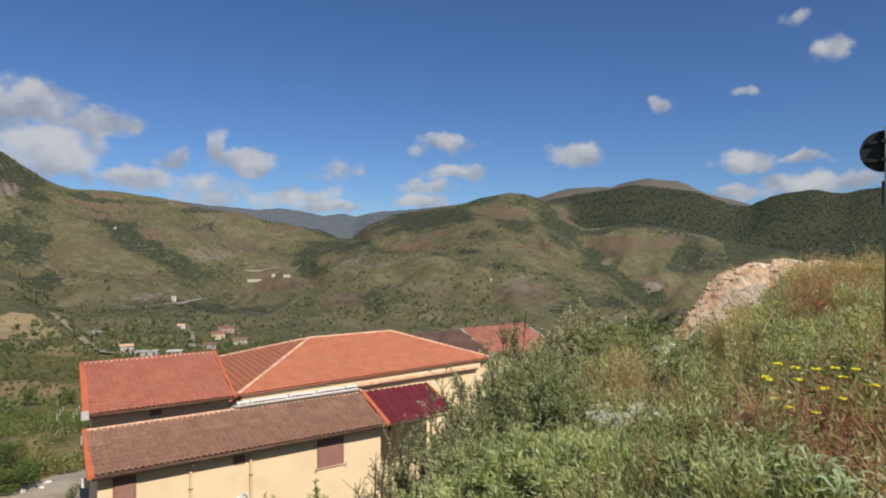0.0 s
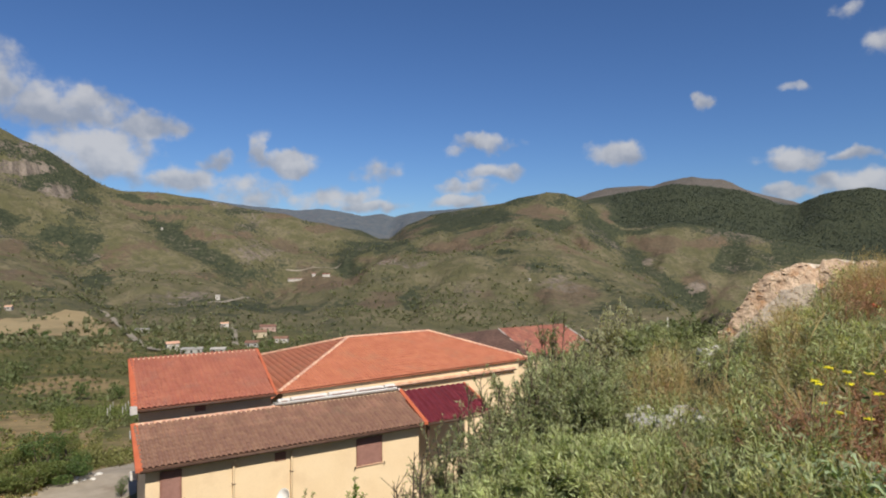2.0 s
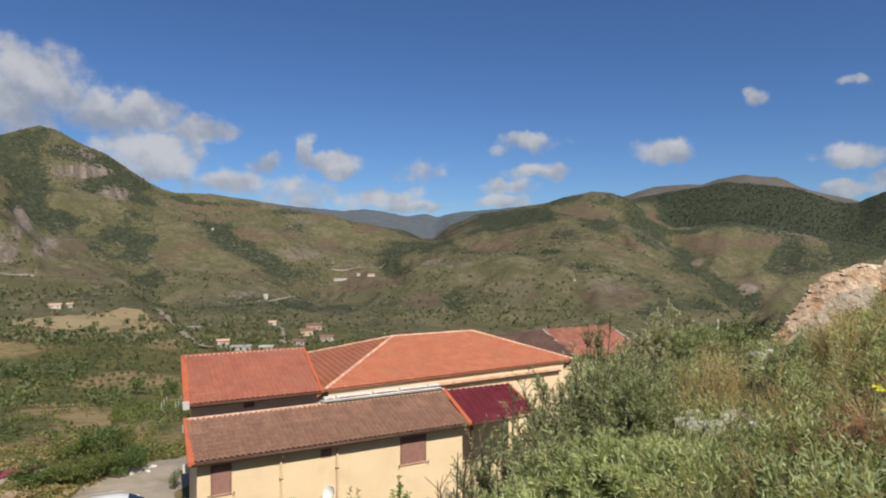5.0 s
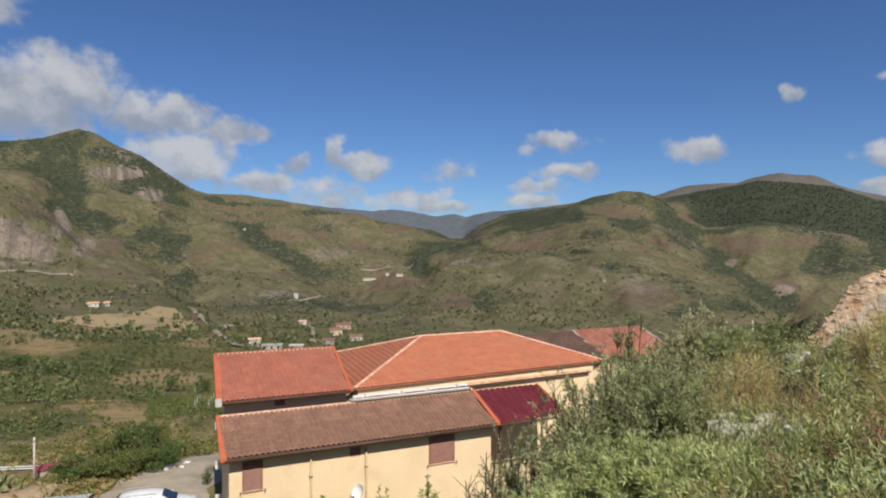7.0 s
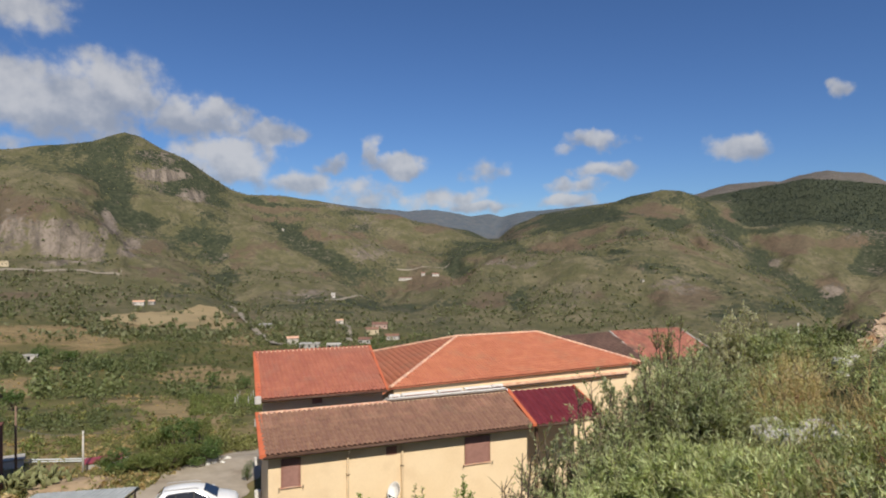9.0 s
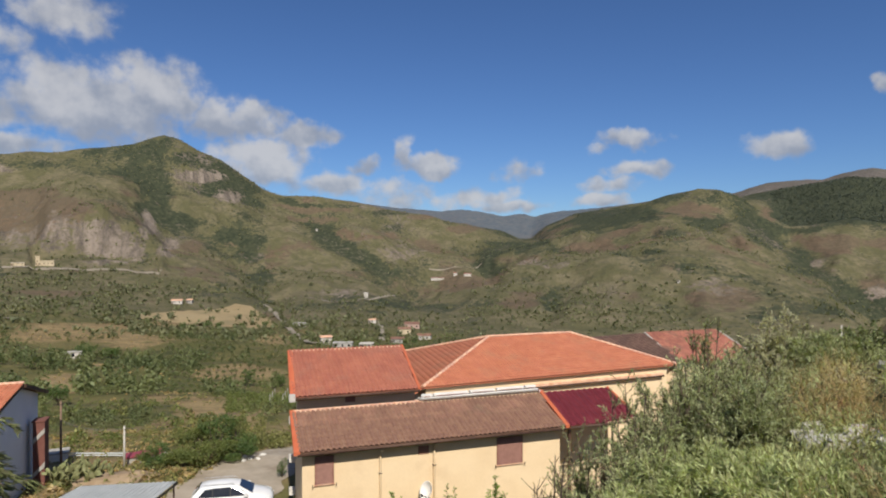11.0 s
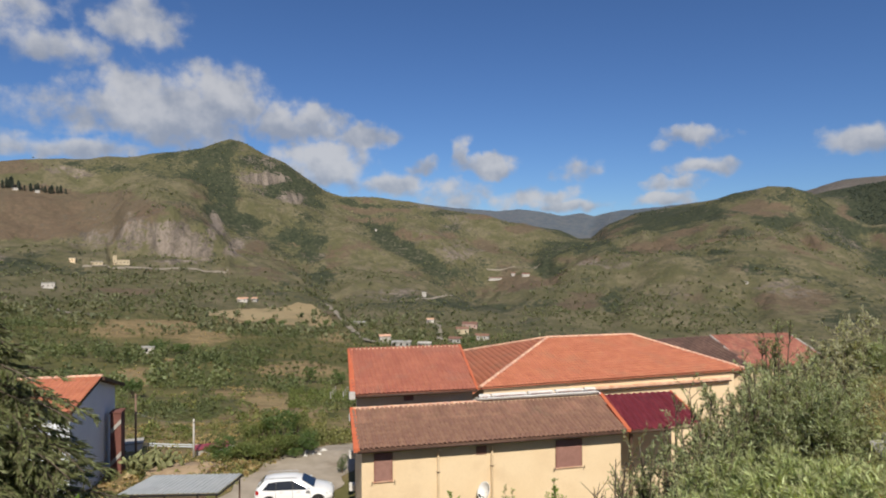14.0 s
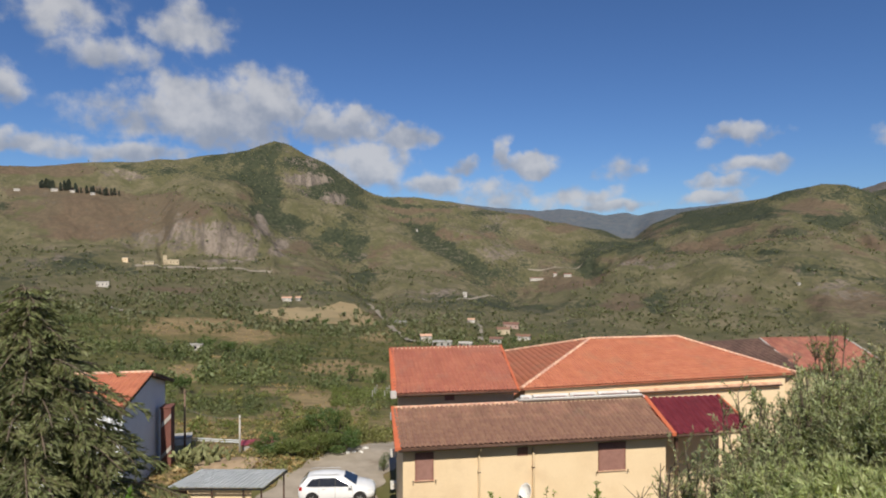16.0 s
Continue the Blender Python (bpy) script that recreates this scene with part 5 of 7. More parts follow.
    scatter("slope_scrub", 50000, 380, 1580, -40, 65, FARSCRUB, "scrub dotted over the hillsides", (0.6, 2.5), 7, 4,
            lambda x, y, az, el, r: np.clip(0.06 + 0.85 * patchy(x, y, 110, 37) ** 2.5, 0, 1) * (1 - 0.8 * bare(az, el)))
    scatter("slope_trees", 5200, 420, 1250, -40, 65, FARSCRUB, "olive green trees on the hillsides", (1.0, 3.6), 18, 5,
            lambda x, y, az, el, r: np.clip(0.02 + 0.9 * patchy(x, y, 90, 39) ** 2, 0, 1) * (1 - 0.8 * bare(az, el)))
    scatter("valley_trees", 3900, 110, 560, 12, 65, SCRUB_DARK, "green trees along the valley side", (0.9, 3.0), 56, 8,
            lambda x, y, az, el, r: (0.02 + 0.98 * patchy(x, y, 38, 45) ** 3) * (1 - 0.95 * bare(az, el)), 1.1, 2.0)
    scatter("ridge_woods", 40000, 1600, 2440, -40, 8, PINE, "dark woods on the far ridges", (1.4, 3.2), 6, 6,
            lambda x, y, az, el, r: np.where((az < -12 + 2.5 * fractal(x, y, 200, 61, 3)) & (r > 1620), 1.0, 0.12 * patchy(x, y, 260, 41) * (r > 1700)))


def build_olive_grove():
    """Olive trees in loose rows on pale soil, each a thing of its own."""
    rng = np.random.default_rng(8)
    first = None
    for i in range(13):
        for j in range(6):
            az, el = 31.6 + 0.62 * i + 0.3 * (j % 2) + rng.normal() * 0.08, -9.8 - 0.48 * j + rng.normal() * 0.05
            p = on_slope(az, el, 95)
            if first is None:
                first = thing("olive_tree", at(p), "small round grey-green olive tree", "tree", "olive grove")
                part("trunk", tube([(0, 0, -0.2), (0.08, 0.03, 0.6), (0, 0.1, 1.3)], (0.16, 0.12, 0.08), 7), BARK, first)
                for k in range(3):
                    a = k * 2.1
                    part("limb", tube([(0, 0.08, 1.2), (0.5 * math.cos(a), 0.5 * math.sin(a), 1.9)], (0.07, 0.03), 5), BARK, first)
                v, f = clump_data(np.array([[0, 0, 0.9]]), np.array([1.5]), np.array([1.15]), 260, rng)
                part("crown", mesh_of("crown", v, f, SCRUB_DARK), SCRUB_DARK, first)
            else:
                s = rng.uniform(0.4, 0.75)
                copy_thing(first, at(p, rng.uniform(0, 360)) @ Matrix.Diagonal((s, s, s, 1)))


def broadleaf(name, p, tall, wide, leaf, label, seed, sprays=700, foot=0.35, group=""):
    """A tree: tapered trunk, limbs, and a crown of many small sprays in uneven lobes."""
    rng = np.random.default_rng(seed)
    ob = thing(name, at(p), label, "tree", group)
    part("trunk", tube([(0, 0, -0.3), (0.05 * wide, 0, tall * 0.3), (0, 0.05 * wide, tall * 0.62)], (0.05 * tall, 0.035 * tall, 0.015 * tall), 8), BARK, ob, smooth=True)
    lobes = []
    for k in range(9):
        a, h = k * 2.4, rng.uniform(foot + 0.1, 0.86)
        e = np.array([math.cos(a) * wide * rng.uniform(0.25, 0.62), math.sin(a) * wide * rng.uniform(0.25, 0.62), h * tall])
        part("limb", tube([(0, 0, tall * foot * 0.8), tuple(e * 0.6), tuple(e)], (0.02 * tall, 0.012 * tall, 0.004 * tall), 5), BARK, ob)
        lobes.append(e)
    lobes = np.array(lobes)
    n = sprays
    k = rng.integers(0, len(lobes), n)
    d = unit(rng.normal(size=(n, 3)))
    rad = np.array([wide * 0.42, wide * 0.42, tall * 0.17]) * rng.uniform(0.75, 1.2, (len(lobes), 1))
    q = lobes[k] + d * rad[k] * rng.uniform(0.5, 1.0, (n, 1)) ** 0.5
    ln = 1.5 * wide / math.sqrt(n) * 3.0
    v, f = leaf_quads(q, d + rng.normal(size=(n, 3)) * 0.7, ln * rng.uniform(0.6, 1.2, n), ln * 0.55, rng)
    part("crown", mesh_of("crown", v, f, leaf), leaf, ob)
    return ob


def build_yard_trees():
    for i, (az, r, tall, wide) in enumerate(((35.9, 47.5, 3.3, 1.5), (37.6, 48.0, 2.7, 1.5), (34.3, 48.5, 3.0, 1.2), (40.2, 46.5, 1.5, 1.2), (36.6, 45.0, 1.7, 1.4), (38.6, 45.5, 1.4, 1.3), (33.4, 47.5, 1.6, 1.0), (35.0, 45.8, 1.5, 1.1), (41.2, 47.5, 1.3, 0.9), (34.0, 45.6, 1.5, 1.3))):
        broadleaf("leafy_bush", polar(az, r), tall, wide, LEAFMID if i % 3 else DEEP, "bright green leafy bush beside the track", 100 + i, 2600, 0.12, "track bushes")
    broadleaf("corner_bush", polar(30.4, 41.5), 1.3, 0.45, DEEP, "green bush against the end of the house", 120, 900, 0.1)
    # darker trees farther down, between yard and valley
    for i, (az, el, tall, wide) in enumerate(((30.6, -12.0, 4.2, 2.2), (33.3, -11.8, 5.0, 2.6), (28.2, -11.6, 5.0, 3.0), (47.5, -12.0, 3.6, 2.2), (18.7, -8.6, 5, 2.4), (45.6, -8.6, 5, 4.0), (43.8, -8.8, 4, 3.4))):
        broadleaf("valley_tree", on_slope(az, el, 70), tall, wide, DEEP, "dark green tree on the valley side", 130 + i, 1500, 0.2, "valley trees")
    # bright green vineyard slope with posts
    rng = np.random.default_rng(3)
    post = None
    for i in range(5):
        for j in range(3):
            p = on_slope(26.6 + 1.1 * i + 0.2 * j, -12.9 - 0.35 * j, 70)
            if post is None:
                post = thing("vine_post", at(p), "pale wooden vineyard post", "post", "vineyard posts")
                part("post", tube([(0, 0, -0.2), (0, 0, 2.2)], 0.07, 6), POLE, post)
            else:
                copy_thing(post, at(p))


def build_cypresses():
    """Dark cypresses of the walled graveyard on the shoulder of the mountain."""
    rng = np.random.default_rng(9)
    first = None
    for i in range(22):
        az = 57.6 - 0.26 * i + rng.normal() * 0.08
        p = on_slope(az, 4.55 + 0.05 * math.sin(i) - 0.02 * i, 700)
        h = (19 if i < 10 else 14) * rng.uniform(0.75, 1.15)
        if first is None:
            h = 12
            first = thing("cypress", at(p), "tall dark green cypress", "tree", "graveyard cypresses")
            part("trunk", tube([(0, 0, -0.5), (0, 0, 6)], (0.3, 0.12), 6), BARK, first)
            n = 420
            t = rng.uniform(0.04, 1, n)
            a = rng.uniform(0, math.tau, n)
            rad = 1.5 * np.sin(np.pi * np.clip(t * 0.9 + 0.1, 0, 1)) ** 0.7
            q = np.stack([np.cos(a) * rad, np.sin(a) * rad, t * 12], -1)
            d = np.stack([np.cos(a) * 0.4, np.sin(a) * 0.4, np.ones(n)], -1)
            v, f = leaf_quads(q, d, 1.5, 0.7, rng)
            part("crown", mesh_of("crown", v, f, PINE), PINE, first)
        else:
            s = h / 12
            w = s * rng.uniform(0.8, 1.4)
            copy_thing(first, at(p, 40 * i) @ Matrix.Diagonal((w, w, s, 1)))


build_near_shrubs()
build_fir()
build_far_scrub()
build_olive_grove()
build_yard_trees()
build_cypresses()


# ---------------------------------------------------------------- slope beside the camera
def near_points(count, rng, az=(-43, -9), r=(3.2, 13.4)):
    a = rng.uniform(*az, count)
    d = np.sqrt(rng.uniform(r[0] ** 2, r[1] ** 2, count))
    x, y = -np.sin(np.radians(a)) * d, np.cos(np.radians(a)) * d
    z = height(x, y)
    return np.stack([x, y, z], -1), a, np.degrees(np.arctan2(z - EYE, d)), d


def zone(az, el, *spots):
    k = 0 * az
    for a, e, w, h in spots:
        k = np.maximum(k, np.exp(-(((az - a) / w) ** 2 + ((el - e) / h) ** 2)))
    return k


STRAW_SPOTS = ((-17.2, -13.0, 2.5, 1.8), (-31, -2.6, 5, 1.8), (-24.5, -7, 2, 1.4), (-38, -4, 4, 3), (-24.5, -9, 1.6, 1.6), (-14.5, -11.0, 2.4, 1.5), (-21, -12, 1.5, 1.5))
RUSSET_SPOTS = ((-31.8, -3.9, 2.4, 0.7), (-33.2, -15.6, 3.8, 3.4), (-28.8, -15.4, 3.4, 1.9), (-36, -12, 2, 4), (-34.5, -19.5, 3, 2), (-31, -5.2, 1.8, 1.2))


def weeds(name, count, leaf, label, seed, per, tall, leaf_len, leaf_wide, chance, radius=0.13):
    """Low leafy weeds over the slope as one object."""
    rng = np.random.default_rng(seed)
    p, az, el, d = near_points(count, rng)
    p = p[rng.uniform(0, 1, count) < chance(az, el, p)]
    n = len(p)
    h = tall * rng.uniform(0.4, 1.2, (n, 1))
    t = rng.uniform(0.05, 1, (n, per)) ** 0.8
    a = rng.uniform(0, math.tau, (n, per))
    rad = radius * (0.35 + t) * rng.uniform(0.2, 1, (n, per)) * (h / tall) * 2
    off = np.stack([np.cos(a) * rad, np.sin(a) * rad, t * h], -1)
    way = np.stack([np.cos(a), np.sin(a), 0.55 + 0 * a], -1) + rng.normal(size=(n, per, 3)) * 0.45
    q = (p[:, None, :] + off).reshape(-1, 3)
    v, f = leaf_quads(q, way.reshape(-1, 3), leaf_len * rng.uniform(0.5, 1.3, len(q)), leaf_wide * rng.uniform(0.7, 1.3, len(q)), rng)
    tagged(new(name, mesh_of(name, v, f, leaf)), label, "weeds", kind="stuff")


def mounds(name, count, leaf, label, seed, per, tall, wide, leaf_len, leaf_wide, chance):
    """Rounded tufts of one kind of weed, with shade between them, as one object."""
    rng = np.random.default_rng(seed)
    p, az, el, d = near_points(count, rng)
    p = p[rng.uniform(0, 1, count) < chance(az, el, p)]
    n = len(p)
    size = rng.uniform(0.55, 1.25, (n, 1, 1))
    stems = 9
    way = unit(rng.normal(size=(n, stems, 3)) * np.array([1, 1, 0.5]) + np.array([0, 0, 0.9]))
    k = rng.integers(0, stems, (n, per))
    d0 = way[np.arange(n)[:, None], k]
    t = rng.uniform(0.25, 1.0, (n, per, 1)) ** 0.7
    off = d0 * t * np.array([wide, wide, tall]) * size + rng.normal(size=(n, per, 3)) * np.array([wide, wide, tall]) * 0.13
    off[..., 2] = np.abs(off[..., 2])
    q = (p[:, None, :] + off).reshape(-1, 3)
    lean = (d0 * 0.8 + rng.normal(size=(n, per, 3)) * 0.65 + np.array([0, 0, 0.25])).reshape(-1, 3)
    v, f = leaf_quads(q, lean, leaf_len * rng.uniform(0.5, 1.3, len(q)), leaf_wide * rng.uniform(0.7, 1.3, len(q)), rng)
    tagged(new(name, mesh_of(name, v, f, leaf)), label, "weeds", kind="stuff")


def blades(name, count, leaf, label, seed, per, tall, thick, chance, lean=0.35, sprays=False):
    """Grass stalks in tufts, each stalk bent once; with sprays they carry seed heads or side twigs."""
    rng = np.random.default_rng(seed)
    p, az, el, d = near_points(count, rng)
    p = p[rng.uniform(0, 1, count) < chance(az, el, p)]
    n = len(p)
    foot = (p[:, None, :] + rng.normal(size=(n, per, 3)) * np.array([0.05, 0.05, 0.0])).reshape(-1, 3)
    h = tall * rng.uniform(0.45, 1.2, len(foot))[:, None]
    d1 = unit(np.array([0, 0, 1.0]) + rng.normal(size=foot.shape) * np.array([lean, lean, 0.05]))
    mid = foot + d1 * h * 0.6
    d2 = unit(d1 + rng.normal(size=foot.shape) * lean)
    tip = mid + d2 * h * 0.4
    v1, f1 = thin_tubes(foot, mid, thick, thick * 0.8)
    v2, f2 = thin_tubes(mid, tip, thick * 0.8, thick * 0.3)
    vs, fs = [v1, v2], [f1, f2 + len(v1)]
    if sprays:
        k = np.repeat(np.arange(len(foot)), 7)
        s = rng.uniform(0.2, 1, len(k))[:, None]
        q = np.where(s < 0.6, foot[k] + (mid[k] - foot[k]) * s / 0.6, mid[k] + (tip[k] - mid[k]) * (s - 0.6) / 0.4)
        v3, f3 = leaf_quads(q, d2[k] + rng.normal(size=q.shape) * 0.7, 0.055 * rng.uniform(0.5, 1.4, len(k)), 0.006, rng)
        vs.append(v3), fs.append(f3 + len(v1) + len(v2))
    tagged(new(name, mesh_of(name, np.concatenate(vs), np.concatenate(fs), leaf)), label, "grass", kind="stuff")


def build_slope_plants():
    straw = lambda az, el, p: zone(az, el, *STRAW_SPOTS)
    russet = lambda az, el, p: zone(az, el, *RUSSET_SPOTS)
    patch = lambda p, seed: ease((fractal(p[:, 0], p[:, 1], 1.6, seed, 3) + 0.35) / 0.6)
    clear = lambda az, p: np.where((az < -17.5) & (az > -28.5) & (np.hypot(p[:, 0], p[:, 1]) > np.where(az > -22, 7.7, 9.0 + 0.3 * (-20 - az))), 0.10, 1.0) * (1 - 0.9 * zone(az, np.degrees(np.arctan2(p[:, 2] - EYE, np.hypot(p[:, 0], p[:, 1]))), (-15.0, -15.0, 2.6, 1.5), (-18.3, -14.7, 2.3, 1.3)))
    green = lambda az, el, p: clear(az, p) * (1 - 0.93 * straw(az, el, p)) * (1 - 0.95 * russet(az, el, p))
    broad = lambda az, el: zone(az, el, (-34.6, -10.2, 2.4, 2.0), (-25.5, -17.5, 2.0, 1.2))
    weeds("green_weeds", 2600, WEED, "tangled green weeds on the slope", 201, 40, 0.20, 0.055, 0.011, lambda a, e, p: 0.8 * green(a, e, p) * (0.2 + 0.8 * patch(p, 61)))
    weeds("fresh_weeds", 1500, FRESH, "fresh narrow-leaved green weeds", 202, 38, 0.24, 0.075, 0.010, lambda a, e, p: 0.8 * green(a, e, p) * (0.1 + 0.9 * patch(p, 63)))
    weeds("pale_weeds", 1500, SILVER, "pale grey-green weeds", 203, 34, 0.20, 0.060, 0.012, lambda a, e, p: 0.7 * green(a, e, p) * patch(p, 65))
    tuft = lambda a, e: 1 - 0.8 * zone(a, e, (-33, -16, 3.0, 3.5))
    mounds("weed_tufts", 340, WEED, "rounded yellow-green tufts of weed", 211, 230, 0.42, 0.26, 0.070, 0.0125, lambda a, e, p: 0.75 * green(a, e, p) * tuft(a, e))
    mounds("green_tufts", 330, FRESH, "bushy fresh green tufts of weed", 212, 260, 0.46, 0.28, 0.080, 0.0115, lambda a, e, p: 0.75 * green(a, e, p) * (0.25 + 0.75 * patch(p, 68)) * tuft(a, e))
    mounds("pale_tufts", 260, SILVER, "pale silvery tufts of weed", 215, 230, 0.34, 0.26, 0.070, 0.0130, lambda a, e, p: clear(a, p) * np.maximum(0.25 * green(a, e, p), 0.8 * zone(a, e, (-23, -16.5, 3.0, 1.5), (-27.5, -13.5, 3.0, 1.5))))
    mounds("grey_tufts", 260, OLIVE, "upright grey-green tufts of weed", 213, 280, 0.60, 0.22, 0.060, 0.0125, lambda a, e, p: clear(a, p) * np.maximum(0.22 * green(a, e, p), zone(a, e, (-21.5, -11.5, 2.2, 2.2), (-19.5, -8.5, 2.0, 1.5), (-12, -12, 3, 2.5))))
    mounds("dry_tufts", 800, STRAW, "dry straw-coloured tufts", 214, 150, 0.55, 0.16, 0.095, 0.0055, lambda a, e, p: clear(a, p) * np.maximum(0.04, straw(a, e, p)))
    weeds("broad_weeds", 2600, DEEP, "dark green broad-leaved weeds", 208, 18, 0.26, 0.085, 0.030, lambda a, e, p: broad(a, e) * 0.8)
    blades("straw_grass", 2300, STRAW, "dry straw-coloured grass", 204, 8, 0.42, 0.0030, lambda a, e, p: clear(a, p) * (0.03 + 0.9 * straw(a, e, p)), sprays=True)
    blades("brown_twigs", 1500, BARK, "dark dead twigs among the weeds", 209, 6, 0.42, 0.0045, lambda a, e, p: clear(a, p) * np.maximum(0.10, zone(a, e, (-13.5, -10, 3.5, 2.5), (-19, -10.5, 2.5, 2.0))), 0.7, True)
    weeds("dark_weeds", 1500, SCRUB_DARK, "dark green low weeds", 210, 34, 0.26, 0.06, 0.016, lambda a, e, p: np.maximum(0.12, 0.6 * zone(a, e, (-13.5, -10, 3.5, 2.5), (-20, -10, 2.5, 2.5))) * patch(p, 67))
    blades("straw_litter", 1000, STRAW, "pale dead stalks lying among the weeds", 207, 4, 0.22, 0.0045, lambda a, e, p: clear(a, p) * 0.8, 1.6)
    blades("green_grass", 1300, WEED, "thin green grass", 205, 10, 0.40, 0.0030, lambda a, e, p: 0.7 * green(a, e, p))
    blades("russet_weeds", 4200, RUSSET, "withered russet weeds", 206, 13, 0.36, 0.0042, lambda a, e, p: clear(a, p) * (0.012 + 0.98 * russet(a, e, p)), 0.6, True)


def build_thistles():
    """Rosettes of broad, notched, pale leaves."""
    rng = np.random.default_rng(12)
    spots = [(-24.5 - 0.75 * i + rng.normal() * 0.3, -19.0 + 0.8 * math.sin(i * 1.7)) for i in range(12)] + [(-24.5, -18.5), (-22.5, -19.2), (-20, -18.6), (-33, -9.0), (-34.5, -9.6), (-35.8, -8.2), (-30, -17.8), (-28, -17.4)]
    for i, (az, el) in enumerate(spots):
        p = on_slope(az, el - 1.2, 3.0)
        ob = thing("thistle", at(p, 50 * i), "pale grey-green thistle with broad notched leaves", "thistle", "thistles")
        part("stem", tube([(0, 0, -0.03), (0.01, 0, 0.12), (0.0, 0.02, 0.24)], (0.012, 0.01, 0.006), 6), THISTLE, ob)
        for k in range(24):
            a, rise, ln = k * 2.4, 0.5 + 0.06 * k, 0.115 * rng.uniform(0.7, 1.2)
            bm = bmesh.new()
            left, mid, right = [], [], []
            for j in range(8):
                s = j / 7
                w = 0.025 * math.sin(math.pi * min(1, s * 0.92 + 0.08)) * (1.0 if j % 2 else 0.55)
                x, z = ln * s, ln * (rise * s - 0.75 * rise * s * s) + 0.02 + 0.009 * k
                mid.append(bm.verts.new((x, 0, z)))
                left.append(bm.verts.new((x + 0.008, w, z + w * 0.45)))
                right.append(bm.verts.new((x + 0.008, -w, z + w * 0.45)))
            for j in range(7):
                bm.faces.new((mid[j], mid[j + 1], left[j + 1], left[j]))
                bm.faces.new((mid[j], right[j], right[j + 1], mid[j + 1]))
            bmesh.ops.transform(bm, matrix=pose(0, 0, 0, 0, 0, math.degrees(a)), verts=bm.verts)
            part("leaf", bm, THISTLE, ob)


def build_flowers():
    """Yellow daisies on thin stalks, and one poppy."""
    rng = np.random.default_rng(14)
    heads = ((-27.0, -10.3), (-27.25, -10.5), (-27.9, -9.2), (-29.1, -9.4), (-29.3, -10.3), (-31.1, -10.8), (-32.3, -9.8), (-32.3, -11.4), (-30.5, -12.65), (-28.7, -12.5), (-31.3, -14.1), (-30.5, -9.4), (-33.1, -9.15), (-27.6, -11.9), (-31.8, -9.2), (-34.3, -10.2))
    for i, (az, el) in enumerate(heads):
        r = 5.2 + 0.25 * math.sin(i * 2.1)
        top = Vector((-math.sin(radians(az)) * r, math.cos(radians(az)) * r, EYE + r * math.tan(radians(el))))
        p = polar(az + rng.normal() * 0.5, r + rng.normal() * 0.05)
        tip = top - p
        ob = thing("yellow_daisy", at(p), "yellow daisy on a thin green stalk", "flower", "yellow daisies")
        part("stalk", tube([(0, 0, -0.02), (tip.x * 0.3, tip.y * 0.3, tip.z * 0.6), tuple(tip)], (0.004, 0.003, 0.0025), 5), WEED, ob)
        head = part("flower_head", tube([tip + Vector((0, 0, -0.008)), tip + Vector((0, 0, 0.004)), tip + Vector((0, 0, 0.010))], (0.004, 0.013, 0.008), 8), YELLOW, ob, "yellow flower head")
        petals = mesh_of("petal", [(0.006, -0.006, 0), (0.03, -0.009, 0.006), (0.034, 0, 0.007), (0.03, 0.009, 0.006), (0.006, 0.006, 0), (0.018, 0, 0.009)],
                         [(0, 1, 5), (1, 2, 5), (2, 3, 5), (3, 4, 5), (4, 0, 5)], YELLOW)
        for k in range(12):
            part("petal", petals, YELLOW, head).matrix_local = Matrix.Translation(tip) @ pose(0, 0, 0, rng.normal() * 8, rng.normal() * 8, k * 30)
        v, f = leaf_quads(np.array([tuple(tip * s) for s in np.linspace(0.1, 0.7, 14)]), rng.normal(size=(14, 3)) + np.array([0, 0, 0.3]), 0.06, 0.012, rng)
        part("leaves", mesh_of("leaves", v, f, WEED), WEED, ob)
    p = on_slope(-30.9, -5.6, 6)
    ob = thing("poppy", at(p), "red poppy among dry grass", "flower")
    part("stalk", tube([(0, 0, 0), (0.02, 0, 0.2)], 0.004, 5), WEED, ob)
    for k in range(4):
        me = mesh_of("petal", [(0, 0, 0), (0.05, -0.04, 0.03), (0.07, 0, 0.045), (0.05, 0.04, 0.03), (0.035, 0, 0.0)], [(0, 1, 4), (1, 2, 4), (2, 3, 4), (3, 0, 4)], RED)
        part("petal", me, RED, ob).matrix_local = pose(0.02, 0, 0.2, 0, 0, 90 * k)
    # long pale dead stalks leaning over the slope
    for i, (az, el, lean, ln) in enumerate(((-25.6, -8.6, 0.5, 1.0), (-27.6, -5.5, -0.05, 0.9), (-24.2, -8.2, -0.25, 0.7), (-26.8, -13.0, -0.6, 0.5), (-29.8, -9.8, 0.6, 0.5), (-32.0, -3.2, 0.05, 0.8), (-20.5, -11.0, 0.1, 0.7), (-8.0, -11.5, -0.15, 1.0), (-33.5, -3.0, -0.1, 0.9))):
        p = on_slope(az, el - 1.5, 4)
        st = thing("dead_stalk", at(p), "pale dead plant stalk leaning over the weeds", "stalk", "dead stalks")
        part("stalk", tube([(0, 0, -0.05), (lean * ln * 0.4, 0, ln * 0.5), (lean * ln, 0.03, ln)], (0.009, 0.007, 0.003), 5), STRAW, st)
        for k in range(4):
            s = 0.55 + 0.12 * k
            part("twig", tube([(lean * ln * s * s, 0, ln * s), (lean * ln * s + 0.06 * (-1) ** k, 0.03, ln * s + 0.12)], (0.004, 0.002), 4), STRAW, st)


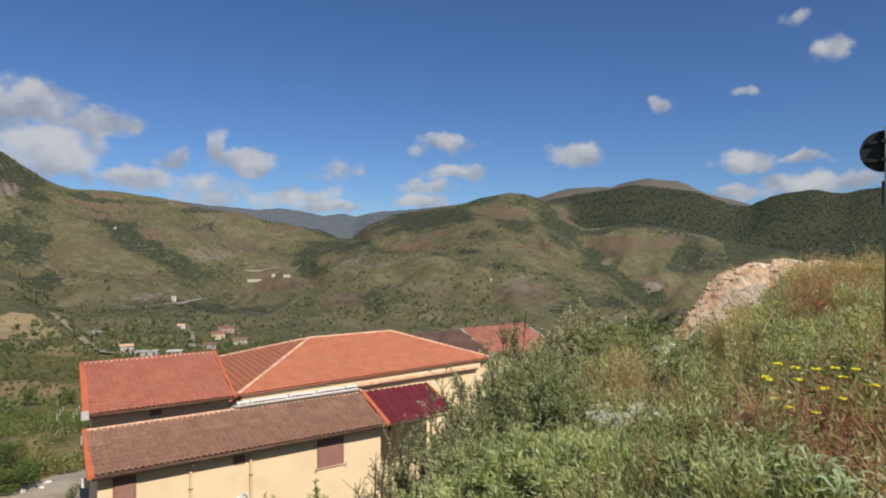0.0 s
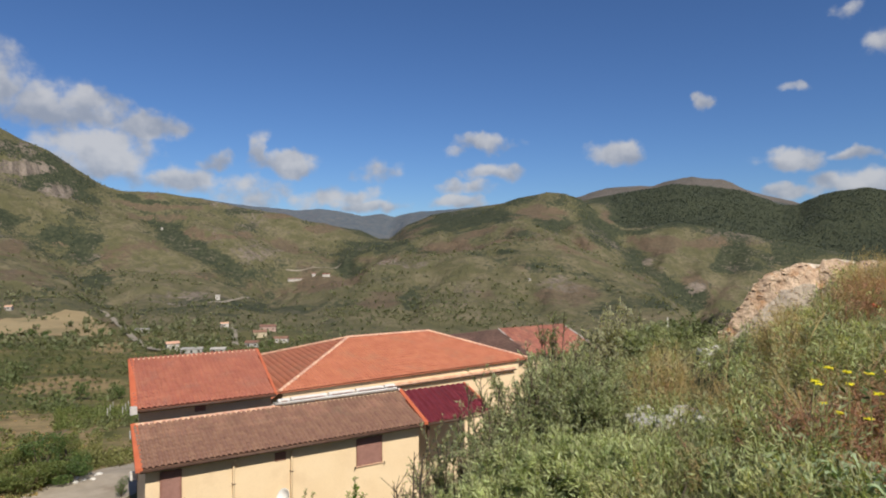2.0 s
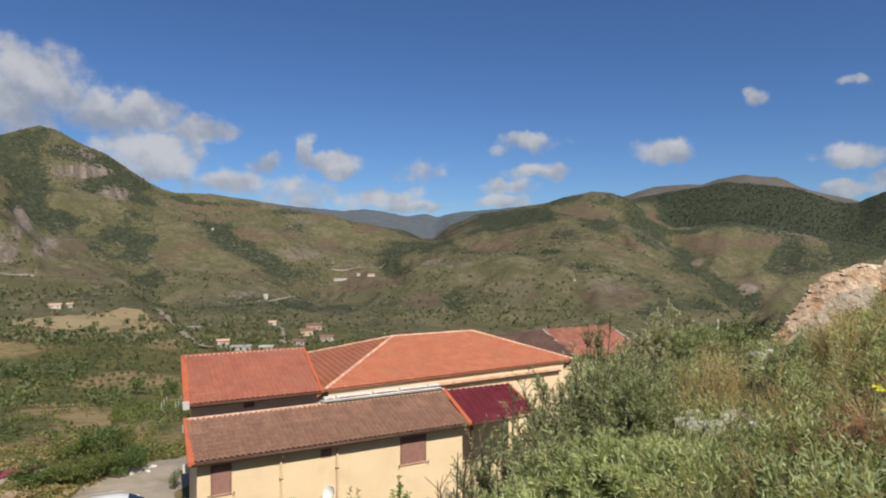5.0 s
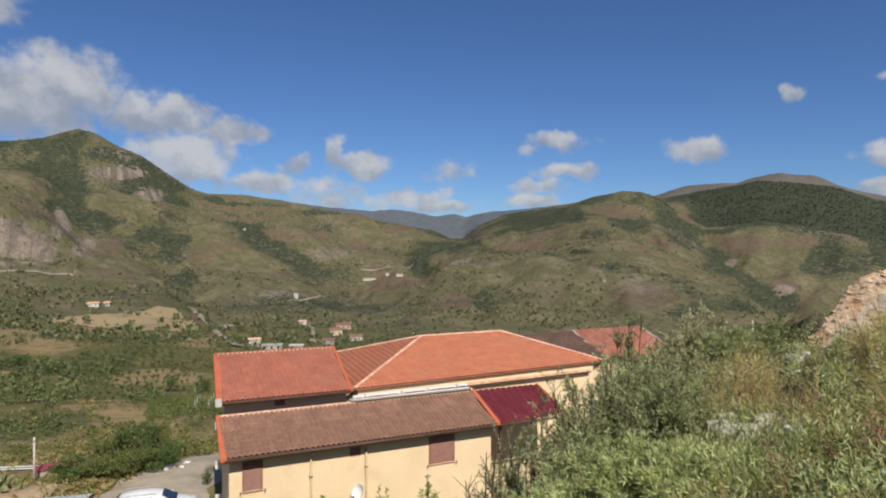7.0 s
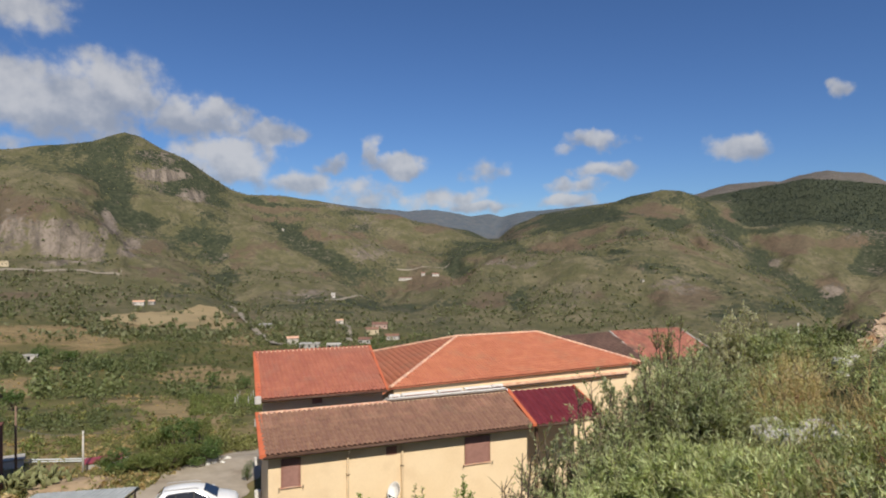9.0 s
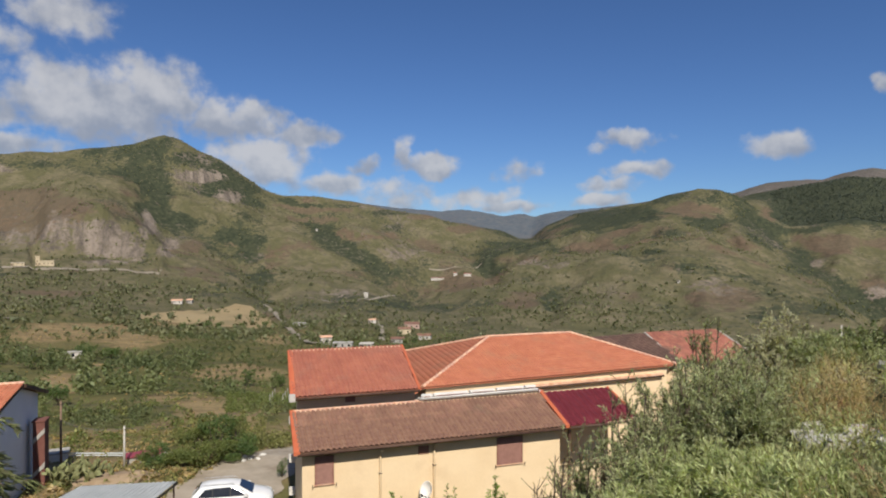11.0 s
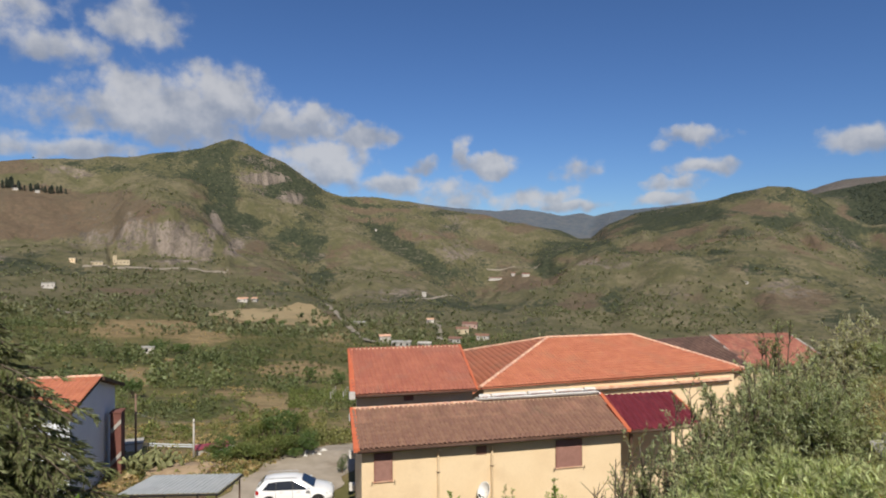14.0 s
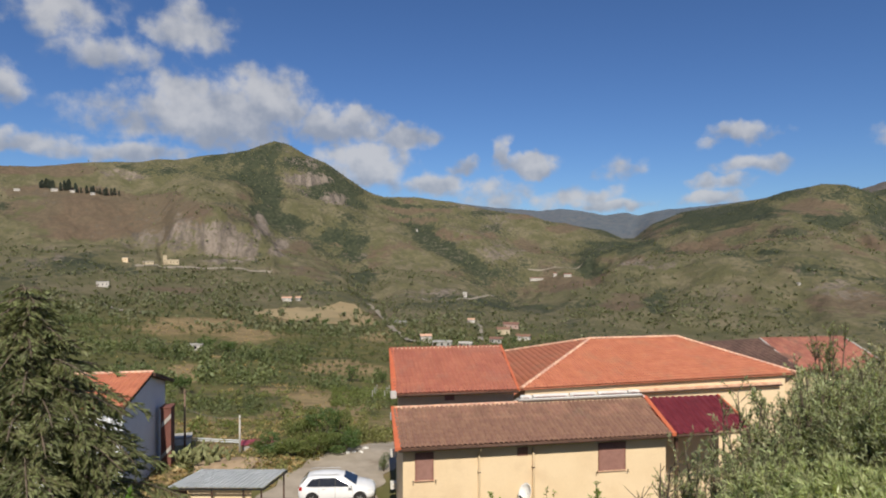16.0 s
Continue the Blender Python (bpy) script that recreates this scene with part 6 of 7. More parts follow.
def rock_mesh(name, seed, size, material, flat=0.7):
    rng = random.Random(seed)
    bm = bmesh.new()
    bmesh.ops.create_icosphere(bm, subdivisions=1, radius=0.5)
    for v in bm.verts:
        v.co = Vector([math.copysign(abs(c) ** 0.7, c) * 0.75 for c in v.co]) * rng.uniform(0.75, 1.2)
        v.co = Vector((v.co.x * size[0], v.co.y * size[1], v.co.z * size[2] * flat))
    me = bpy.data.meshes.new(name)
    bm.to_mesh(me)
    bm.free()
    me.materials.append(material)
    return me


def build_ruined_wall():
    """A broken rubble wall: plastered face, torn end and top with bare stones."""
    base = polar(-26.0, 12.6)
    m = pose(base.x, base.y, 0, 0, 0, -6)
    w = thing("ruined_wall", m, "ruined rubble stone wall with a broken slanting end", "wall")
    rng = random.Random(3)
    edge = [(-2.05, 12.05), (-1.75, 12.5), (-1.5, 12.75), (-1.25, 13.1), (-0.98, 13.5), (-0.72, 13.92), (-0.52, 14.18), (-0.3, 14.22), (0.0, 14.34), (0.18, 14.32), (0.24, 14.25), (0.36, 14.25), (0.42, 14.36), (0.75, 14.36), (1.2, 14.38), (2.0, 14.3), (3.2, 14.25)]
    thick = 0.55
    # resample the broken outline, then step inwards over the torn core to the plastered face
    at_x, at_z = np.array(edge).T
    run = np.concatenate([[0], np.cumsum(np.hypot(np.diff(at_x), np.diff(at_z)))])
    t = np.linspace(0, run[-1], 150)
    ex, ez = np.interp(t, run, at_x), np.interp(t, run, at_z)
    smooth = lambda a: np.convolve(np.pad(a, 12, "edge"), np.ones(25) / 25, "valid")
    dx, dz = np.gradient(smooth(ex)), np.gradient(smooth(ez))
    nx, nz = dz / np.hypot(dx, dz), -dx / np.hypot(dx, dz)
    steps = np.array([0, 0.04, 0.08, 0.12, 0.17, 0.22, 0.27, 0.32, 0.37, 0.42])
    wide = np.interp(t, [0, 0.5, 1.6, 2.4, 3.2, run[-1]], [0.2, 0.28, 0.45, 0.9, 0.85, 0.6])
    T, S = np.meshgrid(t, steps, indexing="ij")
    inn = S * wide[:, None]
    crag = fractal(T, S, 0.30, 71, 4) + 0.7 * fractal(T, S, 0.11, 73, 3, True)
    gx = ex[:, None] + nx[:, None] * inn
    gz = ez[:, None] + nz[:, None] * inn + 0.05 * crag * (S < 0.3)
    gy = 0.13 * (1 - S / 0.42) + 0.040 * crag * (S < 0.40)
    rows, cols = gx.shape
    a, b = np.meshgrid(np.arange(rows - 1), np.arange(cols - 1), indexing="ij")
    a = (a * cols + b).ravel()
    torn = mesh_of("broken_core", np.stack([gx, gy, gz], -1).reshape(-1, 3), np.stack([a, a + 1, a + cols + 1, a + cols], -1), STONE)
    part("broken_core", torn, STONE, w, "orange broken rubble core")
    bm = bmesh.new()
    front = [bm.verts.new((gx[k, -1], gy[k, -1], gz[k, -1])) for k in range(rows)]
    crest = [bm.verts.new((gx[k, 0], gy[k, 0], gz[k, 0])) for k in range(rows)]
    back = [bm.verts.new((ex[k] + 0.42, thick, gz[k, 0] - 0.04)) for k in range(rows)]
    f0, f1 = bm.verts.new((3.2, 0, 11.6)), bm.verts.new((-2.05, 0, 11.6))
    b0, b1 = bm.verts.new((3.62, thick, 11.6)), bm.verts.new((-1.63, thick, 11.6))
    bm.faces.new([*front, f0, f1]), bm.faces.new([*back[::-1], b1, b0])
    for k in range(rows - 1):
        bm.faces.new((crest[k], back[k], back[k + 1], crest[k + 1]))
    part("core", bm, MORTAR, w, "weathered lime plaster and mortar")
    kinds = [rock_mesh("stone", 40 + k, (0.13, 0.12, 0.09), STONE) for k in range(7)]
    # single stones that still stand out of the torn end and the top
    for i in range(170):
        k, c = rng.randrange(rows), rng.randrange(7)
        if t[k] > 2.6 and rng.random() < 0.6:
            continue
        ob = part("stone", kinds[rng.randrange(7)], STONE, w)
        sc = rng.uniform(0.45, 1.05)
        ob.matrix_local = pose(gx[k, c], gy[k, c] + 0.02, gz[k, c] - 0.01, rng.uniform(-25, 25), rng.uniform(-35, 35), rng.uniform(0, 360)) @ Matrix.Diagonal((sc * 1.2, sc, sc * 0.7, 1))
    # small stones left in the face
    for i in range(110):
        k = rng.randrange(4, 100)
        dig = rng.random() ** 1.3 * 0.7
        ob = part("stone", kinds[rng.randrange(7)], PALE if i % 3 else STONE, w)
        sc = rng.uniform(0.3, 0.7)
        ob.matrix_local = pose(gx[k, -1] + nx[k] * dig, 0.0, gz[k, -1] + nz[k] * dig, rng.uniform(-20, 20), rng.uniform(-20, 20), rng.uniform(-20, 20)) @ Matrix.Diagonal((sc * 1.3, sc * 0.4, sc * 0.75, 1))


def build_rubble():
    rng = random.Random(21)
    spots = [(-15.0 + rng.gauss(0, 0.9), -14.8 + rng.gauss(0, 0.45)) for _ in range(22)] + [(-18 + rng.gauss(0, 1.0), -14.4 + rng.gauss(0, 0.5)) for _ in range(14)] + \
            [(-19 + rng.gauss(0, 0.6), -9.2 + rng.gauss(0, 0.4)) for _ in range(7)] + [(-26.8, -5.2), (-31.8, -7.0), (-30.2, -7.6)]
    for i, (az, el) in enumerate(spots):
        p = on_slope(az, el, 4)
        s = 0.07 + 0.20 * rng.random() ** 2
        ob = tagged(new("rubble_stone", rock_mesh("rubble_stone", 300 + i, (s * 1.4, s, s), PALE)), "pale broken rubble stone on the slope", "stone", "rubble")
        ob.matrix_world = pose(p.x, p.y, p.z + s * 0.2, rng.uniform(-20, 20), rng.uniform(-20, 20), rng.uniform(0, 360))
    p = on_slope(-34.6, -18.9, 3)
    ob = tagged(new("boulder", rock_mesh("boulder", 77, (0.34, 0.3, 0.42), PALE, 1.0)), "pale grey boulder among withered weeds", "stone")
    ob.matrix_world = at(p)


def build_sign():
    p = polar(-34.9, 7.6, -0.1)
    s = thing("road_sign", pose(p.x, p.y, p.z, 0, 0, 35 - 70), "round road sign seen from behind on a grey post", "road sign")
    up = EYE + 7.6 * math.tan(radians(7.17)) - p.z
    part("post", tube([(0.02, -0.045, 0), (0.02, -0.045, up + 0.24)], 0.021, 12), GREENPOST, s, smooth=True)
    disc = part("disc", tube([(0, -0.012, up), (0, 0.0, up), (0, 0.012, up)], (0.20, 0.207, 0.20), 40), DARKSIGN, s, "dark grey back of the round sign")
    for k in (-0.09, 0.09):
        part("bracket", box((-0.14, -0.03, up + k - 0.015), (0.14, -0.012, up + k + 0.015)), DARKSIGN, disc)
        part("clamp", box((-0.03, -0.07, up + k - 0.02), (0.07, -0.02, up + k + 0.02), 0.005), DARKSIGN, disc)
    part("plate", box((-0.025, 0.0, up - 0.52), (0.35, 0.02, up - 0.29), 0.006), DARKSIGN, s, "dark back of a small plate")


# ---------------------------------------------------------------- houses and yard
def build_far_house():
    base = (42.0, 50.0)
    h = thing("neighbour_house", pose_uv(*base, -1.0), "house with weathered red-brown tiled roof", "house")
    L = lambda u, v, z: Vector((u - base[0], v - base[1], z + 1.0))
    part("wall", slab([L(38.9, 47.8, 4.4), L(46.8, 47.8, 4.4), L(46.8, 56, 4.4), L(35, 56, 4.0), L(35, 50, 3.9)], 6.0), PLASTER, h)
    a, b = L(38.6, 52, 6.3), L(47.3, 52, 6.25)
    e0, e1 = L(38.6, 47.2, 4.36), L(47.6, 47.2, 4.3)
    tiled_slope(h, (e0, e1, b, a), TILE_WORN, name="worn_tiles")
    part("rear_slope", slab([a, b, L(47.6, 57, 4.3), L(38.6, 57, 4.3)], 0.1), TILE_WORN, h)
    tiled_slope(h, (L(34.0, 54.4, 5.75), L(35.4, 46.6, 3.6), e0, a), TILE_DARK, name="dark_tiles")
    for p, q in ((e0, a), (a, b), (e1, b)):
        ridge_caps(h, p + Vector((0, 0, 0.05)), q + Vector((0, 0, 0.05)), CONCRETE if p is not a else TILE_WORN, 0.11)


def build_left_house():
    base = (-15.5, 43.0)
    h = thing("blue_house", pose_uv(*base), "blue-grey house with orange tiled roof behind a conifer", "house")
    L = lambda u, v, z: Vector((u - base[0], v - base[1], z))
    bm = bmesh.new()
    prof = [(38.2, -0.5), (38.2, 5.75), (43.2, 6.4), (47.4, 5.2), (47.4, -0.5)]
    r0 = [bm.verts.new(L(-11.6, v, z)) for v, z in prof]
    r1 = [bm.verts.new(L(-20, v, z)) for v, z in prof]
    bm.faces.new(r0), bm.faces.new(r1[::-1])
    for i in range(5):
        j = (i + 1) % 5
        bm.faces.new((r0[i], r1[i], r1[j], r0[j]))
    part("wall", bm, BLUEWALL, h, "blue-grey rendered wall")
    tiled_slope(h, (L(-20.3, 37.6, 5.85), L(-11.4, 37.6, 5.85), L(-11.4, 43.2, 6.62), L(-20.3, 43.2, 6.62)), TILE_NEW, 0.3, 0.4, name="orange_tiles")
    part("rear_slope", slab([L(-11.2, 43.2, 6.62), L(-11.2, 48.2, 5.2), L(-20.3, 48.2, 5.2), L(-20.3, 43.2, 6.62)], 0.14), TILE_OLD, h)
    ridge_caps(h, L(-20.3, 43.2, 6.68), L(-11.3, 43.2, 6.68), CAP, 0.13)
    part("verge_board", slab([L(-11.42, 37.5, 5.82), L(-11.3, 37.5, 5.82), L(-11.3, 43.2, 6.6), L(-11.42, 43.2, 6.6)], 0.16), WOOD, h)
    part("rear_verge_board", slab([L(-11.3, 43.2, 6.6), L(-11.15, 43.2, 6.6), L(-11.15, 48.2, 5.18), L(-11.3, 48.2, 5.18)], 0.2), WOOD, h)
    b = thing("red_brown_shed", pose_uv(-10.75, 45.3), "narrow red-brown rendered wall beside the blue house", "shed")
    part("wall", box((-0.5, -0.5, -0.5), (0.15, 0.5, 3.9), 0.02), BRICKRED, b)
    part("coping", box((-0.55, -0.55, 3.9), (0.2, 0.55, 3.98), 0.01), BRICKRED, b)
    for z in (0.5, 2.6):
        part("stair_stringer", slab([(-0.5, -0.56, z + 0.25), (0.16, -0.56, z + 0.95), (0.16, -0.505, z + 0.95), (-0.5, -0.505, z + 0.25)], 0.3), CONCRETE, b, "grey concrete stair edge")


def build_carport():
    base = (-5.3, 34.6)
    c = thing("carport", pose_uv(*base), "carport with a grey ribbed sheet-metal roof", "carport")
    L = lambda u, v, z: Vector((u - base[0], v - base[1], z))
    q = [L(-8.2, 33.9, 2.5), L(-3.4, 33.0, 2.5), L(-2.4, 35.35, 2.56), L(-6.95, 36.2, 2.56)]
    bm = bmesh.new()
    n = 60
    rows = [[bm.verts.new(p.lerp(r, i / n) + Vector((0, 0, 0.03 if i % 3 == 0 else 0))) for i in range(n + 1)] for p, r in ((q[0], q[1]), (q[3], q[2]))]
    for i in range(n):
        bm.faces.new((rows[0][i], rows[0][i + 1], rows[1][i + 1], rows[1][i]))
    bmesh.ops.solidify(bm, geom=bm.faces[:], thickness=0.03)
    part("roof", bm, ZINC, c, "grey ribbed metal sheet")
    for p, r in ((q[0], q[1]), (q[3], q[2]), (q[1], q[2]), (q[0], q[3])):
        part("edge_beam", tube([p - Vector((0, 0, 0.08)), r - Vector((0, 0, 0.08))], 0.05, 4), DARKSIGN, c)
    for k, p in enumerate((*q, q[0].lerp(q[1], 0.45), q[0].lerp(q[1], 0.8))):
        s = p.lerp((q[0] + q[2]) / 2, 0.06)
        part("post", tube([Vector((s.x, s.y, 0)), Vector((s.x, s.y, p.z - 0.05))], 0.045, 8), WOOD, c)
    a, b = q[0].lerp(q[1], 0.2), q[0].lerp(q[1], 0.86)
    part("canvas_side", slab([a + Vector((0, 0.45, -0.2)), b + Vector((0, 0.45, -0.2)), b + Vector((0, 0.5, -0.2)), a + Vector((0, 0.5, -0.2))], 2.0), PLASTER, c, "cream canvas side screen")
    a = q[0].lerp(q[1], 0.04)
    part("door", slab([a + Vector((0, 0.25, -0.25)), a + Vector((0.75, 0.1, -0.25)), a + Vector((0.75, 0.16, -0.25)), a + Vector((0, 0.31, -0.25))], 2.0), WOOD, c, "dark brown wooden door")


def build_car():
    """A white estate-like hatchback seen from its side."""
    m = pose(-21.2, 30.85, 0.0, 0, 0, 28.6)
    c = thing("car", m, "white family hatchback parked on the yard", "car")
    # outlines across the length: x, sill, belt, half width at belt, roof, half width at roof
    rows = ((-2.17, 0.42, 0.72, 0.66, 0.78, 0.60), (-2.12, 0.30, 0.92, 0.80, 0.98, 0.70), (-2.0, 0.25, 0.98, 0.85, 1.12, 0.70), (-1.72, 0.22, 0.99, 0.88, 1.40, 0.62), (-1.35, 0.21, 0.98, 0.89, 1.50, 0.60),
            (-0.7, 0.20, 0.97, 0.90, 1.545, 0.60), (-0.05, 0.20, 0.96, 0.90, 1.53, 0.60), (0.4, 0.20, 0.95, 0.90, 1.43, 0.61), (0.8, 0.20, 0.94, 0.90, 1.22, 0.68), (1.15, 0.20, 0.92, 0.89, 1.02, 0.74),
            (1.6, 0.22, 0.86, 0.86, 0.92, 0.72), (1.95, 0.26, 0.74, 0.80, 0.81, 0.66), (2.12, 0.30, 0.64, 0.72, 0.70, 0.58), (2.2, 0.38, 0.54, 0.58, 0.60, 0.48))
    bm = bmesh.new()
    loops = []
    for x, s, b, wb, r, wr in rows:
        pts = [(-wb * 0.92, s), (-wb, s + 0.22), (-wb, b), (-wr, r - 0.05), (-wr * 0.8, r), (0, r + 0.025), (wr * 0.8, r), (wr, r - 0.05), (wb, b), (wb, s + 0.22), (wb * 0.92, s)]
        loops.append([bm.verts.new((x, y, z)) for y, z in pts])
    for a, b in zip(loops, loops[1:]):
        for k in range(11):
            bm.faces.new((a[k], b[k], b[(k + 1) % 11], a[(k + 1) % 11]))
    bm.faces.new(loops[0][::-1]), bm.faces.new(loops[-1])
    body = part("body", bm, CARPAINT, c, "white painted body", smooth=False)
    body.data.polygons.foreach_set("use_smooth", [len(p.vertices) == 4 for p in body.data.polygons])

    def pane(name, pts, parent=c, mat=GLASS, lift=0.006):
        vs = [Vector(p) for p in pts]
        nrm = (vs[1] - vs[0]).cross(vs[-1] - vs[0]).normalized()
        mid = sum(vs, Vector()) / len(vs)
        if nrm.dot(mid - Vector((0, 0, 0.6))) < 0:
            nrm = -nrm
        bm = bmesh.new()
        up = [bm.verts.new(v + nrm * lift) for v in vs]
        lo = [bm.verts.new(v - nrm * 0.01) for v in vs]
        bm.faces.new(up), bm.faces.new(lo[::-1])
        for i in range(len(vs)):
            j = (i + 1) % len(vs)
            bm.faces.new((up[i], lo[i], lo[j], up[j]))
        return part(name, bm, mat, parent)

    for s in (-1, 1):
        pane("side_window", [(-1.72, s * 0.875, 1.03), (-1.0, s * 0.89, 1.01), (-1.0, s * 0.665, 1.41), (-1.4, s * 0.67, 1.37)])
        pane("side_window", [(-0.95, s * 0.89, 1.01), (-0.08, s * 0.89, 1.0), (-0.08, s * 0.655, 1.43), (-0.95, s * 0.66, 1.42)])
        pane("side_window", [(-0.02, s * 0.89, 1.0), (0.9, s * 0.875, 0.98), (0.55, s * 0.72, 1.25), (0.2, s * 0.665, 1.39), (-0.02, s * 0.655, 1.43)])
        for x0, x1, x2, x3 in ((-1.01, -0.94, -0.94, -1.01), (-0.09, -0.01, -0.01, -0.09)):
            pane("window_pillar", [(x0, s * 0.888, 1.0), (x1, s * 0.888, 1.0), (x2, s * 0.658, 1.42), (x3, s * 0.658, 1.42)], c, DARKSIGN, 0.004)
        for x in (-0.98, -0.05, 0.95):
            part("door_seam", box((x - 0.006, s * 0.9 - 0.006, 0.35), (x + 0.006, s * 0.9 + 0.006, 0.98)), DARKSIGN, c)
        for x in (-0.8, 0.15):
            part("door_handle", box((x, s * 0.9 - 0.02, 0.86), (x + 0.2, s * 0.9 + 0.02, 0.895), 0.008), ALLOY, c)
        mir = part("mirror", box((0.72, s * 0.93 - 0.02, 1.0), (0.88, s * 1.02 + 0.06 * s, 1.13), 0.03), CARPAINT, c)
        part("mirror_glass", box((0.712, s * 0.95 - 0.01, 1.02), (0.722, s * 1.02 + 0.04 * s, 1.11)), GLASS, mir)
        pane("headlight", [(1.85, s * 0.84, 0.68), (2.08, s * 0.70, 0.62), (2.05, s * 0.68, 0.74), (1.75, s * 0.85, 0.80)], c, LAMP, 0.012)
        pane("tail_light", [(-2.08, s * 0.83, 0.78), (-1.93, s * 0.885, 0.82), (-1.93, s * 0.88, 1.02), (-2.1, s * 0.80, 1.0)], c, RED_LAMP, 0.012)
        part("roof_rail", tube([(-1.6, s * 0.56, 1.54), (-1.5, s * 0.57, 1.60), (0.0, s * 0.57, 1.60), (0.15, s * 0.56, 1.56)], 0.018, 6), ALLOY, c)
        part("sill_trim", box((-1.0, s * 0.88 - 0.02, 0.2), (1.0, s * 0.88 + 0.02, 0.3), 0.01), DARKSIGN, c)
        for x in (-1.35, 1.35):
            part("wheel_arch", tube([(x, s * 0.80, 0.34), (x, s * 0.905, 0.34)], 0.385, 28), RUBBER, c)
            wh = part("wheel", tube([(x, s * 0.72, 0.32), (x, s * 0.915, 0.32)], 0.32, 28), RUBBER, c, "black tyre")
            part("rim", tube([(x, s * 0.915, 0.32), (x, s * 0.925, 0.32)], (0.22, 0.21), 24), DARKSIGN, wh)
            for k in range(5):
                a = k * math.tau / 5
                part("spoke", tube([(x, s * 0.93, 0.32), (x + 0.2 * math.cos(a), s * 0.93, 0.32 + 0.2 * math.sin(a))], (0.03, 0.022), 5), ALLOY, wh)
    pane("windscreen", [(1.12, -0.68, 1.04), (1.12, 0.68, 1.04), (0.42, 0.52, 1.44), (0.42, -0.52, 1.44)], lift=0.02)
    pane("rear_window", [(-2.0, -0.62, 1.10), (-2.0, 0.62, 1.10), (-1.7, 0.52, 1.42), (-1.7, -0.52, 1.42)], lift=0.02)
    part("grille", box((2.12, -0.42, 0.42), (2.2, 0.42, 0.56), 0.02), DARKSIGN, c)
    part("rear_plate", box((-2.185, -0.26, 0.62), (-2.165, 0.26, 0.73), 0.004), WHITE, c)


def strip(name, line, width, material, label, category, lift=0.05, cross=6):
    """A way laid over the ground along a line of places."""
    pts = [Vector((p[0], p[1], 0)) for p in line]
    fine = []
    for i in range(len(pts) - 1):
        p0, p1, p2, p3 = pts[max(i - 1, 0)], pts[i], pts[i + 1], pts[min(i + 2, len(pts) - 1)]
        for k in range(10):
            t = k / 10
            fine.append(0.5 * (2 * p1 + (p2 - p0) * t + (2 * p0 - 5 * p1 + 4 * p2 - p3) * t * t + (3 * p1 - p0 - 3 * p2 + p3) * t ** 3))
    fine.append(pts[-1])
    v, f = [], []
    for i, p in enumerate(fine):
        d = (fine[min(i + 1, len(fine) - 1)] - fine[max(i - 1, 0)]).normalized()
        s = Vector((d.y, -d.x, 0))
        w = width[0] + (width[1] - width[0]) * i / (len(fine) - 1)
        for k in range(cross + 1):
            q = p + s * w * (k / cross - 0.5) * (1 + 0.08 * math.sin(i * 1.3 + k))
            v.append((q.x, q.y, 0))
    v = np.array(v)
    v[:, 2] = height(v[:, 0], v[:, 1]) + lift
    n = cross + 1
    for i in range(len(fine) - 1):
        f += [(i * n + k, i * n + k + 1, (i + 1) * n + k + 1, (i + 1) * n + k) for k in range(cross)]
    return tagged(new(name, mesh_of(name, v, f, material, True)), label, category, kind="structure")


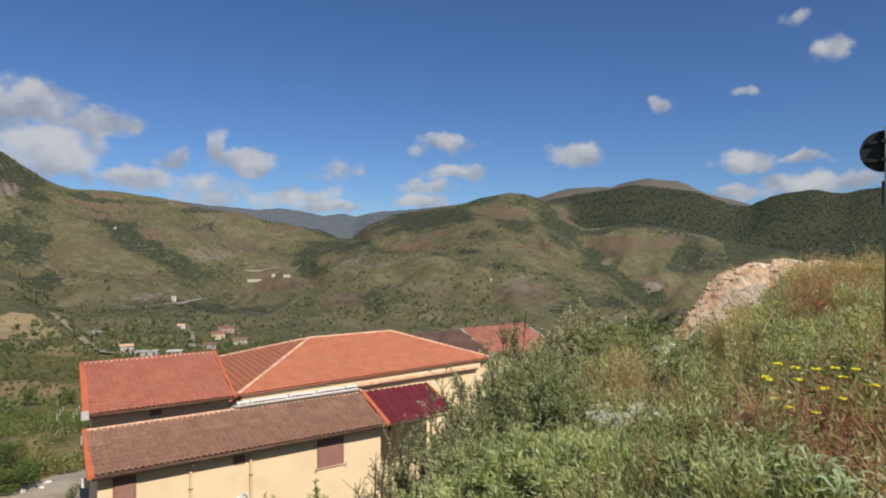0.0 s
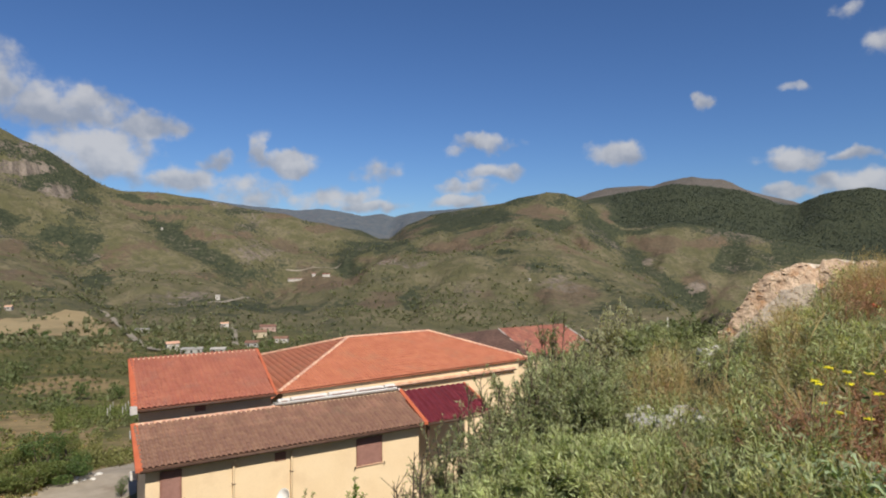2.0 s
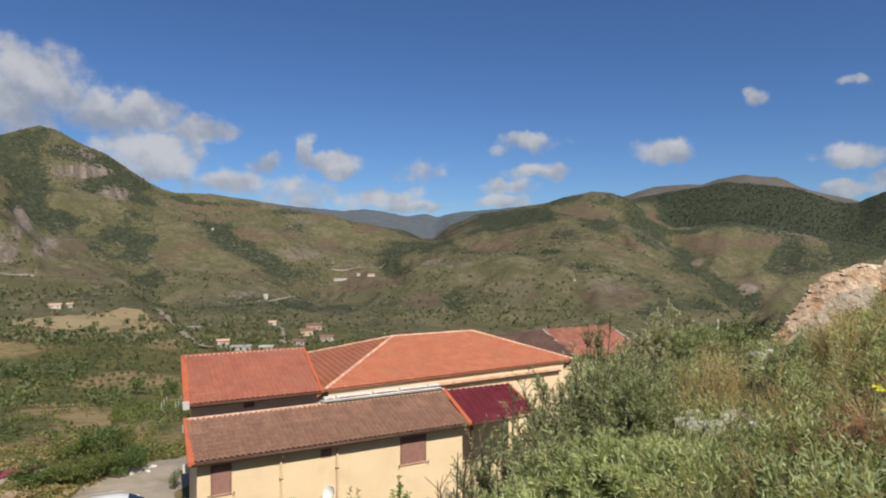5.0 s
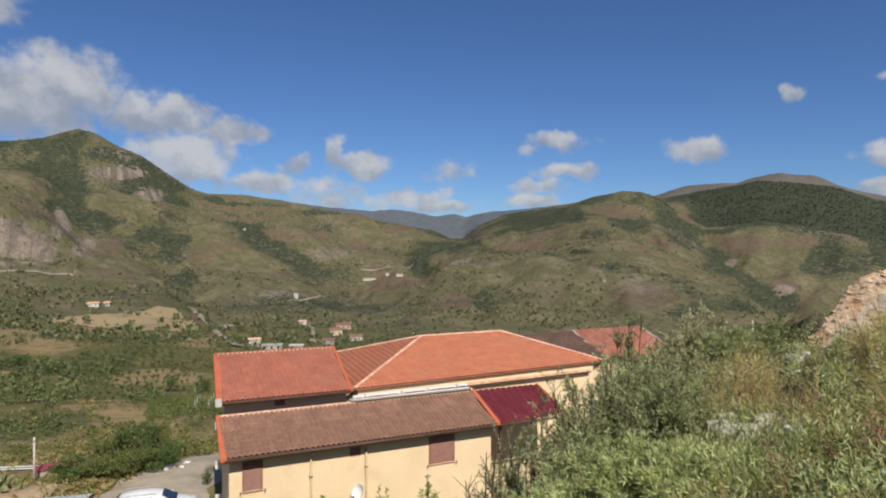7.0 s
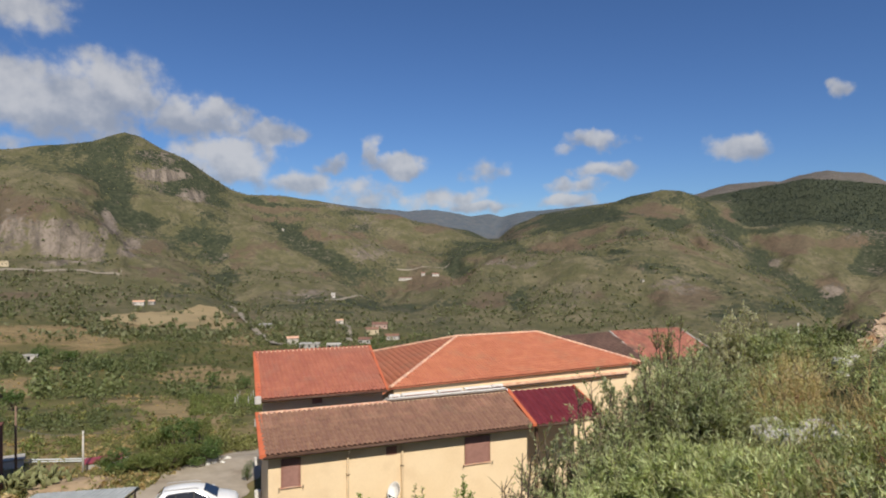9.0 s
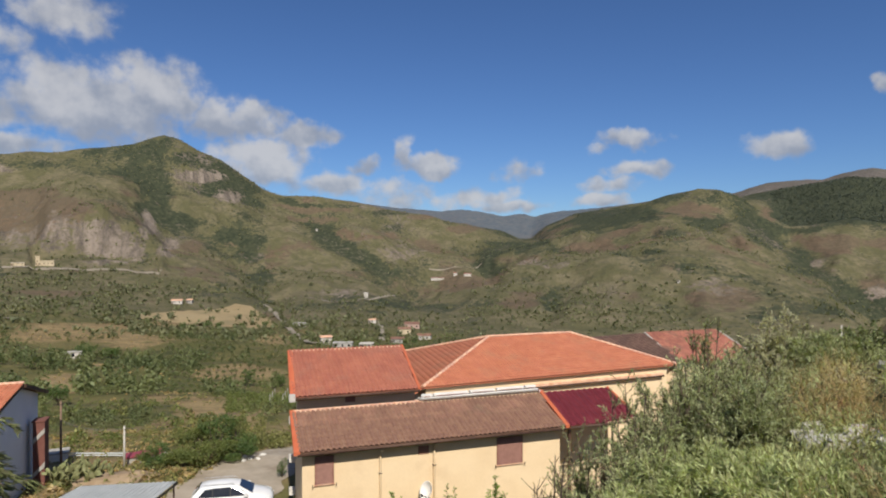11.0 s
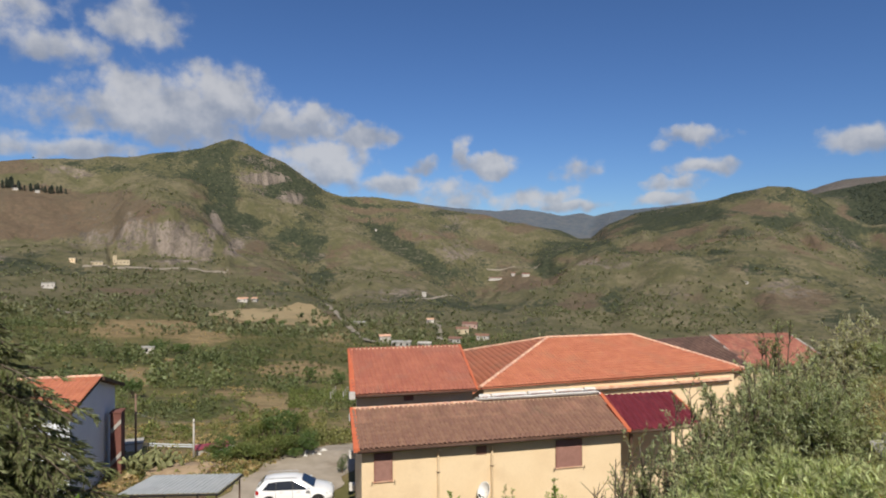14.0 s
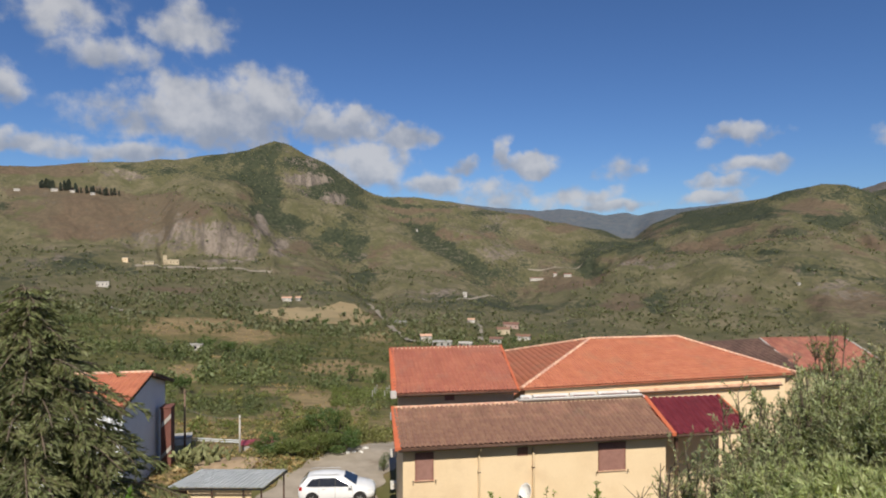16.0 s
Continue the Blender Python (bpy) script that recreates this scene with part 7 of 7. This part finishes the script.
def build_ways():
    yard = [spot_uv(u, v) for u, v in ((-3, 22), (-2.2, 30), (-1.0, 37), (1.2, 43), (5, 48), (11, 52), (18, 56))]
    strip("track", yard, (8.6, 3.4), ASPHALT, "worn pale grey track beside the house", "track")
    way = [on_slope(a, e, 200) for a, e in ((32.0, -4.95), (31.5, -5.25), (31.0, -5.7), (30.3, -6.5), (29.6, -7.35), (28.7, -8.0), (27.7, -8.45), (26, -8.5))]
    strip("valley_road", way, (4.5, 4), ROADPALE, "pale road in the valley", "road", 1.0, 3)
    quarry = [on_slope(a, e, 500) for a, e in ((51, -1.45), (48, -1.6), (45, -1.75), (42.5, -1.85), (40.2, -1.95))]
    strip("quarry_road", quarry, (7, 7), ROADPALE, "pale bench road below the quarry", "road", 0.6, 3)
    for k, pts in enumerate((((53.6, -4.3), (52.4, -4.9), (51.0, -5.2), (49.8, -5.2)), ((21.8, -6.6), (21.7, -7.4), (21.6, -8.3)), ((27, -4.6), (25, -4.8), (22.5, -4.6), (20.5, -4.3)), ((17.4, -1.9), (15, -1.75), (12.6, -1.4)))):
        strip(("hill_path"), [on_slope(a, e, 200) for a, e in pts], (4, 4), ROADPALE, "pale dirt road on the hillside", "road", 0.4, 3)
    # dry cut field
    v, f = [], []
    n = 26
    for i in range(n + 1):
        for j in range(9):
            a = 41.8 - (41.8 - 30.9) * i / n
            top = np.interp(a, [30.9, 31.7, 33.2, 34.4, 35.6, 38, 41.8], [-6.7, -5.9, -5.0, -4.8, -5.25, -5.25, -5.4]) + 0.05 * math.sin(5 * a) + 0.03 * math.sin(13 * a)
            low = np.interp(a, [30.9, 33, 36.0, 38, 41.8], [-7.05, -6.95, -6.7, -6.45, -5.75]) + 0.05 * math.sin(4 * a + 1) + 0.03 * math.sin(11 * a)
            p = on_slope(a, low + (top - low) * j / 8, 250)
            v.append((p.x, p.y, 0))
    v = np.array(v)
    v[:, 2] = height(v[:, 0], v[:, 1]) + 0.4
    for i in range(n):
        f += [(i * 9 + j, i * 9 + j + 1, (i + 1) * 9 + j + 1, (i + 1) * 9 + j) for j in range(8)]
    tagged(new("stubble_field", mesh_of("stubble_field", v, f, FIELD, True)), "dry straw-coloured stubble field in the valley", "field", kind="structure")
    rng = np.random.default_rng(2)
    for i, a in enumerate((38.5, 37.7, 36.5, 35.6, 33.8, 31.8, 31.1)):
        broadleaf("field_tree", on_slope(a, -6.75 - 0.04 * i + 0.08 * rng.normal(), 250), 4.5 + rng.normal() * 0.6, 3.0, DEEP, "round dark tree at the field's edge", 160 + i, 500, 0.1, "field trees")


def cottage(az, el, w, d, tall, turn, wall, roof, label, far=200, flat=False, group="valley houses"):
    """A small far house: walls, roof, windows and a door."""
    p = on_slope(az, el, far)
    h = thing("cottage", pose(p.x, p.y, p.z, 0, 0, turn), label, "house", group)
    part("wall", box((-w / 2, -d / 2, -2.0), (w / 2, d / 2, tall)), wall, h)
    if flat:
        part("roof", box((-w / 2 - 0.2, -d / 2 - 0.2, tall), (w / 2 + 0.2, d / 2 + 0.2, tall + 0.3)), roof, h)
    else:
        bm = bmesh.new()
        up = tall + d * 0.17
        a = [bm.verts.new(q) for q in ((-w / 2 - 0.4, -d / 2 - 0.4, tall - 0.05), (w / 2 + 0.4, -d / 2 - 0.4, tall - 0.05), (w / 2 + 0.4, d / 2 + 0.4, tall - 0.05), (-w / 2 - 0.4, d / 2 + 0.4, tall - 0.05))]
        r = [bm.verts.new((-w / 2 - 0.4, 0, up)), bm.verts.new((w / 2 + 0.4, 0, up))]
        bm.faces.new((a[0], a[1], r[1], r[0])), bm.faces.new((a[2], a[3], r[0], r[1])), bm.faces.new((a[1], a[2], r[1])), bm.faces.new((a[3], a[0], r[0])), bm.faces.new(a[::-1])
        part("roof", bm, roof, h)
    for i in range(max(1, int(w / 3.2))):
        x = -w / 2 + w * (i + 0.5) / max(1, int(w / 3.2))
        part("window", box((x - 0.45, -d / 2 - 0.03, tall * 0.35), (x + 0.45, -d / 2 + 0.05, tall * 0.35 + 1.2)), GLASS, h)
    part("door", box((-w / 2 + 0.3, -d / 2 - 0.04, 0), (-w / 2 + 1.2, -d / 2 + 0.04, min(2.05, tall * 0.85))), WOOD, h)


def build_valley_houses():
    c = cottage
    c(38.9, -4.62, 9, 6, 3, 30, FARWALL, CAP, "small white farmhouse above the stubble field")
    c(37.9, -4.62, 5, 5, 3, 20, CONCRETE, CAP, "grey stone hut above the stubble field")
    c(53.3, -3.05, 10, 7, 4, 50, FARWALL, CONCRETE, "grey-white hut among scrub", 200, True)
    c(46.4, -8.55, 5.0, 3, 2.2, 40, FARWALL, CONCRETE, "low white hut among scrub", 120, True)
    c(28.9, -6.9, 9, 5, 2.5, 20, FARWALL, CONCRETE, "low white house beside the valley road", 200, True)
    c(26.6, -8.5, 6, 5, 4.2, 35, FARWALL, CAP, "pale house in the valley hamlet")
    c(25.1, -8.8, 10, 6, 2.4, 20, CONCRETE, CONCRETE, "long grey metal shed in the valley hamlet", 200, True)
    c(23.0, -8.9, 7, 5, 2.4, 15, CONCRETE, FARWALL, "low grey shed in the valley hamlet", 200, True)
    c(23.05, -4.4, 5, 5, 5.5, 20, FARWALL, FARWALL, "small white tower house on the slope", 300, True)
    c(22.5, -6.7, 6, 5, 3, 30, FARWALL, CAP, "small white house among trees", 250)
    c(18.9, -7.2, 12, 8, 4, 15, PINKWALL, TILE_OLD, "pink house with a brown roof in the valley", 250)
    c(19.6, -7.7, 9, 7, 4, 25, RUINWALL, TILE_OLD, "cream house with a tiled roof in the valley", 250)
    c(17.8, -8.2, 9, 7, 3, 10, FARWALL, TILE_OLD, "low house with a tiled roof in the valley", 250)
    c(20.2, -8.5, 8, 6, 3, 10, CONCRETE, TILE_OLD, "grey house with a tiled roof in the valley", 250)
    c(16.6, -2.85, 26, 8, 3.6, 12, FARWALL, TILE_OLD, "long pale farm building on the hillside", 500)
    c(13.9, -2.5, 14, 7, 3.5, 12, FARWALL, TILE_WORN, "pale farm building on the hillside", 500)
    c(15.0, -2.45, 7, 6, 4.5, 12, FARWALL, TILE_WORN, "small pale farm house on the hillside", 500)
    c(48.2, -1.35, 15, 7, 5.5, 45, RUINWALL, RUINWALL, "roofless ochre ruin below the quarry", 500, True, "quarry ruins")
    c(48.75, -1.3, 4, 4, 10, 45, RUINWALL, RUINWALL, "square ochre tower of the ruin", 500, True, "quarry ruins")
    c(50.0, -1.3, 12, 5, 3, 45, RUINWALL, CONCRETE, "low ochre building below the quarry", 500, True, "quarry ruins")
    c(51.7, -1.1, 6, 5, 4.5, 45, PLASTER, CONCRETE, "small yellow house among trees", 500, True)
    c(56.6, 4.4, 12, 6, 4, 55, FARWALL, CONCRETE, "white chapel of the graveyard", 700, True, "graveyard buildings")
    c(55.4, 4.35, 9, 5, 3.5, 55, FARWALL, CONCRETE, "white tomb house of the graveyard", 700, True, "graveyard buildings")
    c(54.0, 4.25, 8, 5, 3.5, 55, FARWALL, CONCRETE, "white tomb house of the graveyard", 700, True, "graveyard buildings")
    c(59.0, 4.3, 10, 6, 3.5, 55, FARWALL, CONCRETE, "low white house on the mountain shoulder", 700, True)
    c(27.4, 1.55, 4, 4, 3.5, 20, FARWALL, CONCRETE, "tiny white house high on the slope", 700, True)
    c(60.2, -5.2, 9, 6, 4, 60, PLASTER, CONCRETE, "pale house behind the conifer", 120, True)
    c(-4.3, -2.9, 3.5, 3, 2.2, 0, FARWALL, CONCRETE, "tiny pale hut on the far slope", 500, True)


def pole(name, p, tall, radius, material, label, arm=0.0):
    ob = thing(name, at(p), label, "pole")
    part("shaft", tube([(0, 0, -0.4), (0, 0, tall)], (radius, radius * 0.7), 9), material, ob, smooth=True)
    part("hook", tube([(0, -0.05, tall - 0.25), (0.12, -0.05, tall - 0.22), (0.14, -0.05, tall - 0.12)], 0.015, 6), DARKSIGN, ob)
    return Vector((p.x, p.y, p.z + tall - 0.15))


def wire(a, b, sag, radius=0.012, label="thin dark overhead wire between poles"):
    pts = [a.lerp(b, k / 14) - Vector((0, 0, sag * 4 * (k / 14) * (1 - k / 14))) for k in range(15)]
    mid = Vector(pts[0])
    ob = thing("overhead_wire", Matrix.Translation(mid), label, "wire", "overhead wires")
    part("wire", tube([p - mid for p in pts], radius, 4), CABLE, ob)


def build_yard():
    foot = polar(42.85, 48.5)
    t1 = pole("concrete_pole", foot, EYE - 48.5 * math.tan(radians(14.1)) - foot.z, 0.085, POLE, "pale concrete utility pole")
    foot2 = polar(47.25, 52.0)
    t2 = pole("wooden_pole", foot2, EYE - 52 * math.tan(radians(11.7)) - foot2.z, 0.09, TRUNK, "brown wooden utility pole")
    foot3 = polar(-16.1, 60.0)
    pole("tall_pole", foot3, EYE - 60 * math.tan(radians(5.9)) - foot3.z, 0.09, POLE, "thin grey pole rising behind the shrubs")
    far = spot_uv(1.5, 62.0, -2.0)
    wire(t2 + Vector((0, 0, -1.2)), t1, 0.35)
    wire(t1, far + Vector((0, 0, 1.5)), 0.6)
    for dz in (0.0, 0.16):
        a, b = polar(49.5, 56.0), polar(36.0, 52.0)
        a.z, b.z = EYE - 56 * math.tan(radians(15.3)) + dz, EYE - 52 * math.tan(radians(17.1)) + dz
        pipe = thing("pipe", Matrix.Translation(a), "pale grey pipe running above the scrub", "pipe", "pale pipes")
        part("pipe", tube([Vector((0, 0, 0)), b - a], 0.045, 8), ZINC, pipe, smooth=True)
        for k in range(6):
            p = (b - a) * ((k + 0.5) / 6)
            part("support", tube([p + Vector((0, 0, -1.6)), p], 0.03, 6), CONCRETE, pipe)
    p = polar(41.4, 50.0)
    tarp = thing("maroon_shed", pose(p.x, p.y, p.z, 0, 0, 43), "low shed with a maroon sheet roof", "shed")
    zt = EYE - 50 * math.tan(radians(16.35)) - p.z
    part("roof", slab([(-1.2, -0.5, zt - 0.02), (1.2, -0.5, zt - 0.02), (1.2, 0.6, zt + 0.03), (-1.2, 0.6, zt + 0.03)], 0.05), MAROON, tarp)
    part("wall", box((-1.1, -0.4, -0.3), (1.1, 0.7, zt - 0.08)), CONCRETE, tarp)
    p = polar(47.7, 55.0)
    hut = thing("white_hut", pose(p.x, p.y, p.z, 0, 0, 45), "small white flat-roofed hut", "shed")
    zt = EYE - 55 * math.tan(radians(15.3)) - p.z
    part("wall", box((-0.9, -0.6, -0.3), (0.9, 0.6, zt - 0.1), 0.01), WHITE, hut)
    part("roof", box((-1.0, -0.7, zt - 0.1), (1.0, 0.7, zt), 0.01), CONCRETE, hut)
    # earth mound and white stones by the track
    rng = random.Random(6)
    p = polar(43.9, 44.6)
    bm = bmesh.new()
    bmesh.ops.create_icosphere(bm, subdivisions=4, radius=1)
    for v in bm.verts:
        k = 1 + 0.22 * noise.fractal(v.co * 2.2, 0.8, 2.0, 5)
        v.co = Vector((v.co.x * 2.6 * k, v.co.y * 1.5 * k, v.co.z * 0.5 * k))
    mound = part("earth_mound", bm, EARTH, None, smooth=True)
    mound.matrix_world = pose(p.x, p.y, p.z - 0.1, 0, 0, 40)
    tagged(mound, "heap of dry brown earth", "earth mound")
    for i in range(12):
        q = polar(33.2 + rng.gauss(0, 0.8), 46.0 + rng.gauss(0, 0.4))
        s = rng.uniform(0.15, 0.4)
        ob = tagged(new("track_stone", rock_mesh("track_stone", 400 + i, (s * 1.3, s, s * 0.8), PALE)), "pale stone beside the track", "stone", "track stones")
        ob.matrix_world = pose(q.x, q.y, q.z + s * 0.2, 0, 0, rng.uniform(0, 360))
    # prickly pears
    for i, (az, r) in enumerate(((45.2, 45.0), (46.0, 45.6), (46.8, 45.2), (47.5, 46.0), (45.6, 46.4))):
        p = polar(az, r)
        c = thing("prickly_pear", at(p, 60 * i), "prickly pear cactus with flat green pads", "cactus", "prickly pears")
        pad = bmesh.new()
        bmesh.ops.create_uvsphere(pad, u_segments=10, v_segments=6, radius=0.31)
        for v in pad.verts:
            v.co = Vector((v.co.x * 0.62, v.co.y * 0.16, v.co.z + 0.28))
        me = bpy.data.meshes.new("pad")
        pad.to_mesh(me)
        pad.free()
        me.materials.append(PAD)
        me.polygons.foreach_set("use_smooth", np.ones(len(me.polygons), dtype=bool))
        spots = [Matrix.Translation((rng.uniform(-1.0, 1.0), rng.uniform(-0.6, 0.6), -0.08)) @ pose(0, 0, 0, rng.uniform(-20, 20), rng.uniform(-25, 25), rng.uniform(0, 180)) for _ in range(7)]
        for lvl in range(3):
            spots += [m @ pose(rng.uniform(-0.15, 0.15), 0, 0.48, rng.uniform(-25, 25), rng.uniform(-50, 50), rng.uniform(-60, 60)) @ Matrix.Scale(0.85, 4) for m in spots[-(7 + 3 * lvl):]]
        for m in spots[:44]:
            part("pad", me, PAD, c).matrix_local = m


FARWALL = surface("dull_white_render", (0.50, 0.46, 0.41), (0.60, 0.56, 0.50), 0.3, 0.9, 0.1, 3)
ROADPALE = surface("pale_road", (0.23, 0.195, 0.148), (0.30, 0.26, 0.20), 0.1, 0.95, 0.1, 1.0)
FIELD = surface("stubble", (0.265, 0.195, 0.095), (0.345, 0.262, 0.135), 0.02, 0.95, 0.2, 0.3, third=(0.20, 0.165, 0.078), third_scale=0.03)
TILE_WORN = surface("worn_red_tile", (0.26, 0.095, 0.065), (0.36, 0.14, 0.095), 0.6, 0.85, 0.3, 20, each=0.3, third=(0.20, 0.10, 0.07), third_scale=0.5)
TILE_DARK = surface("dark_brown_tile", (0.10, 0.058, 0.045), (0.15, 0.085, 0.065), 0.6, 0.9, 0.3, 20, each=0.3)
PINKWALL = surface("pink_render", (0.42, 0.29, 0.24), (0.48, 0.34, 0.28), 0.5, 0.9, 0.1)
RUINWALL = surface("ochre_ruin_wall", (0.46, 0.37, 0.24), (0.58, 0.48, 0.33), 0.3, 0.95, 0.3, 4)
TRUNK = surface("weathered_brown_wood", (0.17, 0.11, 0.075), (0.25, 0.165, 0.115), 6, 0.9, 0.3)
EARTH = surface("dry_earth", (0.27, 0.19, 0.115), (0.38, 0.28, 0.175), 1.2, 0.95, 0.6, 12, depth=0.08)
PAD = surface("cactus_green", (0.15, 0.17, 0.065), (0.27, 0.26, 0.12), 3, 0.7, 0.1, each=0.5)

build_far_house()
build_left_house()
build_carport()
build_car()
build_ways()
build_valley_houses()
build_yard()
build_ruined_wall()
build_rubble()
build_sign()
build_slope_plants()
build_thistles()
build_flowers()
